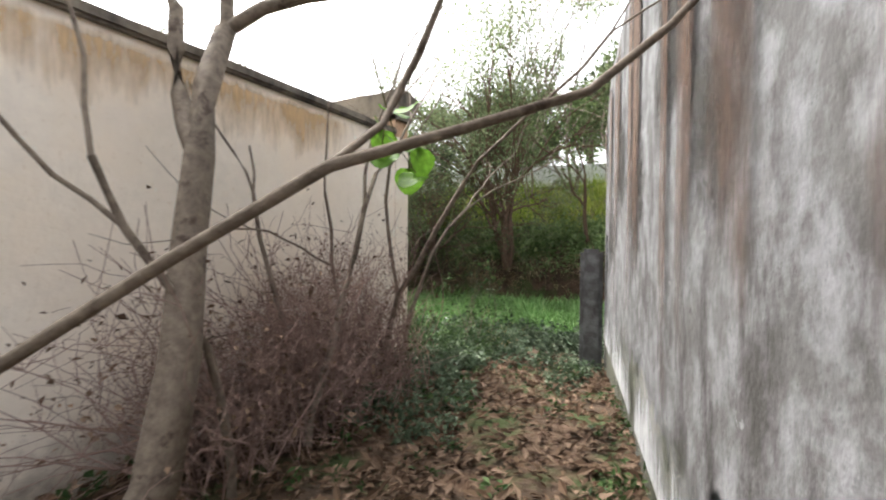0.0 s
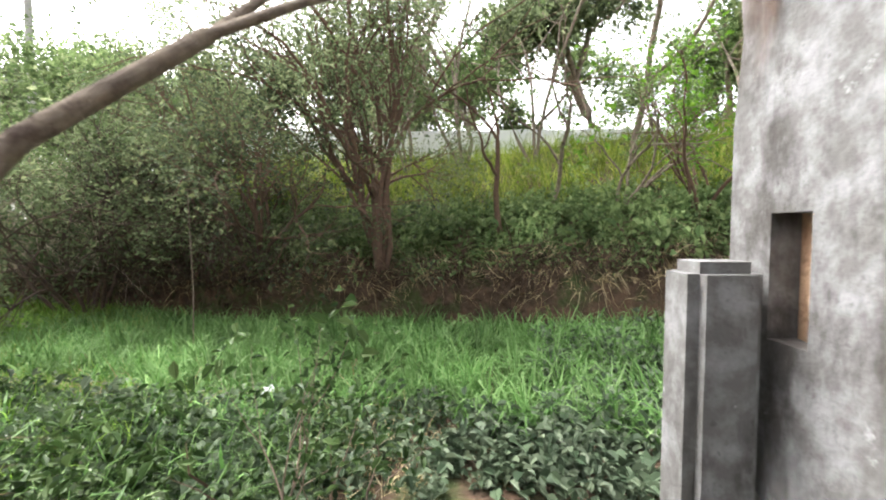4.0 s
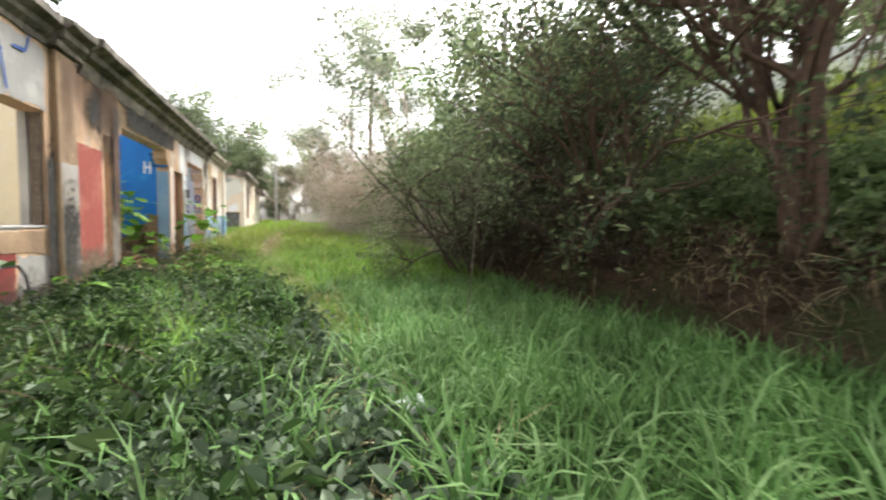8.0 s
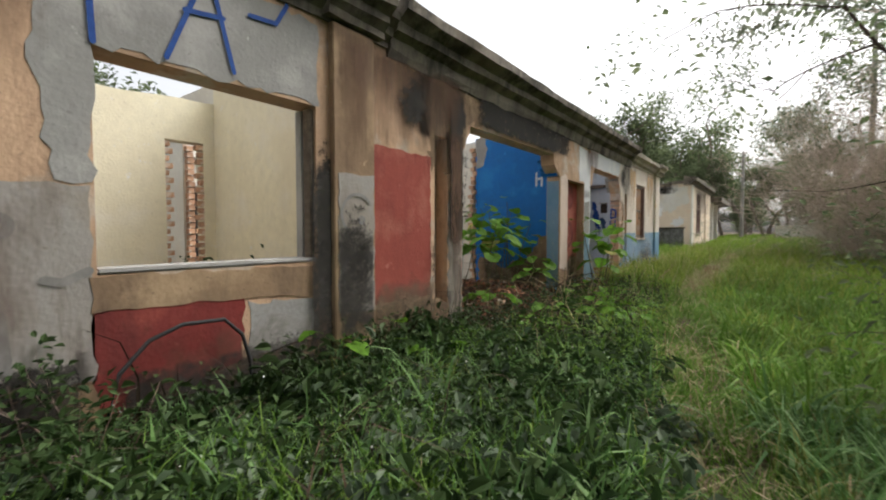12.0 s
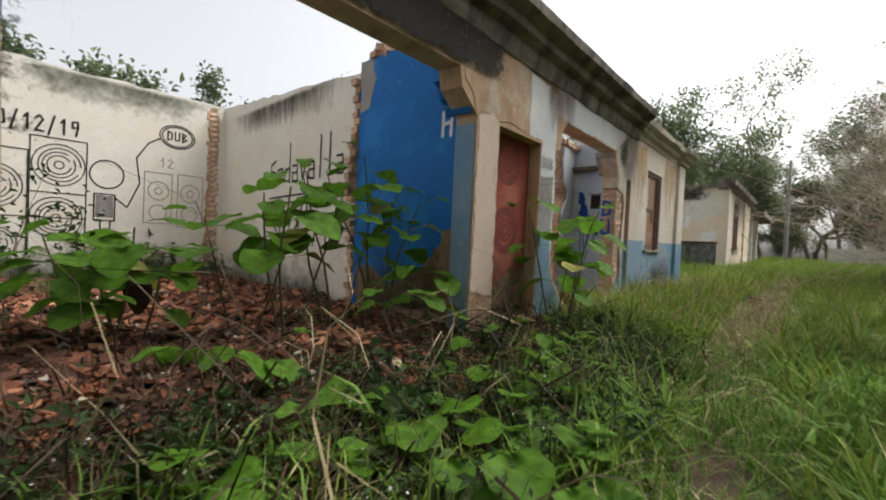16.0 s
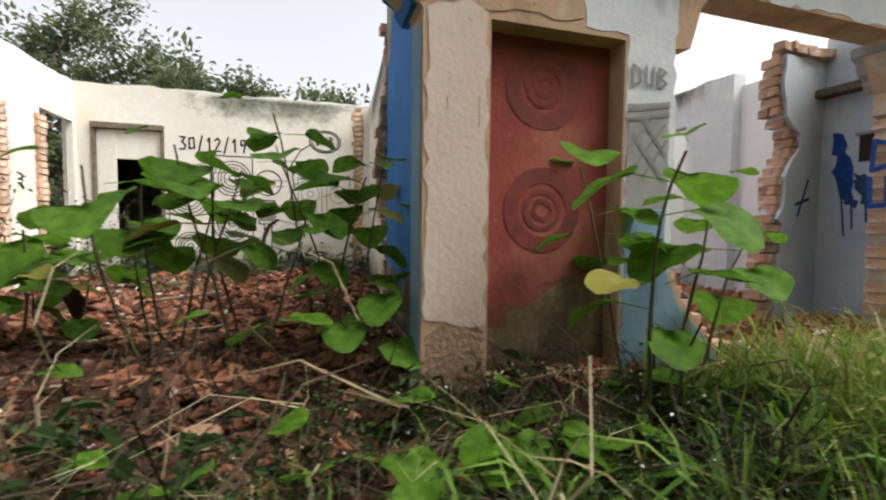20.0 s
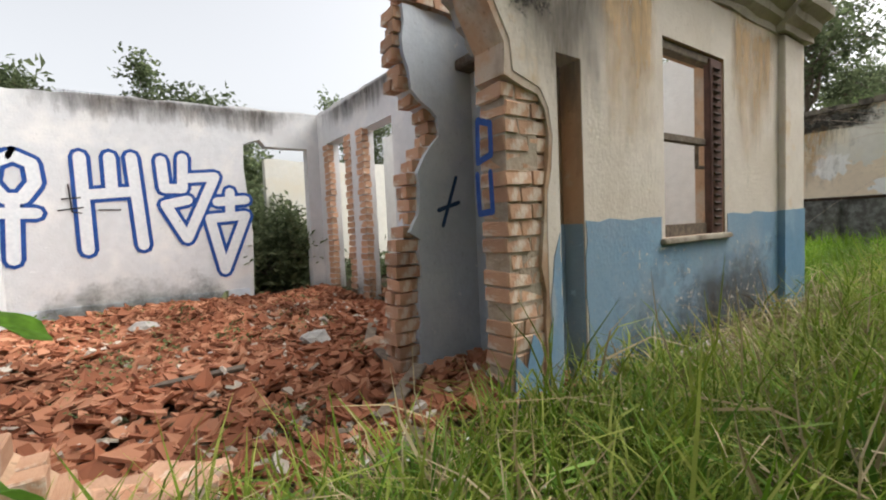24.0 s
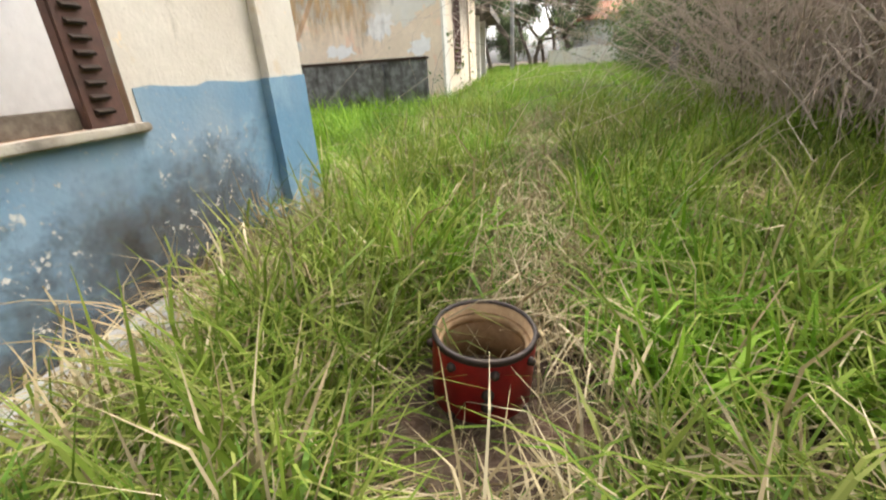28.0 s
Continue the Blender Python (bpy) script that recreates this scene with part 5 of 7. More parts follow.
def leaf_clump(rng, leaves, radius, size, height=None, flat=0.5, aspect=0.55, fine=False):
    vs, fs = [], []
    for _ in range(leaves):
        p = rng.normal(0, 1, 3)
        p *= radius * rng.uniform(0.2, 1) / np.linalg.norm(p)
        if height is not None:
            p[2] = rng.uniform(0, height)
        d = rng.normal(0, 1, 3)
        d[2] *= flat
        d /= np.linalg.norm(d)
        up = np.array([rng.normal(0, 0.4), rng.normal(0, 0.4), 1.0])
        L = size * rng.uniform(0.6, 1.3)
        o = len(vs)
        if fine:
            vs += fine_leaf(p, d, up, L, L * aspect)
            fs += [(o, o + 1, o + 2, o + 3), (o, o + 3, o + 4, o + 5)]
            continue
        vs += leaf_quad(p, d, up, L, L * aspect)
        fs.append((o, o + 1, o + 2, o + 3))
    return np.array(vs), np.array(fs)


def tube_arrays(lines, sides=5):
    """Tapered tubes along lines of (points, radii)."""
    vs, fs, o = [], [], 0
    ang = np.arange(sides) * 2 * np.pi / sides
    for pts, rad in lines:
        pts, rad = np.asarray(pts, float), np.asarray(rad, float)
        t = np.gradient(pts, axis=0)
        t /= np.maximum(1e-6, np.linalg.norm(t, axis=1))[:, None]
        ref = np.where(np.abs(t[:, 2:3]) > 0.9, np.array([[1.0, 0, 0]]), np.array([[0, 0, 1.0]]))
        u = np.cross(t, ref)
        u /= np.maximum(1e-6, np.linalg.norm(u, axis=1))[:, None]
        w = np.cross(t, u)
        r = pts[:, None] + rad[:, None, None] * (u[:, None] * np.cos(ang)[None, :, None] + w[:, None] * np.sin(ang)[None, :, None])
        vs.append(r.reshape(-1, 3))
        n = len(pts)
        i, j = np.meshgrid(np.arange(n - 1), np.arange(sides), indexing="ij")
        a, b = i * sides + j, i * sides + (j + 1) % sides
        fs.append(np.stack([a, b, b + sides, a + sides], -1).reshape(-1, 4) + o)
        o += n * sides
    return np.concatenate(vs), np.concatenate(fs)


def wander(rng, p, d, length, r0, r1, steps=6, crook=0.18, lift=0.0):
    pts, p, d = [np.array(p, float)], np.array(p, float), np.array(d, float)
    d /= np.linalg.norm(d)
    for _ in range(steps):
        d = d + rng.normal(0, crook, 3) + np.array([0, 0, lift])
        d /= np.linalg.norm(d)
        p = p + d * length / steps
        pts.append(p)
    return np.array(pts), np.linspace(r0, r1, steps + 1)


def grow(rng, p, d, length, r, depth, out, tips, fan=0.7, kids=3, lift=0.02, crook=0.16, shrink=0.66):
    line = wander(rng, p, d, length, r, r * (0.62 if depth else 0.3), 6 if depth else 4, crook, lift)
    out.append(line)
    pts = line[0]
    if depth == 0:
        tips += [pts[-1], pts[len(pts) // 2]]
        return
    for i in range(kids):
        k = len(pts) - 1 if i == 0 else rng.integers(len(pts) // 2, len(pts))
        dd = pts[k] - pts[k - 1]
        dd = dd / np.linalg.norm(dd) + rng.normal(0, fan, 3) * (0.45 if i == 0 else 1)
        grow(rng, pts[k], dd, length * shrink * rng.uniform(0.7, 1.2), line[1][k] * 0.72, depth - 1, out, tips, fan, kids, lift, crook, shrink)


def tree(name, label, at, height, radius, seed, leaf_mat, bark_mat, category="tree", stems=1, depth=3, leaves=30, leaf=0.1, clump=0.35, fan=0.6, lean=(0, 0), group="", kids=3, first=0.42, spread=0.25, aspect=0.55, clump_n=3, fine=False):
    """A plant with tapered stems, limbs and many small leaves in uneven clumps."""
    rng = np.random.default_rng(seed)
    t = thing(name, label, category, group, at=at)
    out, tips = [], []
    for s in range(stems):
        a = rng.uniform(0, 2 * np.pi)
        d = (lean[0] + spread * np.cos(a) * (stems > 1), lean[1] + spread * np.sin(a) * (stems > 1), 1)
        b = (0.08 * np.cos(a) * (stems > 1), 0.08 * np.sin(a) * (stems > 1), -0.15)
        out = []
        grow(rng, b, d, height * first * rng.uniform(0.85, 1.15), radius * (1 if stems == 1 else rng.uniform(0.6, 1)), depth, out, tips, fan, kids)
        part("trunk" if stems == 1 else "stem", np_mesh("trunk", *tube_arrays(out), bark_mat), t)
    if leaves:
        temps = [leaf_clump(rng, leaves, clump, leaf, aspect=aspect, fine=fine) for _ in range(clump_n)]
        tips = np.array(tips)
        sets = [scattered(tp, tips[i::clump_n], rng, (0.7, 1.3), 0.3) for i, tp in enumerate(temps) if len(tips[i::clump_n])]
        part("crown", np_mesh("crown", *gather(sets), leaf_mat, False), t)
    return t


RNG = np.random.default_rng(5)


def spots(n, x0, x1, y0, y1, keep=None, seed=0):
    rng = np.random.default_rng(seed)
    p = np.stack([rng.uniform(x0, x1, n), rng.uniform(y0, y1, n)], -1)
    if keep is not None:
        p = p[[keep(x, y, rng.random()) for x, y in p]]
    z = np.array([ground_z(x, y) for x, y in p])
    return np.column_stack([p, z])


def stuff(name, label, category, sets, mat, smooth=False):
    ob = part(name, np_mesh(name, *gather(sets), mat, smooth))
    return tagged(ob, label, category, kind="stuff")


def sow(name, label, category, temps, pos, mat, scale=(0.8, 1.2), tilt=0.12, seed=1):
    rng = np.random.default_rng(seed)
    sets = [scattered(tp, pos[i::len(temps)], rng, scale, tilt) for i, tp in enumerate(temps) if len(pos[i::len(temps)])]
    return stuff(name, label, category, sets, mat)


def trail(x):
    """The trodden line along the lane."""
    return float(np.interp(x, [-1, 2, 6, 9, 13, 17, 22, 30], [-2.2, -3.3, -3.1, -2.55, -2.0, -2.0, -2.2, -2.6]))


def patchy(x, y, s=0.8, o=0.0):
    return noise.noise(Vector((x * s + o, y * s - o, o)))


def lush(x, y, r):
    """Tall green grass: right of the trail, and on both sides farther on."""
    if x < 1.2 and y > -2.4:
        return False
    d = y - trail(x)
    if y < bank_foot(x) + 0.1:
        return False
    if d < -0.35:
        return r < 0.95
    if abs(d) < 0.35:
        return False
    if x < 7.5:
        return r < (0.3 + 0.4 * (patchy(x, y) > 0.1))
    if x < 13:
        return r < (0.55 if y < -1.75 else 0.16 if y < -0.9 else 0.04)
    if x > 16.9 and x < 20.5 and y > -0.8:
        return r < 0.12
    return y < -0.25 and r < 0.9


tuft_rng = np.random.default_rng(8)
TUFTS = [blade_tuft(tuft_rng, 9, 0.38, 0.014, 0.05, 1.3) for _ in range(5)]
SHORT = [blade_tuft(tuft_rng, 9, 0.22, 0.009, 0.05, 1.3) for _ in range(4)]
LONG = [blade_tuft(tuft_rng, 8, 0.55, 0.014, 0.06, 1.7) for _ in range(5)]
FLAT = [blade_tuft(tuft_rng, 9, 0.38, 0.009, 0.08, 2.6) for _ in range(4)]
BROAD = [blade_tuft(tuft_rng, 7, 0.5, 0.026, 0.06, 1.6) for _ in range(5)]
WEEDS = [leaf_clump(tuft_rng, 22, 0.13, 0.042, h, aspect=0.5) for h in (0.12, 0.2, 0.3, 0.2, 0.38)]
IVY = [leaf_clump(tuft_rng, 18, 0.16, s, h) for s, h in ((0.055, 0.1), (0.07, 0.16), (0.05, 0.22), (0.065, 0.12))]

sow("grass", "tall fresh green grass beside the trodden line", "grass", TUFTS + BROAD[:2], spots(7700, 7.5, 17, -6.8, -0.3, lush, 1), M["grass"], (0.7, 1.3), 0.16, 1)
sow("grass", "tall cool green grass below the bank", "grass", TUFTS + BROAD[:2], spots(4900, 1.5, 7.5, -6.8, -0.3, lush, 101), M["coolgrass"], (0.7, 1.3), 0.16, 101)
sow("grass", "bright green grass in the lane before the bank", "grass", SHORT + BROAD, spots(3600, -5, 4, -7.0, -3.2, lambda x, y, r: y < bank_foot(x) + 6 and y > bank_foot(x) + 0.05, 2), M["coolgrass"], (0.7, 1.25), 0.15, 2)
sow("grass", "long drooping grass along the far part of the lane", "grass", LONG, spots(11000, 13, 25, -6.8, -0.2, lambda x, y, r: lush(x, y, r) and r < 0.85 and patchy(x, y, 1.5, 4) > -0.12 and math.hypot(x - 17.5, y + 1.92) > 0.55, 3), M["yellowgrass"], (0.65, 1.2), 0.2, 3)
sow("grass", "dull olive grass mixed into the lane", "grass", TUFTS, spots(12500, 6, 28, -7.5, -0.15, lambda x, y, r: lush(x, y, r) and patchy(x, y, 1.6, 2) > -0.06 and math.hypot(x - 17.5, y + 1.92) > 0.5, 4), M["dullgrass"], (0.6, 1.1), 0.22, 4)
sow("grass", "grass of the lane farther off", "grass", TUFTS, spots(5200, 24, 60, -14, 0.5, None, 5), M["vividgrass"], (0.7, 1.2), 0.2, 5)
sow("grass", "long yellow-green grass leaning against the far wing", "grass", LONG, spots(1500, 13.4, 21, -1.5, -0.22, lambda x, y, r: r < 0.6 and not (x > 16.9 and y > -0.75), 106), M["yellowgrass"], (0.7, 1.25), 0.3, 106)
sow("dry_grass", "dry straw lying along the far wall foot", "grass", FLAT, spots(3000, 13.4, 24, -4.5, -0.2, lambda x, y, r: (r < 0.3 or patchy(x, y, 1.4, 30) > 0.12 or y > -1.0) and math.hypot(x - 17.6, y + 1.9) > 0.45, 107), M["straw"], (0.7, 1.5), 0.35, 107)
sow("dry_grass", "long dry brown grass before the far wing", "grass", LONG, spots(750, 13.4, 19.0, -2.4, -0.3, lambda x, y, r: patchy(x, y, 1.3, 41) > 0.0 and math.hypot(x - 17.5, y + 1.92) > 0.6 and not (x > 16.9 and y > -0.7), 113), M["straw"], (0.5, 1.0), 0.5, 113)
sow("dry_grass", "flattened straw round the drum shell", "grass", FLAT, spots(380, 16.7, 18.8, -2.8, -1.0, lambda x, y, r: math.hypot(x - 17.65, y + 1.88) > 0.42, 108), M["straw"], (0.5, 0.8), 0.5, 108)
sow("dry_grass", "short straw tucked against the drum shell", "grass", FLAT, spots(150, 17.2, 18.3, -2.4, -1.4, lambda x, y, r: math.hypot(x - 17.75, y + 1.88) > 0.26 and r < 0.6, 112), M["straw"], (0.2, 0.35), 0.6, 112)
sow("grass", "yellow-green grass mixed into the middle of the lane", "grass", TUFTS, spots(3600, 8.5, 17, -6.8, -0.9, lambda x, y, r: lush(x, y, r) and patchy(x, y, 1.3, 51) > -0.05, 115), M["yellowgrass"], (0.7, 1.25), 0.2, 115)
sow("grass", "pale green grass of the lane farther off", "grass", TUFTS, spots(3000, 22, 60, -12, 0.3, None, 6), M["yellowgrass"], (0.7, 1.15), 0.2, 6)
sow("grass", "clumps of vivid green grass in the far part of the lane", "grass", TUFTS + BROAD, spots(9000, 12.5, 27, -6.6, -0.4, lambda x, y, r: lush(x, y, r) and patchy(x, y, 0.9, 61) > 0.0 and math.hypot(x - 17.5, y + 1.92) > 0.6, 116), M["vividgrass"], (0.6, 1.2), 0.2, 116)
sow("grass", "short trodden grass on the trail", "grass", SHORT, spots(7600, 2.5, 27, -3.8, -1.2, lambda x, y, r: abs(y - trail(x)) < 0.55 and math.hypot(x - 17.6, y + 1.9) > 0.5, 120), M["grass"], (0.6, 1.2), 0.3, 120)
sow("grass", "long grass before the low yard wall", "grass", LONG, spots(1100, 20.5, 26.0, -0.5, 3.0, None, 121), M["vividgrass"], (0.6, 1.1), 0.25, 121)
sow("dry_grass", "trampled dry straw along the trail", "grass", FLAT, spots(3800, 8, 24, -4.0, -0.2, lambda x, y, r: r < (0.03 if x < 13 else 0.2) + 0.6 * (abs(y - trail(x) - 0.25 * patchy(x, y, 0.7, 81)) < 0.45 and patchy(x, y, 1.1, 82) > -0.2) + 0.4 * (x > 13 and patchy(x, y, 0.9, 7) > 0.2) and math.hypot(x - 17.6, y + 1.9) > 0.45, 7), M["straw"], (0.6, 1.2), 0.3, 7)
sow("dry_grass", "thin trampled straw near the first window", "grass", FLAT, spots(900, 0.5, 8, -4.0, -1.0, lambda x, y, r: abs(y - trail(x)) < 0.6 or r < 0.12, 8), M["straw"], (0.5, 1.0), 0.3, 8)
sow("weeds", "low dark leafy weeds along the wall foot", "weeds", WEEDS, spots(4200, 0.3, 8.5, -3.0, -0.1, lambda x, y, r: y > trail(x) + 0.35 and r < 0.12 + 0.5 * (y > -1.5) + 0.6 * (patchy(x, y, 1.2, 6) > 0.02), 9), M["weed"], (0.6, 1.5), 0.3, 9)
LARGE = [leaf_clump(tuft_rng, 16, 0.17, s, h, flat=0.5, aspect=0.48, fine=True) for s, h in ((0.085, 0.34), (0.1, 0.5), (0.075, 0.3))]
sow("weeds", "larger leaved weeds standing out of the ground cover", "weeds", LARGE, spots(1900, 1.2, 13, -3.2, -0.15, lambda x, y, r: (patchy(x, y, 0.9, 16) > -0.12 or y > -0.9) and (x < 8.2 or r < 0.12) and y > trail(x) + 0.4, 109), M["weed"], (0.6, 1.3), 0.35, 109)
sow("grass", "thin grass blades among the weeds by the first window", "grass", TUFTS, spots(2400, 2.6, 9.4, -3.1, -0.6, lambda x, y, r: abs(y - trail(x)) > 0.35 and r < 0.2 + 0.65 * (patchy(x, y, 1.0, 5) > -0.05), 110), M["grass"], (0.6, 1.3), 0.2, 110)
sow("dry_stalks", "thin dry brown stalks among the weeds", "grass", FLAT, spots(900, 1.3, 8.5, -1.7, -0.05, lambda x, y, r: patchy(x, y, 1.3, 21) > -0.1, 111), M["stalk"], (0.6, 1.3), 0.5, 111)
MOUTH = [leaf_clump(tuft_rng, 20, 0.19, z, h, flat=0.6, aspect=0.62, fine=True) for z, h in ((0.085, 0.14), (0.1, 0.2), (0.075, 0.26), (0.09, 0.16))]


def mouth(x, y, r):
    """Leafy weeds before the alley: right of the wall corner, and all across west of the post."""
    if x < -0.9 and y > -1.4:
        return False
    if -1.2 < x < 0.3 and y > -2.3:
        return r < 0.16 and y < -0.6
    edge = -3.55 + 0.35 * patchy(x, y, 1.1, 9) if x > -0.3 else -6.4
    return y > edge and (x < 2.6 or y > trail(x) + 0.2) and r < 0.95


sow("weeds", "grey-green leafy weeds in the lane mouth", "weeds", MOUTH, spots(2600, -3.6, 3.6, -6.6, 0.6, mouth, 10), M["paleweed"], (0.65, 1.15), 0.3, 10)
sow("weeds", "dense dark leafy weeds in the lane before the first window", "weeds", MOUTH, spots(2300, 1.6, 7.0, -3.3, -0.3, lambda x, y, r: y > trail(x) + 0.15 + 0.3 * patchy(x, y, 1.4, 71) and r < 0.9 - 0.12 * (x - 1.6), 119), M["paleweed"], (0.6, 1.15), 0.35, 119)
sow("weeds", "low green weeds beside the alley path", "weeds", MOUTH, spots(420, -1.3, 1.1, -1.2, 2.2, lambda x, y, r: abs(x + 0.25 + 0.35 * y) > 0.42 and x > -1.0 + 0.1 * y, 14), M["paleweed"], (0.35, 0.75), 0.3, 14)
sow("weeds", "small weeds among the grass by the porch", "weeds", WEEDS, spots(2600, 7.5, 13.4, -2.3, 0.0, lambda x, y, r: y > trail(x) + 0.4 and r < (0.9 if y < -0.9 else 0.5) and patchy(x, y, 1.7, 12) > -0.2, 11), M["weed"], (0.6, 1.1), 0.3, 11)
sow("weeds", "small weeds growing in the rubble", "weeds", WEEDS, spots(500, 7.4, 16.6, 0.4, 6.0, lambda x, y, r: patchy(x, y, 0.9, 3) > 0.1 and not 11.6 < x < 12.6, 12), M["midbush"], (0.5, 1.1), 0.3, 12)
sow("dry_stalks", "dark dry stalks lying over the bare soil before the porch", "grass", FLAT, spots(300, 7.8, 13.2, -1.9, 0.0, lambda x, y, r: r < 0.8, 117), M["stalk"], (0.6, 1.3), 0.6, 117)
sow("dry_grass", "pale broken grass stalks lying before the porch", "grass", FLAT, spots(60, 8.0, 12.4, -1.45, -0.1, None, 118), M["straw"], (0.7, 1.4), 0.6, 118)
dot = (np.array([(0.006, 0, 0), (0, 0.006, 0.002), (-0.006, 0, 0), (0, -0.006, -0.002)], float), np.array([(0, 1, 2, 3)]))
fl = spots(1700, 2.5, 16, -3.6, -0.2, lambda x, y, r: y > trail(x) - 0.3, 13)
fl[:, 2] += np.random.default_rng(3).uniform(0.12, 0.32, len(fl))
fl = fl[[abs(y - trail(x)) > 0.6 or x > 12 and y > -1.3 for x, y, z in fl]]
sow("flower_heads", "tiny white flower heads over the weeds", "flowers", [dot], fl, M["flower"], (0.7, 1.5), 0.5, 13)

# bank: creeping leaves, grass above, bare brown foot with stalks
def slope_pts(n, x0, x1, d0, d1, seed, keep=None):
    rng = np.random.default_rng(seed)
    x = rng.uniform(x0, x1, n)
    d = rng.uniform(d0, d1, n)
    y = np.array([bank_foot(a) for a in x]) - d
    p = np.column_stack([x, y])
    if keep is not None:
        p = p[[keep(a, b) for a, b in p]]
    return np.column_stack([p, [ground_z(a, b) for a, b in p]])


sow("bank_plants", "creeping leafy plants covering the bank", "plants", IVY, slope_pts(3600, -8, 14, 0.3, 2.3, 20), M["midbush"], (0.9, 1.9), 0.5, 20)
sow("bank_grass", "bright grass on the upper bank", "grass", LONG, slope_pts(3000, -12, 16, 1.9, 6.9, 21), M["yellowgrass"], (0.8, 1.5), 0.3, 21)
sow("bank_stalks", "dry brown stalks hanging over the bank's bare foot", "grass", FLAT, slope_pts(1300, -6, 12, 0.06, 0.5, 22), M["stalk"], (0.6, 1.2), 0.7, 22)
sow("bank_stalks", "pale dry grass hanging over the bank's cut edge", "grass", FLAT, slope_pts(420, -6, 12, 0.1, 0.6, 26), M["straw"], (0.5, 1.0), 0.7, 26)
BIG = [leaf_clump(tuft_rng, 16, 0.28, 0.14, 0.4, aspect=0.6, fine=True) for _ in range(3)]
sow("bank_plants", "broad-leaved plants on the bank", "plants", BIG, slope_pts(190, -6, 10, 0.25, 1.9, 23), M["midbush"], (0.7, 1.2), 0.4, 23)

# leaf litter and twigs in the alley
LITTER = [leaf_clump(tuft_rng, 5, 0.12, 0.085, 0.03, flat=0.15, aspect=0.4) for _ in range(4)]
sow("leaf_litter", "dry brown fallen leaves on the alley path", "leaves", LITTER, spots(2600, -2.6, 1.1, -1.6, 5.2, lambda x, y, r: True, 24), M["deadleaf"], (0.7, 1.3), 0.3, 24)
sow("weeds", "low green weeds along the alley wall", "weeds", IVY, spots(420, -2.6, 0.9, -1.0, 5.0, lambda x, y, r: x < -1.5 + 0.25 * (2.5 - y) * 0.3 or r < 0.2, 25), M["weed"], (0.6, 1.1), 0.3, 25)


def thicket(name, label, at, size, n, seed, mat, leaf_mat=None, radius=0.01, leaves=0, leaf=0.05, arch=0.5, per=4, category="shrub", crook=0.22, west=None):
    """A tangle of thin arching stems, with leaves where it has them."""
    rng = np.random.default_rng(seed)
    t = thing(name, label, category, at=at)
    out, tips = [], []
    for _ in range(n):
        b = np.array([rng.uniform(-1, 1) * size[0] * 0.8, rng.uniform(-1, 1) * size[1] * 0.8, -0.1])
        d = np.array([rng.normal(0, arch), rng.normal(0, arch), 1.0])
        line = wander(rng, b, d, size[2] * rng.uniform(0.6, 1.25), radius * rng.uniform(0.5, 1.4), 0.002, 7, crook, -0.06)
        if west is not None and (line[0][:, 0] + at[0] - np.where(line[0][:, 1] + at[1] < 1.0, 0.55, west)).min() < 0:
            continue
        out.append(line)
        for _ in range(per):
            k = rng.integers(2, 7)
            tw = wander(rng, line[0][k], rng.normal(0, 1, 3) + np.array([0, 0, 0.2]), size[2] * 0.35 * rng.uniform(0.4, 1.2), radius * 0.4, 0.0015, 4, 0.3, -0.03)
            if west is not None and (tw[0][:, 0] + at[0] - np.where(tw[0][:, 1] + at[1] < 1.0, 0.55, west)).min() < 0:
                continue
            out.append(tw)
            tips += [tw[0][-1], tw[0][2]]
    part("tangle", np_mesh("tangle", *tube_arrays(out, 3), mat), t)
    if leaves:
        temps = [leaf_clump(rng, leaves, leaf * 2.4, leaf) for _ in range(3)]
        tips = np.array(tips)
        part("foliage", np_mesh("foliage", *gather([scattered(tp, tips[i::3], rng, (0.7, 1.3), 0.4) for i, tp in enumerate(temps)]), leaf_mat, False), t)
    return t


def on_ground(x, y, dz=0.0):
    return (x, y, ground_z(x, y) + dz)


# bank shrubs and trees, from the alley mouth along the lane
tree("shrub_tree", "reddish many-stemmed small tree on the bank", on_ground(2.5, -7.35), 8.4, 0.085, 41, M["bush"], M["redbark"], stems=10, depth=3, leaves=26, leaf=0.07, clump=0.5, fan=0.4, first=0.34, spread=0.2, kids=4)
tree("shrub_tree", "dark overhanging shrub with dense twigs", on_ground(5.0, -7.2), 5.8, 0.055, 42, M["darkbush"], M["redbark"], stems=11, depth=3, leaves=13, leaf=0.075, clump=0.3, fan=0.65, first=0.38, spread=0.7, lean=(0.2, 0.3), kids=4)
tree("shrub_tree", "dense dark shrub leaning over the lane", on_ground(7.3, -7.1), 4.6, 0.05, 43, M["bush"], M["stemdark"], stems=9, depth=3, leaves=7, leaf=0.075, clump=0.32, fan=0.65, first=0.36, spread=0.65, lean=(0.05, 0.28), kids=4)
tree("shrub_tree", "dense dark shrub arching over the lane from the bank foot", on_ground(8.1, -6.4), 5.4, 0.045, 246, M["bush"], M["stemdark"], stems=9, depth=3, leaves=15, leaf=0.07, clump=0.3, fan=0.6, first=0.4, spread=0.55, lean=(0.05, 0.28), kids=4)
tree("shrub_tree", "leaning forked small tree on the bank", on_ground(0.25, -7.95), 4.8, 0.085, 44, M["midbush"], M["redbark"], stems=2, depth=3, leaves=9, leaf=0.09, clump=0.3, fan=0.5, spread=0.45, lean=(-0.3, 0.0))
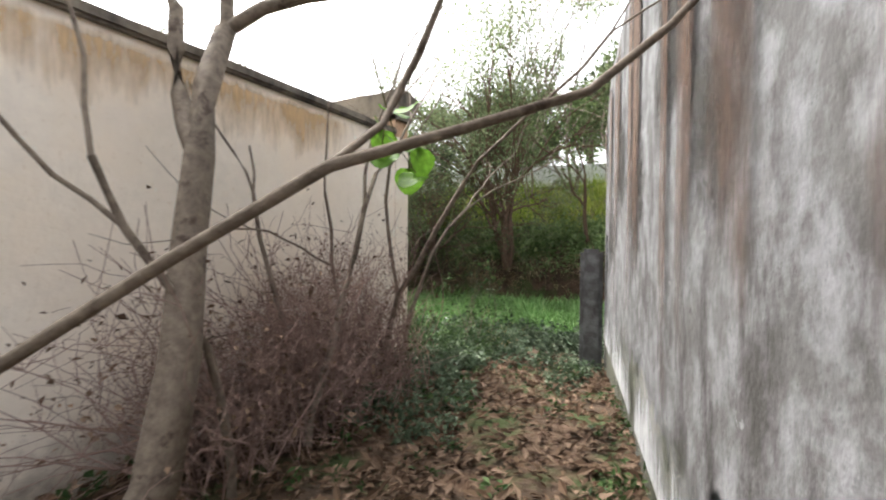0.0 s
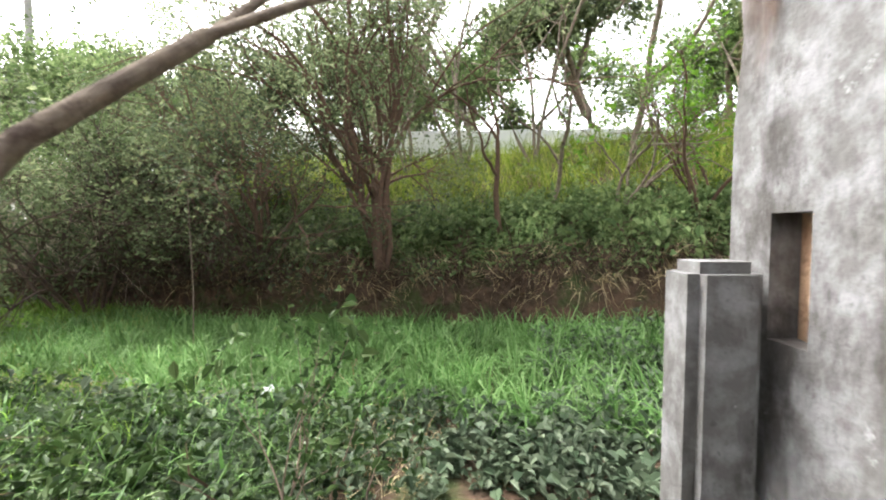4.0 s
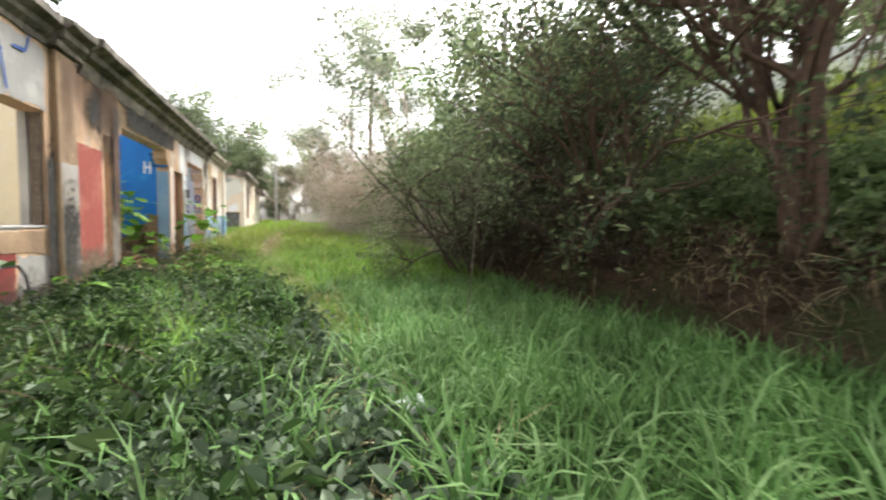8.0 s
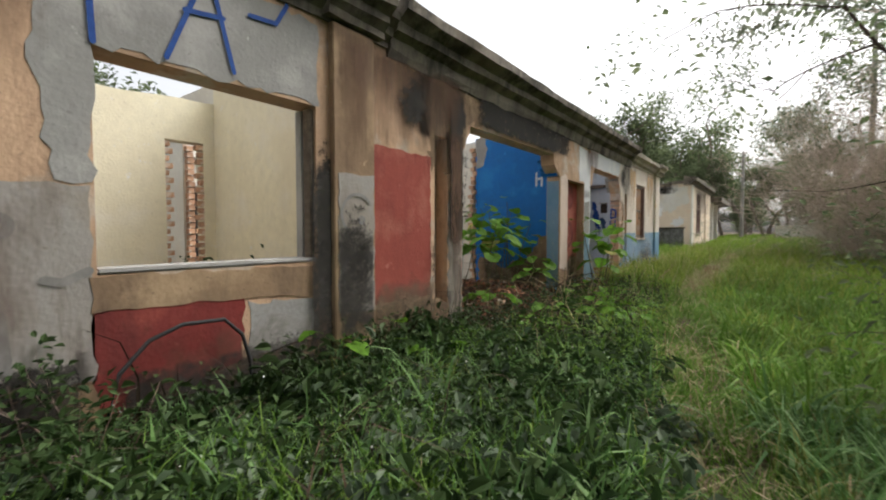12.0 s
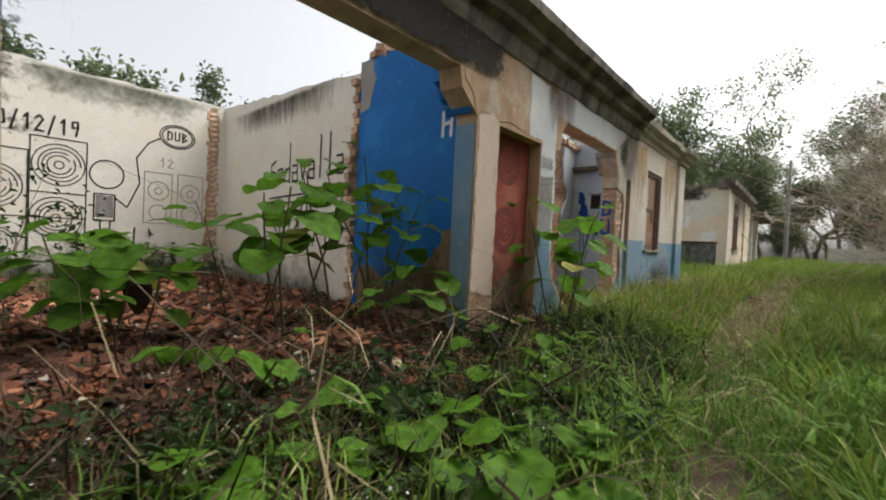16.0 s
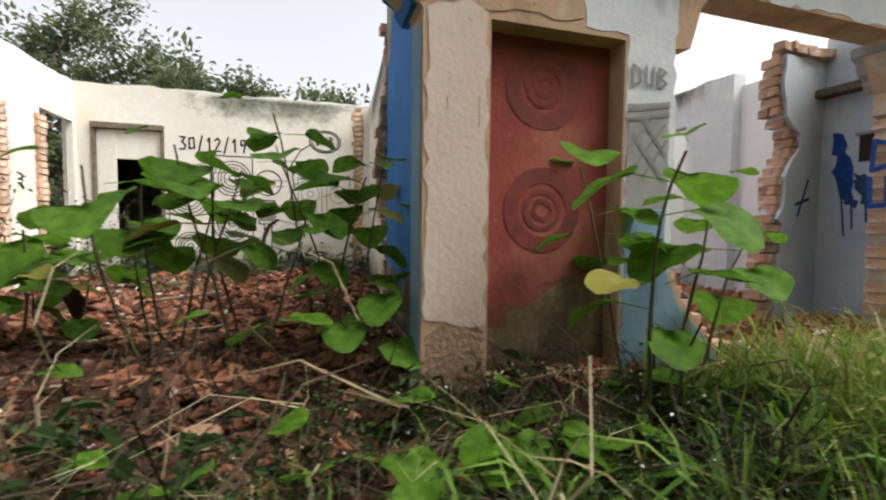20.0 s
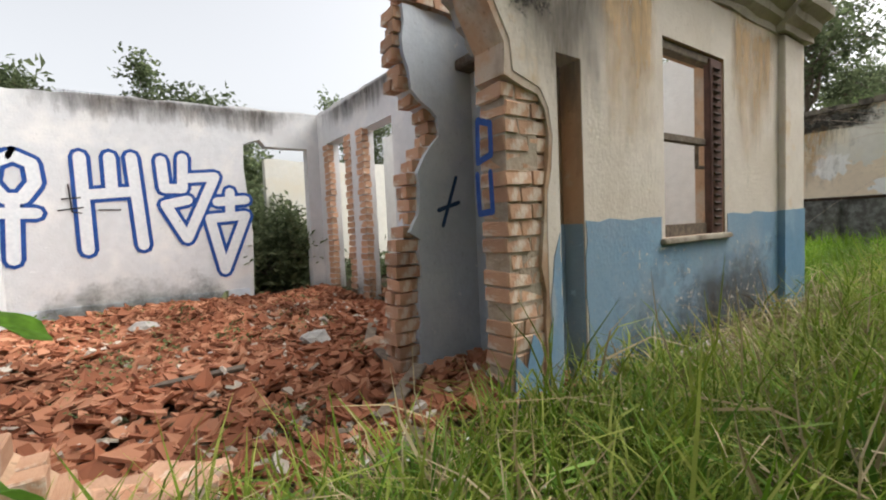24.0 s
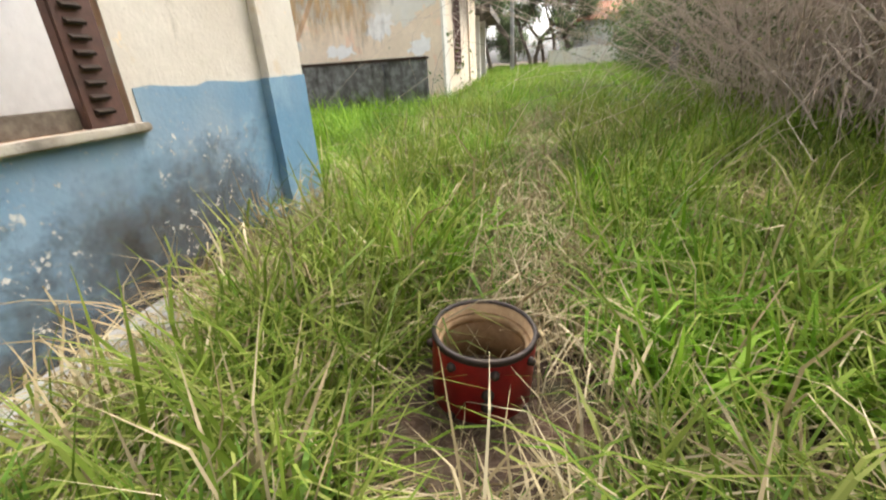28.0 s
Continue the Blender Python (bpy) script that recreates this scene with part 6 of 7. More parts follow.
tree("shrub_tree", "thin crooked tree on the bank", on_ground(-0.55, -8.3), 5.6, 0.05, 244, M["midbush"], M["bark"], depth=3, leaves=9, leaf=0.09, clump=0.35, fan=0.5, lean=(-0.1, 0.0))
tree("shrub_tree", "leafy shrub with yellow-green tips on the bank", on_ground(-1.9, -8.4), 4.4, 0.04, 45, M["brightleaf"], M["bark"], stems=5, depth=2, leaves=14, leaf=0.12, clump=0.35, fan=0.6, spread=0.4)
tree("shrub_tree", "thin brushy shrub on the bank", on_ground(-3.2, -7.9), 3.4, 0.05, 46, M["midbush"], M["redbark"], stems=7, depth=2, leaves=12, leaf=0.07, clump=0.3, fan=0.6, spread=0.5)
tree("shrub_tree", "grey-green bush spreading on the bank", on_ground(6.6, -8.6), 4.6, 0.05, 240, M["bush"], M["bark"], stems=6, depth=3, leaves=11, leaf=0.08, clump=0.45, fan=0.6, first=0.36, spread=0.5)
tree("shrub_tree", "tall thin tree behind the bank", on_ground(4.2, -10.4), 9.0, 0.09, 47, M["midbush"], M["bark"], depth=4, leaves=14, leaf=0.09, clump=0.4, fan=0.5)
tree("shrub_tree", "tall thin tree behind the bank", on_ground(-2.6, -10.6), 9.5, 0.09, 48, M["midbush"], M["bark"], depth=4, leaves=12, leaf=0.09, clump=0.4, fan=0.5)
for i, (bx, by, bh) in enumerate(((-0.4, -11.6, 13.0), (1.6, -12.0, 14.0), (3.2, -11.8, 13.5), (-4.6, -10.0, 11.0), (4.6, -12.2, 13.0))):
    tree("slim_tree", "slim pale-stemmed tree with light hanging foliage", on_ground(bx, by), bh, 0.06, 260 + i, M["lightfoliage"], M["bark"], group="slim trees on the bank", stems=3, depth=3, leaves=26, leaf=0.11, clump=0.7, fan=0.4, first=0.4, spread=0.16)
tree("shrub_tree", "leafy tree over the bank", on_ground(7.9, -9.6), 6.5, 0.1, 49, M["midbush"], M["bark"], depth=4, leaves=16, leaf=0.08, clump=0.4, fan=0.5)
thicket("dry_thicket", "grey leafless tangle of thin branches", on_ground(9.8, -7.2), (1.4, 0.8, 2.8), 80, 50, M["bramble"], M["paleweed"], 0.009, 3, 0.05)
thicket("dry_thicket", "dark twiggy growth under the overhanging shrubs", on_ground(5.2, -6.9), (1.5, 0.5, 2.0), 110, 51, M["stemdark"], M["darkbush"], 0.010, 2, 0.05, per=6)
thicket("dry_thicket", "dark brown tangle hanging over the bank foot", on_ground(7.0, -7.0), (1.5, 0.4, 1.8), 90, 52, M["stemdark"], M["darkbush"], 0.010, 2, 0.05, per=6)
for i, (bx, by, bh) in enumerate(((11.2, -5.8, 3.0), (13.2, -5.9, 3.4), (15.2, -5.7, 3.2), (17.2, -5.9, 3.6), (24.5, -5.4, 3.2), (22.6, -4.9, 4.6), (26.0, -5.0, 4.4))):
    thicket("feathery_shrub", "thin shrub with fine feathery leaves", on_ground(bx, by), (0.8, 0.7, bh), 14, 60 + i, M["twig"], M["midbush"], 0.009, 12, 0.055, arch=0.4)
for i, (bx, by, sx, bh, n) in enumerate(((21.3, -5.8, 1.1, 6.0, 170), (22.8, -5.7, 1.3, 6.6, 180), (24.6, -6.1, 1.5, 6.0, 110), (20.4, -6.9, 1.1, 6.0, 100))):
    thicket("dry_thicket", "dense dry bramble thicket with arching grey stems", on_ground(bx, by), (sx, 1.1, bh), n, 70 + i, M["bramble"], M["dullgrass"], 0.010, 1, 0.04, arch=0.34, per=8, crook=0.18)
FLW = mottled("magenta_bracts", (0.45, 0.03, 0.22), (0.38, 0.03, 0.2), 20, 0.6, 0.1)
for i, (bx, by, bz) in enumerate(((20.4, -5.0, 2.35), (21.0, -5.1, 1.7), (19.9, -5.1, 1.9))):
    b = part("bougainvillea_flower", np_mesh("bougainvillea_flower", *leaf_clump(np.random.default_rng(i), 9, 0.06, 0.06), FLW, False))
    b.location = (bx, by, bz)
    tagged(b, "magenta flower cluster on a bramble stem", "flower", "bramble flowers")

for i, (bx, by, bh, sd) in enumerate(((10.6, -7.9, 4.6, 1), (13.2, -8.6, 5.0, 2), (16.2, -9.0, 5.0, 3), (26.0, -8.6, 4.2, 4), (29.5, -8.4, 4.6, 5), (33.0, -8.8, 5.0, 6), (37.0, -9.6, 5.0, 7), (12.0, -10.5, 6.5, 8), (22.0, -10.6, 5.0, 10), (9.6, -9.0, 5.2, 11), (42.0, -9.0, 4.5, 12))):
    tree("shrub_tree", "leafy green shrub beside the lane", on_ground(bx, by), bh, 0.06, 140 + sd, M["midbush"], M["bark"], stems=6, depth=3, leaves=34, leaf=0.12 if bx < 20 else 0.2, clump=0.45 if bx < 20 else 0.7, fan=0.6, first=0.36, spread=0.45)
# tall trees beyond the shrubs; the haze is only in their leaf colour
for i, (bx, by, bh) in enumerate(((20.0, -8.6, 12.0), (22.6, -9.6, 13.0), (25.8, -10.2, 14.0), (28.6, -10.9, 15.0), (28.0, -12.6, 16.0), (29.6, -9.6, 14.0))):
    tree("grey_tree", "tall tree beyond the shrubs, sparse foliage paled grey to look hazy", on_ground(bx, by), bh, 0.1, 180 + i, M["hazecrown"], M["bramble"], group="grey trees", depth=4, leaves=40, leaf=0.14, clump=0.6, fan=0.42, first=0.42, spread=0.18, kids=3)
M["vine"] = mottled("purple_brown_vines", (0.31, 0.21, 0.18), (0.20, 0.135, 0.115), 9, 0.95, 0.2, 40, 0.004)

# alley: slender trunks, twig heap, overhanging branch with fresh leaves
tree("slender_tree", "grey slender tree trunk beside the cream wall", (0.26, 3.84, 0.1), 7.0, 0.115, 80, M["bush"], M["bark"], depth=3, leaves=14, leaf=0.12, clump=0.4, lean=(-0.15, -0.08), fan=0.5, first=0.55)
for i, (tx, ty, r, lx, ly) in enumerate(((0.25, 3.2, 0.03, 0.05, -0.05), (0.2, 2.7, 0.035, 0.03, -0.15), (0.45, 2.4, 0.025, 0.1, 0.05), (0.92, 1.05, 0.032, 0.0, 0.0), (1.0, 0.55, 0.03, -0.06, -0.1), (0.7, 1.7, 0.022, -0.05, -0.1))):
    tree("slender_tree", "thin bare sapling stem in the alley brush", (tx, ty, 0.1), 4.6, r, 81 + i, M["bush"], M["bark"], depth=2, leaves=0, fan=0.4, first=0.5, lean=(lx, ly), kids=2)
thicket("brush_heap", "dark heap of dry twigs and vines", (0.62, 1.75, 0.1), (0.6, 0.9, 1.65), 330, 95, M["vine"], M["deadleaf"], 0.007, 1, 0.04, arch=0.4, per=7, category="brush", west=-0.1)
thicket("brush_heap", "dark heap of dry twigs and vines", (0.6, 2.8, 0.1), (0.45, 0.6, 1.5), 210, 96, M["vine"], M["deadleaf"], 0.007, 1, 0.04, arch=0.38, per=5, category="brush", west=-0.25)

branch = thing("hanging_branch", "long bare branch slanting across the alley", "branch", at=(0, 0, 0))

fwd, rgt = Vector((0.478, -0.878, 0)), Vector((-0.878, -0.478, 0))
eye0 = Vector((-1.926, 4.755, 1.527))


def alley_point(ahead, right, up):
    return tuple(eye0 + fwd * ahead + rgt * right + Vector((0, 0, up)))


limb = [alley_point(1.25, -1.3, -0.38), alley_point(1.2, -0.75, -0.05), alley_point(1.15, -0.30, 0.2), alley_point(1.15, 0.05, 0.3), alley_point(1.15, 0.38, 0.4), alley_point(1.2, 0.62, 0.6), alley_point(1.25, 0.85, 0.85)]
fork = [limb[2], alley_point(1.3, -0.18, 0.35), alley_point(1.4, -0.08, 0.6), alley_point(1.45, 0.05, 0.95)]
part("limb", np_mesh("limb", *tube_arrays([(limb, [0.022, 0.02, 0.018, 0.015, 0.013, 0.012, 0.009]), (fork, [0.013, 0.012, 0.014, 0.008])], 7), M["bark"]), branch)


def broad_leaf(rng, size, droop=0.35):
    """A rounded heart-shaped leaf, slightly cupped, stalk end at the origin."""
    vs, fs = [(0, 0, 0)], []
    n = 18
    for ring_i, k in enumerate((0.5, 1.0)):
        for i in range(n):
            a = -math.pi + 2 * math.pi * (i + 0.5) / n
            r = size * 0.5 * k * (1 + 0.12 * math.cos(a) - 0.4 * max(0, -math.cos(a)) ** 6 + 0.16 * max(0, math.cos(a)) ** 10) * (1 + rng.uniform(-0.04, 0.04))
            x, y = size * 0.36 * k + r * math.cos(a), r * math.sin(a) * 1.05
            z = 0.16 * abs(y) - droop * x * x / size + k * size * 0.03 * math.sin(5 * a + size * 90) + rng.uniform(-0.006, 0.006)
            vs.append((x, y, z))
    for i in range(n):
        j = (i + 1) % n
        fs.append((1 + i, 1 + n + i, 1 + n + j, 1 + j))
    for i in range(n):
        fs.append((0, 1 + i, 1 + (i + 1) % n))
    k = len(vs)
    vs += [(-0.13, 0, -0.05), (-0.13, 0.004, -0.05), (0.01, 0.004, 0.0), (0.01, -0.004, 0.0), (-0.13, 0, -0.045), (0.01, 0, 0.006)]
    fs += [(k, k + 1, k + 2, k + 3), (k, k + 4, k + 5, k + 2)]
    return vs, fs


leaf_rng = random.Random(12)
LEAVES = {m: [mesh_from("leaf", *broad_leaf(leaf_rng, 0.24, d), M[m], True) for d in (0.12, 0.25, 0.45)] for m in ("bigleaf", "brightleaf", "yellowleaf")}
DEAD = mesh_from("leaf", *broad_leaf(leaf_rng, 0.16, 1.2), M["deadleaf"], True)


def broad_plant(at, height, stems, seed, label="upright plant with broad rounded green leaves", leaf_scale=1.15, per=5, yellow=0.16, spread=0.3, low=0.6):
    """Bare thin stems that carry a loose parasol of broad leaves on their upper part."""
    rnd, rng = random.Random(seed), np.random.default_rng(seed)
    t = thing("broadleaf_plant", label, "plant", "broad-leaved plants", at=at)
    for s in range(stems):
        a = 6.28 * s / stems + rnd.uniform(-0.6, 0.6)
        b = (0.07 * math.cos(a), 0.07 * math.sin(a), -0.12)
        h = height * rnd.uniform(0.8, 1.06)
        pts, rad = wander(rng, b, (spread * math.cos(a), spread * math.sin(a), 1), h + 0.12, 0.012, 0.006, 10, 0.06, 0.03)
        part("stem", np_mesh("stem", *tube_arrays([(pts, rad)], 6), M["stem"]), t)
        for k in range(per):
            f = 1.0 - (1.0 - low) * k / max(1, per - 1) + rnd.uniform(-0.03, 0.03)
            i = min(10, max(2, int(round(f * 10))))
            p = Vector(pts[i])
            az = a + k * 2.4 + rnd.uniform(-0.4, 0.4)
            stalk = rnd.uniform(0.13, 0.2) + 0.08 * (1 - f)
            q = p + Vector((math.cos(az) * stalk, math.sin(az) * stalk, 0.36 * stalk))
            r = rnd.random()
            me = rnd.choice(LEAVES["yellowleaf" if r < yellow and k > 2 else "brightleaf" if r > 0.7 else "bigleaf"])
            lf = part("leaf", me if not (k > 4 and r < 0.1) else DEAD, t)
            size = leaf_scale * rnd.uniform(0.72, 1.15) * (0.62 if k == 0 else 1.0)
            lf.matrix_basis = Matrix.Translation(q) @ Euler((rnd.uniform(-0.22, 0.22), rnd.uniform(-0.12, 0.3) + 0.45 * (1 - f), az)).to_matrix().to_4x4() @ Matrix.Scale(size, 4)
    return t


for i, (px, py, h, n, per) in enumerate(((8.98, 1.4, 1.08, 3, 8), (9.2, 1.55, 0.85, 2, 6), (10.12, 0.75, 1.4, 3, 6), (10.0, 1.25, 1.25, 2, 6), (10.6, 0.8, 1.42, 3, 6), (11.18, 0.85, 1.62, 4, 7), (11.3, 0.5, 0.8, 2, 4), (12.78, -0.42, 1.42, 3, 6), (13.05, -0.3, 1.05, 2, 4))):
    broad_plant(on_ground(px, py), h, n, 200 + i, per=per, label="upright plant with broad rounded leaves before the porch" if i else "upright broad-leaved plant in the roofless room", leaf_scale=1.18, spread=0.2, low=0.45 if i < 2 else 0.62)
for i, (px, py, h, n) in enumerate(((11.5, -0.62, 0.42, 2), (12.08, -0.72, 0.32, 2), (9.25, -0.65, 0.3, 2), (9.75, -0.7, 0.35, 2), (9.9, -1.2, 0.28, 3), (10.8, -0.8, 0.35, 2), (9.38, 0.05, 0.3, 2), (10.65, -1.42, 0.25, 3), (11.12, 0.3, 0.6, 2), (9.85, -1.6, 0.3, 3), (6.42, -0.35, 0.5, 2), (13.3, -0.75, 0.3, 2), (8.9, -0.95, 0.3, 2), (9.0, -1.4, 0.22, 2), (11.75, -1.1, 0.25, 2), (8.4, -1.3, 0.22, 2), (7.2, -0.6, 0.35, 2), (12.4, -1.2, 0.22, 2))):
    broad_plant(on_ground(px, py), h, n, 230 + i, per=3, label="low plant with broad round leaves in the weeds", leaf_scale=1.12, spread=0.6, low=0.7)

twig = thing("leafy_twig", "hanging twig with fresh green leaves", "twig", at=(0.0, 1.85, 2.22))
rnd = random.Random(4)
twig_line = [((-0.05, 0.5, 0.6), (0.0, 0.25, 0.3), (0.0, 0.1, 0.05), (-0.05, -0.1, -0.15)), ((0.0, 0.25, 0.3), (0.15, 0.1, 0.1), (0.2, -0.1, 0.0))]
part("stem", np_mesh("stem", *tube_arrays([(p, np.linspace(0.008, 0.003, len(p))) for p in twig_line], 5), M["stem"]), twig)
for i, (lx, ly, lz) in enumerate(((0.0, 0.2, 0.28), (0.06, 0.05, 0.1), (-0.12, 0.0, 0.05), (0.2, -0.05, 0.05), (-0.08, -0.12, -0.15), (0.16, 0.1, 0.2), (-0.15, 0.2, 0.3), (0.05, -0.15, -0.08))):
    lf = part("leaf", LEAVES["brightleaf"][i % 3], twig)
    lf.matrix_basis = Matrix.Translation((lx, ly, lz)) @ Euler((rnd.uniform(-0.4, 0.4), rnd.uniform(0.2, 1.0), rnd.uniform(0, 6.28))).to_matrix().to_4x4() @ Matrix.Scale(1.0, 4)

# saplings on the walls
tree("wall_sapling", "thin sapling growing on the cornice", (7.15, 0.05, 3.45), 1.5, 0.012, 301, M["weed"], M["twig"], depth=2, leaves=7, leaf=0.09, clump=0.16, fan=0.45, first=0.5)
tree("wall_sapling", "pale leafy sprout on the next house's wall", (28.3, 2.6, 3.5), 1.7, 0.02, 302, M["brightleaf"], M["twig"], depth=2, leaves=12, leaf=0.14, clump=0.22, fan=0.35, first=0.5)
tree("wall_sapling", "leafy weed growing in the end room", (5.6, 1.0, 0.2), 1.0, 0.01, 303, M["weed"], M["twig"], stems=4, depth=1, leaves=8, leaf=0.08, clump=0.16, fan=0.5)
for i, (px, py) in enumerate(((1.15, -1.35), (0.72, -1.4), (2.75, -0.25), (3.0, -0.3), (3.6, -0.4), (4.3, -0.35), (8.6, 1.75), (7.6, 6.0), (8.0, 5.4), (5.3, 0.9), (5.9, 0.8), (4.8, 1.2), (6.3, 1.4), (2.9, -0.5), (3.3, -0.6))):
    tree("wall_weed", "spindly leafy weed standing among the ground cover", on_ground(px, py), 1.6 if i in (0, 1, 2, 6, 7) else 1.0, 0.008, 310 + i, M["weed"], M["twig"], "weed", stems=3, depth=1, leaves=11, leaf=0.055, clump=0.15, fan=0.4, first=0.55, spread=0.2, fine=True)

# trees behind the house, the far lane and the hill
def big_tree(label, at, h, seed, mat, group, leaves=46, name="broadleaf_tree", fan=0.6, first=0.3, trunk=0.018):
    return tree(name, label, at, h, h * trunk, seed, mat, M["bark"], depth=4, leaves=leaves, leaf=h * 0.013 + 0.04, clump=h * 0.05 + 0.1, fan=fan, first=first, group=group)


far_n = 400
for fx, fy, fh in ((2.5, 12.5, 9.5), (5.0, 13.0, 11.0), (7.0, 12.6, 9.0), (8.8, 12.2, 9.6), (10.6, 12.2, 9.4), (13.2, 11.8, 9.0), (14.8, 12.4, 8.0), (16.2, 15.0, 7.4), (18.2, 17.0, 8.0), (22.5, 16.0, 9.5), (0.0, 15.0, 10.0)):
    far_n += 1
    big_tree("dark leafy tree behind the roofless house", (fx, fy, 0), fh, far_n, M["fartree"], "trees behind the house")
for fx, fy, fh, fl in ((37.0, 8.5, 12.5, 40), (43.0, 10.0, 16.0, 26), (50.0, 7.0, 15.0, 26), (34.0, 6.5, 8.5, 46), (58.0, 2.0, 13.0, 50), (63.0, -3.0, 14.0, 50), (66.0, -9.0, 15.0, 50), (70.0, -16.0, 15.0, 50), (66.0, 8.0, 17.0, 40), (54.0, -19.0, 12.0, 46), (44.0, -14.0, 9.0, 46), (35.0, -13.0, 8.0, 46), (29.0, -12.0, 8.0, 40), (41.0, 4.6, 8.0, 44), (46.0, 3.0, 9.5, 40), (52.0, 0.5, 9.0, 46), (70.0, -4.0, 12.0, 60), (72.0, -9.0, 12.0, 60), (72.0, -14.0, 12.0, 60), (47.0, -19.0, 8.0, 46), (39.0, -16.0, 9.0, 46), (44.0, 5.5, 15.0, 40), (50.0, 3.0, 17.0, 40), (56.0, -1.0, 16.0, 44), (64.0, -6.5, 17.0, 50), (54.0, -14.5, 14.0, 44), (48.0, -17.0, 14.0, 44), (56.0, 1.5, 10.0, 70), (57.0, -2.5, 10.0, 70), (58.0, -4.6, 10.0, 70), (68.0, -9.5, 12.0, 70), (54.0, -12.5, 10.0, 70), (49.0, 2.5, 9.0, 70)):
    far_n += 1
    big_tree("spreading tree along the far lane", (fx, fy, lane(fx)), fh, far_n, M["fartree"], "trees along the far lane", int(fl * 0.85), first=0.36)
for i in range(20):
    rr = random.Random(900 + i)
    fx, fy = -18 + i * 2.5, -15.6 - rr.uniform(0, 6)
    big_tree("leafy tree on the hill above the road", (fx, fy, 3.6), rr.uniform(10, 15), 450 + i, M["midbush" if i % 3 else "fartree"], "trees on the hill", 52, "hill_tree", first=0.24)
for i in range(26):
    a = radians(-80 + i * 10)
    fx, fy = 20 + 85 * math.cos(a), 85 * math.sin(a)
    tree("distant_tree", "distant dark tree of the wood edge", (fx, fy, 0.5), random.Random(i).uniform(12, 18), 0.3, 500 + i, M["fartree"], M["bark"], depth=3, leaves=70, leaf=0.42, clump=1.5, fan=0.6, first=0.32, kids=4, group="distant trees")

top_rng = np.random.default_rng(66)
tp_ = np.column_stack([np.full(60, 28.32), top_rng.uniform(0.3, 6.2, 60), np.full(60, 3.6)])
tp_[:, 2] -= 0.22 * tp_[:, 1] / 6.3
sow("weeds", "small weeds and moss growing on the next house's wall top", "weeds", WEEDS, tp_, M["midbush"], (0.7, 1.6), 0.4, 66)

# palm by the bank
palm = thing("palm_tree", "tall feathery palm beyond the shrubs", "palm", at=(32.0, -8.2, 0.25))
prng = np.random.default_rng(7)
part("trunk", np_mesh("trunk", *tube_arrays([wander(prng, (0, 0, -0.2), (0, 0, 1), 12.4, 0.17, 0.13, 8, 0.012)], 8), M["bark"]), palm)
fv = []
for i in range(34):
    a = 2 * math.pi * i / 34 + prng.uniform(-0.1, 0.1)
    L, el = prng.uniform(2.6, 3.8), prng.uniform(-0.5, 1.35)
    d = np.array([math.cos(a), math.sin(a), 0])
    side = np.array([-math.sin(a), math.cos(a), 0])
    quads = []
    for k in range(26):
        t = (k + 1) / 26
        p = np.array([0, 0, 12.2]) + d * L * t * math.cos(el * 0.8) + np.array([0, 0, L * (t * math.sin(el) - 0.95 * t * t)])
        for s in (-1, 1):
            dd = side * s * 0.8 + d * 0.5 + np.array([0, 0, -0.5])
            quads += leaf_quad(p, dd / np.linalg.norm(dd), np.array([0, 0, 1.0]), 0.8 * (1.1 - 0.6 * t), 0.06)
    fv.append((np.array(quads), np.arange(len(quads)).reshape(-1, 4)))
part("crown", np_mesh("crown", *gather(fv), M["midbush"], False), palm)

# white road wall on the hill and road
road_wall = structure(plate("wall_road", ragged([(-18, 3.3), (14, 3.6), (14, 5.05), (-18, 4.15)], 1.0, 0.03, 77), M["greywhite"], (-1, -13.6), (20, -13.3), thick=0.2), "low pale wall along the hill road", "wall")

# added closed box behind the broken door; its roof keeps the opening dark
door_box = thing("door_shade_box", "added closed box that keeps the broken doorway dark", "room", at=(7.9, 7.95, 0))
door_box["kind"] = "structure"
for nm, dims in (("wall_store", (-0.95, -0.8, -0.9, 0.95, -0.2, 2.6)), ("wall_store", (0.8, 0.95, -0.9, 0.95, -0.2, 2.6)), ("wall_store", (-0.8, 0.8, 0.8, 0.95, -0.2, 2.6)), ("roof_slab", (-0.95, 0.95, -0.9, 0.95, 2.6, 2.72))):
    box(nm, M["mildew"], dims, door_box)

# dark greenery close behind the roofless rooms
for i, (sx, sy, sh) in enumerate(((7.7, 10.2, 3.2), (9.2, 10.0, 3.4), (15.0, 8.4, 2.8), (15.9, 9.2, 3.0), (15.6, 7.5, 2.6), (16.3, 7.4, 2.4), (6.2, 8.2, 3.0))):
    tree("rear_shrub", "dense dark shrub growing behind the room wall", (sx, sy, 0.0), sh, 0.04, 700 + i, M["bush"], M["bark"], category="shrub", group="shrubs behind the rooms", stems=5, depth=3, leaves=26, leaf=0.11, clump=0.3, fan=0.6, first=0.34, spread=0.4)
sow("weeds", "dark weeds growing behind the roofless rooms", "weeds", IVY, spots(1600, 4.0, 20.0, 6.6, 11.5, None, 45), M["bush"], (1.5, 3.5), 0.4, 45)

# ---------- bricks and rubble ----------
brick_rng = random.Random(21)


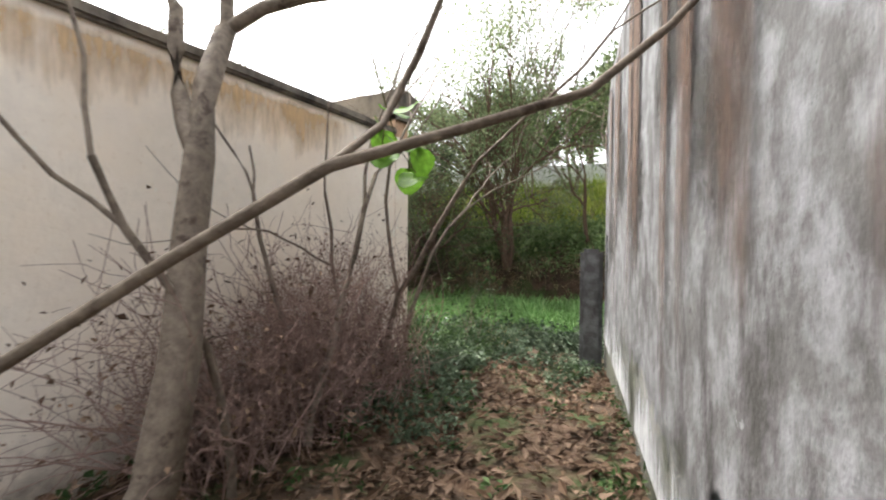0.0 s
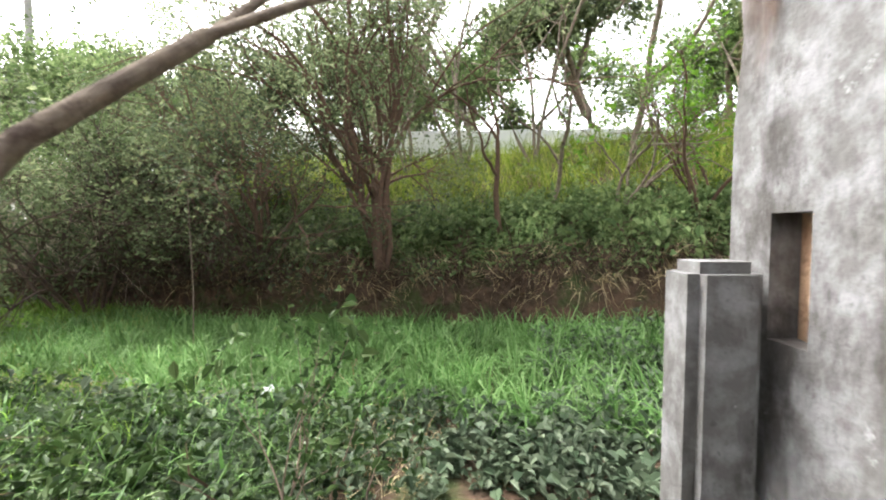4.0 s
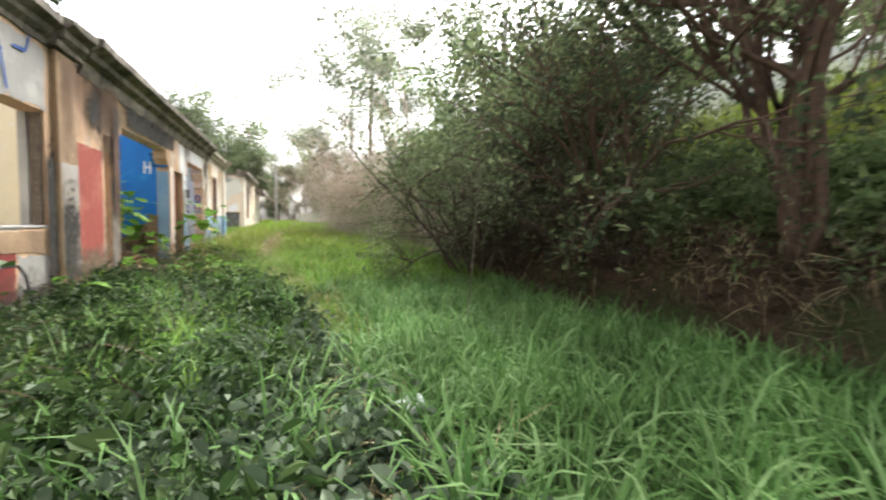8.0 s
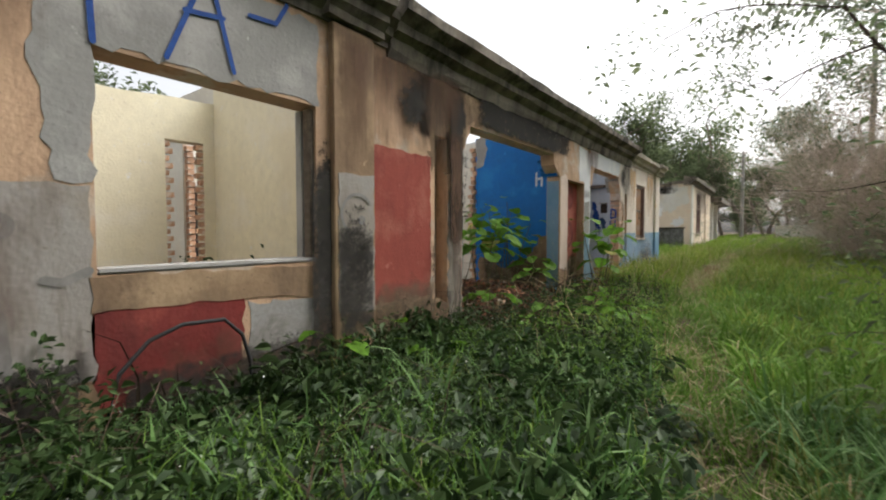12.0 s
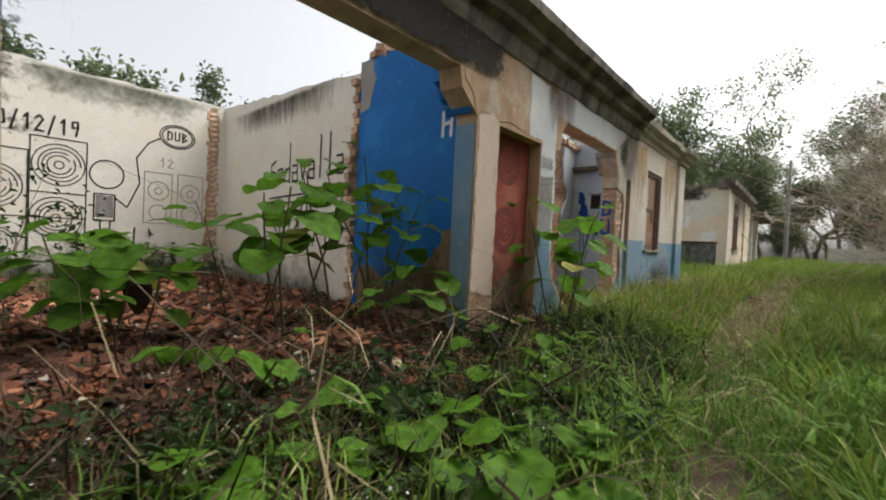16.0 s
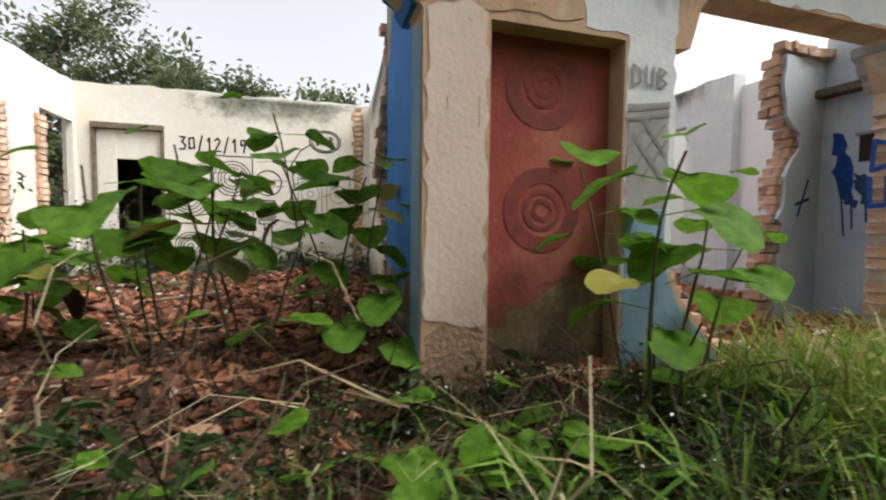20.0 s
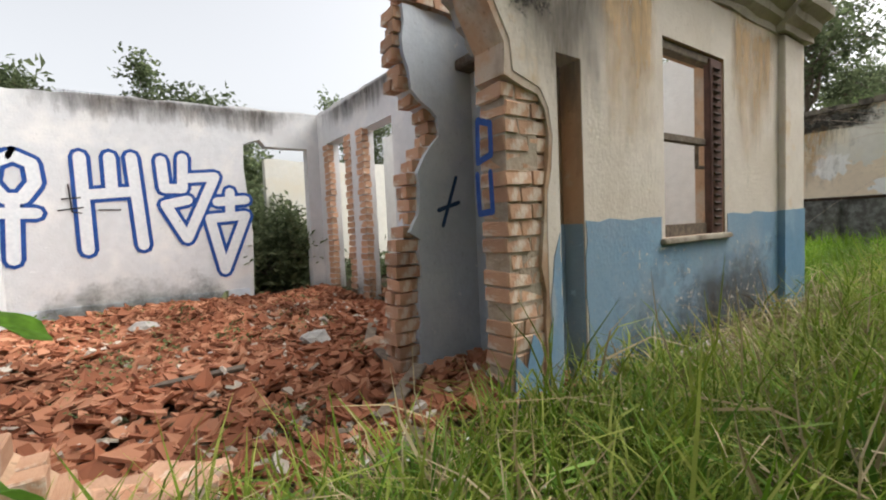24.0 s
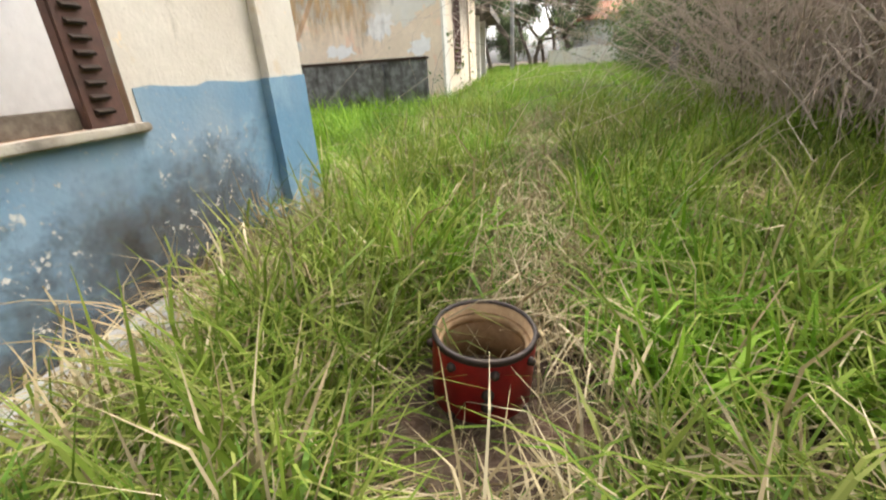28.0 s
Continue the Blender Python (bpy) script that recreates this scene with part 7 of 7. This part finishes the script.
def brick_mesh(seed, sx=0.24, sy=0.11, sz=0.085):
    r = random.Random(seed)
    bm = bmesh.new()
    bmesh.ops.create_cube(bm, size=1)
    bmesh.ops.bevel(bm, geom=bm.edges[:], offset=0.05, segments=1, affect="EDGES")
    for v in bm.verts:
        v.co = Vector((v.co.x * sx, v.co.y * sy, v.co.z * sz)) + Vector((r.uniform(-1, 1), r.uniform(-1, 1), r.uniform(-1, 1))) * 0.005
    me = bpy.data.meshes.new("brick")
    bm.to_mesh(me)
    bm.free()
    me.materials.append(M["brick"])
    return me


BRICKS = [brick_mesh(i) for i in range(4)]


def brick(parent, x, y, z, rz=0.0, rx=0.0, ry=0.0, s=1.0):
    b = part("brick", brick_rng.choice(BRICKS), parent)
    b.matrix_basis = pose(x, y, z, rx, ry, rz) @ Matrix.Scale(s, 4)
    return b


def fitted_brick(parent, x0, x1, y0, y1, z0, z1):
    b = part("brick", brick_rng.choice(BRICKS), parent)
    b.matrix_basis = pose((x0 + x1) / 2, (y0 + y1) / 2, (z0 + z1) / 2, brick_rng.uniform(-1.5, 1.5), brick_rng.uniform(-1.5, 1.5), brick_rng.uniform(-2, 2)) @ Matrix.Diagonal(((x1 - x0) / 0.24, (y1 - y0) / 0.11, (z1 - z0) / 0.085, 1))


# broken edge of the porch wall in the second room
for row, z in enumerate(np.arange(-0.1, 2.78, 0.1)):
    x0 = edge2(z + 0.05) - 0.03 + brick_rng.uniform(-0.03, 0.02)
    y0 = 0.95 + 0.115 * (x0 - 15.4) + brick_rng.uniform(0.0, 0.012)
    if row % 2:
        fitted_brick(broken, x0, x0 + 0.22, y0 + 0.015, y0 + 0.1, z, z + 0.086)
        fitted_brick(broken, x0 + brick_rng.uniform(-0.03, 0.04), x0 + 0.22, y0 + 0.108, y0 + 0.215, z, z + 0.086)
    else:
        fitted_brick(broken, x0, x0 + 0.11, y0 + 0.01, y0 + 0.21, z, z + 0.086)
        fitted_brick(broken, x0 + 0.12, x0 + 0.21, y0 + 0.03, y0 + 0.2, z, z + 0.086)
for i in range(9):
    brick(broken, 15.64 + i * 0.07, 1.03 + brick_rng.uniform(-0.04, 0.04), 2.86 + brick_rng.uniform(-0.02, 0.05), brick_rng.uniform(-20, 20))
# broken jamb of the second porch opening: courses filling the hole in the plaster
for row, z in enumerate(np.arange(-0.1, 1.98, 0.1)):
    e = float(np.interp(z, [0, 0.55, 0.9, 1.25, 1.7, 1.98], [15.93, 15.96, 15.93, 15.98, 16.03, 15.95])) + 0.02
    fy = 0.014 + brick_rng.uniform(-0.006, 0.012)
    x0 = 15.67 + brick_rng.uniform(-0.02, 0.035)
    m = x0 + (0.21 if row % 2 else 0.11) + brick_rng.uniform(-0.02, 0.02)
    fitted_brick(wall_front, x0, m - 0.006, fy, 0.25, z, z + brick_rng.uniform(0.082, 0.09))
    if e - m > 0.05:
        fitted_brick(wall_front, m + 0.006, e, fy + 0.004, 0.12, z, z + 0.086)
box("mortar", M["mortar"], (15.69, 15.95, 0.028, 0.24, -0.2, 1.97), wall_front)
# brick end of the first room's side wall and top of the blue wall
for z in np.arange(0.05, 3.05, 0.1):
    brick(side1, 11.77 + brick_rng.uniform(-0.02, 0.02) + 0.05 * math.sin(z * 3), 1.98 + 0.05 * (int(z / 0.1) % 2), z, brick_rng.uniform(-6, 6))
for i in range(16):
    brick(porch_r, 11.83 + brick_rng.uniform(-0.06, 0.08), 0.35 + brick_rng.uniform(0, 1.6), 3.2 + brick_rng.uniform(0.0, 0.14), brick_rng.uniform(0, 180), brick_rng.uniform(-8, 8))
# left porch wall end
for z in np.arange(0.2, 3.05, 0.1):
    u = float(np.interp(z, [0, 0.6, 1.2, 1.6, 2.0, 2.6, 3.06], [1.24, 1.2, 1.15, 1.0, 0.84, 0.7, 0.6]))
    if z > 1.45:
        for k in (0.0, 0.11):
            brick(porch_l, 8.39 - 0.105 * u - k + brick_rng.uniform(-0.015, 0.015), 0.26 + u + brick_rng.uniform(-0.08, 0.02), z, 90 + brick_rng.uniform(-6, 6))
# jambs of doorways
for xx in (6.18, 6.72):
    for z in np.arange(0.1, 2.5, 0.1):
        brick(wing_back, xx + brick_rng.uniform(-0.012, 0.012) + (0.02 if int(z / 0.1) % 2 else -0.02), 3.45, z, brick_rng.uniform(-3, 3), s=0.8)
for yy in (3.8, 4.82, 5.72):
    for z in np.arange(0.1, 2.7, 0.1):
        brick(left1, 7.09 + brick_rng.uniform(-0.012, 0.012), yy + (0.008 if int(z / 0.1) % 2 else -0.008), z, 90 + brick_rng.uniform(-3, 3))
for yy in (5.8, 4.86, 4.38):
    for z in np.arange(0.15, 2.7, 0.1):
        brick(right2, 16.84 + brick_rng.uniform(-0.012, 0.012), yy + (0.008 if int(z / 0.1) % 2 else -0.008), z, 90 + brick_rng.uniform(-3, 3))
smudge("bare_brick_strip", [(11.82, 0.2), (11.98, 0.2), (12.02, 1.2), (11.96, 2.0), (12.03, 2.9), (12.0, 3.42), (11.84, 3.4), (11.86, 2.4), (11.8, 1.2)], M["core"], back1, *B1, lift=0.004, amp=0.03, seed=86)
for z in np.arange(0.3, 3.4, 0.1):
    brick(back1, 11.92 + brick_rng.uniform(-0.03, 0.03), 6.83, z, brick_rng.uniform(-3, 3), s=0.85)
# broken corner at the pillar foot: courses along the slanting break
for row, z in enumerate(np.arange(-0.15, 1.0, 0.1)):
    e = float(np.interp(z + 0.05, [-0.2, 0.18, 0.36, 0.55, 0.76, 1.0], [13.86, 13.76, 13.6, 13.42, 13.31, 13.28])) + brick_rng.uniform(-0.02, 0.03)
    if row % 2:
        fitted_brick(wall_front, e - 0.2, e + 0.03, 0.012, 0.125, z, z + 0.088)
        fitted_brick(wall_front, e - 0.2, e + 0.02, 0.135, 0.25, z, z + 0.088)
    else:
        fitted_brick(wall_front, e - 0.1, e + 0.03, 0.01, 0.25, z, z + 0.088)
for i in range(12):
    t = brick_rng.random()
    brick(wall_front, 13.6 + t * 0.5, 0.1 + brick_rng.uniform(-0.1, 0.3), 0.1 + (1 - t) * 0.1, brick_rng.uniform(-60, 60), brick_rng.uniform(-12, 12), brick_rng.uniform(-12, 12))


# tile shards and rubble
def shard(seed, size=0.1, thick=0.014):
    r = random.Random(seed)
    n = r.choice((4, 5, 5))
    ang = sorted(r.uniform(0, 6.28) for _ in range(n))
    ang = [2 * math.pi * i / n + r.uniform(-0.4, 0.4) for i in range(n)]
    top = [(size * r.uniform(0.5, 1.2) * math.cos(a), size * 0.7 * r.uniform(0.5, 1.2) * math.sin(a)) for a in ang]
    v = [(x, y, thick + 0.2 * abs(y)) for x, y in top] + [(x, y, 0.2 * abs(y)) for x, y in top]
    tri = []
    for i in range(1, n - 1):
        tri += [(0, i, i + 1), (n, n + i + 1, n + i)]
    for i in range(n):
        j = (i + 1) % n
        tri += [(i, n + i, n + j), (i, n + j, j)]
    return np.array(v), np.array(tri)


def heap(x, y):
    return 0.08 + 0.08 * patchy(x, y, 0.9, 11) + 0.05 * patchy(x, y, 2.4, 5)


def rubble(name, label, n, area, mat, seed, size, keep=None, tilt=0.4, scale=(0.5, 1.4)):
    rng = np.random.default_rng(seed)
    p = np.column_stack([rng.uniform(area[0], area[1], n), rng.uniform(area[2], area[3], n)])
    if keep is not None:
        p = p[[keep(a, b) for a, b in p]]
    z = np.array([ground_z(a, b) + heap(a, b) * 0.7 * rng.random() for a, b in p])
    pos = np.column_stack([p, z])
    temps = [shard(seed * 7 + i, size) for i in range(6)]
    return stuff(name, label, "rubble", [scattered(tp, pos[i::6], rng, scale, tilt) for i, tp in enumerate(temps)], mat)


M["tile"] = leafy("broken_roof_tile", (0.17, 0.065, 0.035), (0.28, 0.11, 0.06), (0.40, 0.20, 0.12), 0.9, 0.0)
M["darktile"] = leafy("soiled_roof_tile", (0.05, 0.028, 0.019), (0.10, 0.048, 0.03), (0.18, 0.09, 0.06), 0.92, 0.0)
M["chip"] = leafy("plaster_chips", (0.30, 0.26, 0.21), (0.42, 0.37, 0.30), (0.55, 0.50, 0.43), 0.95, 0.0)
room2 = lambda x, y: not (x > 15.4 and 0.85 < y < 1.3) and not (x > 16.2 and y < 1.3)
rubble("tile_rubble", "broken red roof tiles covering the floor of the roofless room", 12000, (12.5, 16.75, -0.1, 6.15), M["tile"], 31, 0.06, room2)
rubble("tile_rubble", "large broken roof tile pieces", 700, (12.6, 16.6, 0.0, 6.0), M["tile"], 32, 0.12, room2, 0.25)
rubble("plaster_rubble", "pale plaster crumbs among the tiles", 1500, (12.7, 16.6, 0.1, 5.0), M["chip"], 33, 0.045, lambda x, y: room2(x, y) and patchy(x, y, 0.8, 1) > 0.0)
rubble("tile_rubble", "soiled broken roof tiles on the floor of the roofless room", 5200, (7.2, 11.9, 0.0, 6.7), M["darktile"], 34, 0.06)
rubble("tile_rubble", "red broken roof tiles on the floor of the roofless room", 3000, (7.4, 11.8, 0.2, 6.6), M["tile"], 35, 0.07, lambda x, y: patchy(x, y, 0.7, 8) > -0.15)
rubble("tile_rubble", "soiled tile pieces before the porch", 1100, (8.3, 12.4, -1.1, 0.4), M["darktile"], 38, 0.06)
rubble("tile_rubble", "red tile pieces before the porch", 520, (8.4, 12.2, -0.9, 0.8), M["tile"], 43, 0.07)
sow("leaf_litter", "dry brown leaves before the porch", "leaves", LITTER, spots(600, 8.2, 13.0, -1.4, 1.2, None, 39), M["deadleaf"], (0.6, 1.2), 0.4, 39)
sow("dry_stalks", "thin brown stalks before the porch", "grass", FLAT, spots(230, 8.2, 13.2, -1.5, 0.6, None, 40), M["stalk"], (0.6, 1.3), 0.6, 40)
rubble("plaster_rubble", "pale plaster crumbs on the floor", 350, (7.3, 11.8, 0.0, 6.5), M["chip"], 36, 0.04)
rubble("tile_rubble", "broken tiles in the far doorways", 700, (16.9, 20.0, 0.5, 5.2), M["tile"], 37, 0.09)
for i, (bx, by, L, rz, w) in enumerate(((14.6, -0.05, 0.9, 10, 0.12), (15.2, 0.5, 0.7, 40, 0.1), (15.5, 1.3, 0.45, 80, 0.09), (14.2, 1.6, 0.6, -20, 0.08), (13.6, 0.15, 0.55, 15, 0.14), (9.6, 3.2, 0.8, 5, 0.07), (15.8, 2.2, 0.5, 60, 0.1))):
    pk = part("loose_board", mesh_from("loose_board", *box_data(-L / 2, L / 2, -w / 2, w / 2, -0.012, 0.012, 0.004), M["wood"]))
    pk.matrix_basis = pose(bx, by, ground_z(bx, by) + 0.09, 4, -6, rz)
    tagged(pk, "splintered grey board lying on the rubble", "board", "loose boards")
for i, (bx, by, s) in enumerate(((15.3, 2.4, 0.16), (15.7, 1.9, 0.13), (13.9, 4.4, 0.15), (14.0, 0.3, 0.12), (10.5, -0.1, 0.1), (9.6, 0.1, 0.07), (10.9, -0.3, 0.06))):
    r = random.Random(700 + i)
    bm = bmesh.new()
    bmesh.ops.create_icosphere(bm, subdivisions=2, radius=s)
    for v in bm.verts:
        v.co *= 1 + 0.35 * noise.noise(v.co * 9 + Vector((i, 0, 0)))
        v.co.z *= 0.6
    me = bpy.data.meshes.new("rubble_lump")
    bm.to_mesh(me)
    bm.free()
    me.materials.append(M["brick" if i in (1, 4, 5, 6) else "cement"])
    ob = part("rubble_lump", me)
    ob.location = (bx, by, ground_z(bx, by) + 0.05)
    tagged(ob, "broken lump of masonry on the rubble", "rubble", "masonry lumps")
frag = part("brick_fragment", mesh_from("brick_fragment", *box_data(-0.1, 0.1, -0.07, 0.07, -0.045, 0.045, 0.01), mottled("orange_brick", (0.5, 0.16, 0.06), (0.42, 0.12, 0.05), 15)))
frag.matrix_basis = pose(-0.62, 3.72, ground_z(-0.62, 3.72) + 0.06, 15, 10, 35)
tagged(frag, "orange brick fragment lying in the leaf litter", "brick")

# ---------- loose things ----------
M["drumred"] = mottled("worn_red_drum_lacquer", (0.24, 0.013, 0.010), (0.15, 0.010, 0.010), 9, 0.32, 0.06, 30, 0.003, third=(0.07, 0.012, 0.01))
M["drumwood"] = mottled("bare_drum_wood", (0.33, 0.22, 0.12), (0.24, 0.15, 0.08), 25, 0.7, 0.2, 60, 0.003)
M["rust"] = mottled("rusted_metal", (0.05, 0.034, 0.026), (0.022, 0.017, 0.015), 25, 0.6, 0.3, 60, 0.003, metal=0.2)


def turned(profile, n=40):
    """Surface of revolution about z from a closed (r, z) profile."""
    k = len(profile)
    v = [(r * math.cos(2 * math.pi * i / n), r * math.sin(2 * math.pi * i / n), z) for i in range(n) for r, z in profile]
    f = [(i * k + j, ((i + 1) % n) * k + j, ((i + 1) % n) * k + (j + 1) % k, i * k + (j + 1) % k) for i in range(n) for j in range(k)]
    return v, f


drum = thing("floor_drum", "discarded red drum shell without heads standing in the grass", "drum", at=(17.75, -1.88, -0.085))
drum.rotation_euler = (radians(4), radians(-3), 0)
part("shell", mesh_from("shell", *turned([(0.196, 0.0), (0.198, 0.004), (0.198, 0.33), (0.196, 0.335), (0.186, 0.335), (0.186, 0.0)]), M["drumred"], True), drum)
part("rim", mesh_from("rim", *turned([(0.1995, 0.318), (0.2, 0.336), (0.197, 0.341), (0.184, 0.341), (0.182, 0.3), (0.186, 0.3)]), M["rust"], True), drum, "dark worn rim of the shell")
part("inner_ply", mesh_from("inner_ply", *turned([(0.1855, 0.002), (0.1855, 0.329), (0.178, 0.329), (0.178, 0.002)]), M["drumwood"], True), drum, "bare wood inside the shell")
part("inner_hoop", mesh_from("inner_hoop", *turned([(0.178, 0.245), (0.178, 0.285), (0.16, 0.28), (0.16, 0.25)]), M["drumwood"], True), drum)
part("soil_fill", mesh_from("soil_fill", [(0.178 * math.cos(a * 0.2618), 0.178 * math.sin(a * 0.2618), 0.06) for a in range(24)], [tuple(range(24))], M["soil"]), drum)
lug_v, lug_f = turned([(0.0, -0.014), (0.016, -0.014), (0.018, 0.0), (0.012, 0.015), (0.0, 0.018)], 10)
lug_mesh = mesh_from("lug", lug_v, lug_f, M["rust"], True)
for i in range(8):
    for zz in (0.05, 0.285):
        a = 2 * math.pi * (i + 0.35) / 8
        lg = part("lug", lug_mesh, drum, "rusted lug bolt")
        lg.matrix_basis = Matrix.Translation((0.203 * math.cos(a), 0.203 * math.sin(a), zz)) @ Euler((0, math.pi / 2, a)).to_matrix().to_4x4()
for zz in (0.14, 0.195):
    a = radians(190)
    lg = part("bracket_bolt", lug_mesh, drum)
    lg.matrix_basis = Matrix.Translation((0.204 * math.cos(a), 0.204 * math.sin(a), zz)) @ Euler((0, math.pi / 2, a)).to_matrix().to_4x4() @ Matrix.Scale(1.3, 4)

bm = bmesh.new()
bmesh.ops.create_icosphere(bm, subdivisions=4, radius=0.1)
for v in bm.verts:
    v.co *= 1 + 0.45 * noise.noise(v.co * 14) + 0.25 * noise.noise(v.co * 33)
    v.co.z *= 0.75
me = bpy.data.meshes.new("plastic_bag")
bm.to_mesh(me)
bm.free()
me.materials.append(mottled("white_plastic_film", (0.62, 0.64, 0.68), (0.5, 0.52, 0.56), 12, 0.35, 0.2))
me.polygons.foreach_set("use_smooth", [True] * len(me.polygons))
bag = part("plastic_bag", me)
bag.location = (2.4, -3.46, ground_z(2.4, -3.46) + 0.12)
tagged(bag, "crumpled white plastic bag lying on the weeds", "bag")

hose = part("hose", np_mesh("hose", *tube_arrays([([(4.47, -0.16, -0.25), (4.5, -0.14, 0.05), (4.58, -0.12, 0.34), (4.74, -0.12, 0.51), (4.94, -0.12, 0.58), (5.21, -0.12, 0.57), (5.34, -0.12, 0.44), (5.39, -0.13, 0.24), (5.4, -0.16, -0.1)], [0.014] * 9)], 8), M["black"]))
tagged(hose, "black rubber hose arching from the weeds", "hose")
for nm, pts, r in (("riser", [(0, 0, -0.1), (0, 0, 0.25), (0.0, -0.01, 0.42)], 0.022), ("bend", [(0.0, -0.01, 0.42), (-0.03, -0.02, 0.5), (-0.1, -0.02, 0.52)], 0.03)):
    part(nm, np_mesh(nm, *tube_arrays([(pts, [r] * 3)], 8), M["rust"]), pipe)
stick = part("dry_stick", np_mesh("dry_stick", *tube_arrays([([(4.3, -4.6, -0.3), (4.36, -4.7, 0.7), (4.48, -4.8, 1.5), (4.53, -4.83, 2.13)], [0.008, 0.008, 0.007, 0.006]), ([(4.53, -4.83, 2.13), (4.72, -4.86, 2.06), (4.95, -4.9, 2.05)], [0.011, 0.009, 0.005])], 5), M["wood"]))
tagged(stick, "pale dry stick standing in the grass", "stick")

# far end of the lane: white walls, tiled house, poles
far_wall = structure(plate("wall_far", ragged([(0, 0.0), (16, 0.0), (16, 1.9), (9, 2.0), (0, 1.7)], 1.5, 0.05, 5), M["white"], (47, -3.5), (52, -16), thick=0.2), "weathered white boundary wall at the lane's end", "wall")
house3 = thing("small_house", "small white house with an orange tiled roof", "house", at=(60, -11, 1.0))
part("wall", mesh_from("wall", *box_data(-3.5, 3.5, -4.5, 4.5, -0.5, 2.9), M["greywhite"]), house3)
rv = [(-4.2, -5.2, 2.8), (4.2, -5.2, 2.8), (4.2, 5.2, 2.8), (-4.2, 5.2, 2.8), (0, -3.0, 4.4), (0, 3.0, 4.4)]
part("roof", mesh_from("roof", rv, [(0, 1, 4), (1, 2, 5, 4), (2, 3, 5), (3, 0, 4, 5), (3, 2, 1, 0)], mottled("orange_tiles", (0.34, 0.15, 0.08), (0.24, 0.10, 0.06), 3, 0.9, 0.6, 12, 0.05)), house3)
for wy in (-2.2, 1.6):
    win = part("window", mesh_from("window", *box_data(-3.54, -3.46, wy - 0.6, wy + 0.6, 0.9, 2.0), M["dark"]), house3)
    part("frame", mesh_from("frame", *box_data(-3.56, -3.5, wy - 0.68, wy - 0.6, 0.85, 2.05), M["white"]), win)
for i, (px, py, ph) in enumerate(((33.6, -7.0, 11.0), (14.0, -9.8, 8.5), (47.0, -1.2, 7.0))):
    pole = thing("utility_pole", "grey concrete utility pole", "pole", "utility poles", at=(px, py, lane(px)))
    part("shaft", np_mesh("shaft", *tube_arrays([([(0, 0, -0.3), (0, 0, ph / 2), (0, 0, ph)], [0.14, 0.12, 0.09])], 10), M["cement"]), pole)
    part("cap", np_mesh("cap", *tube_arrays([([(0, 0, ph), (0, 0, ph + 0.12)], [0.1, 0.07])], 10), M["cement"]), pole)
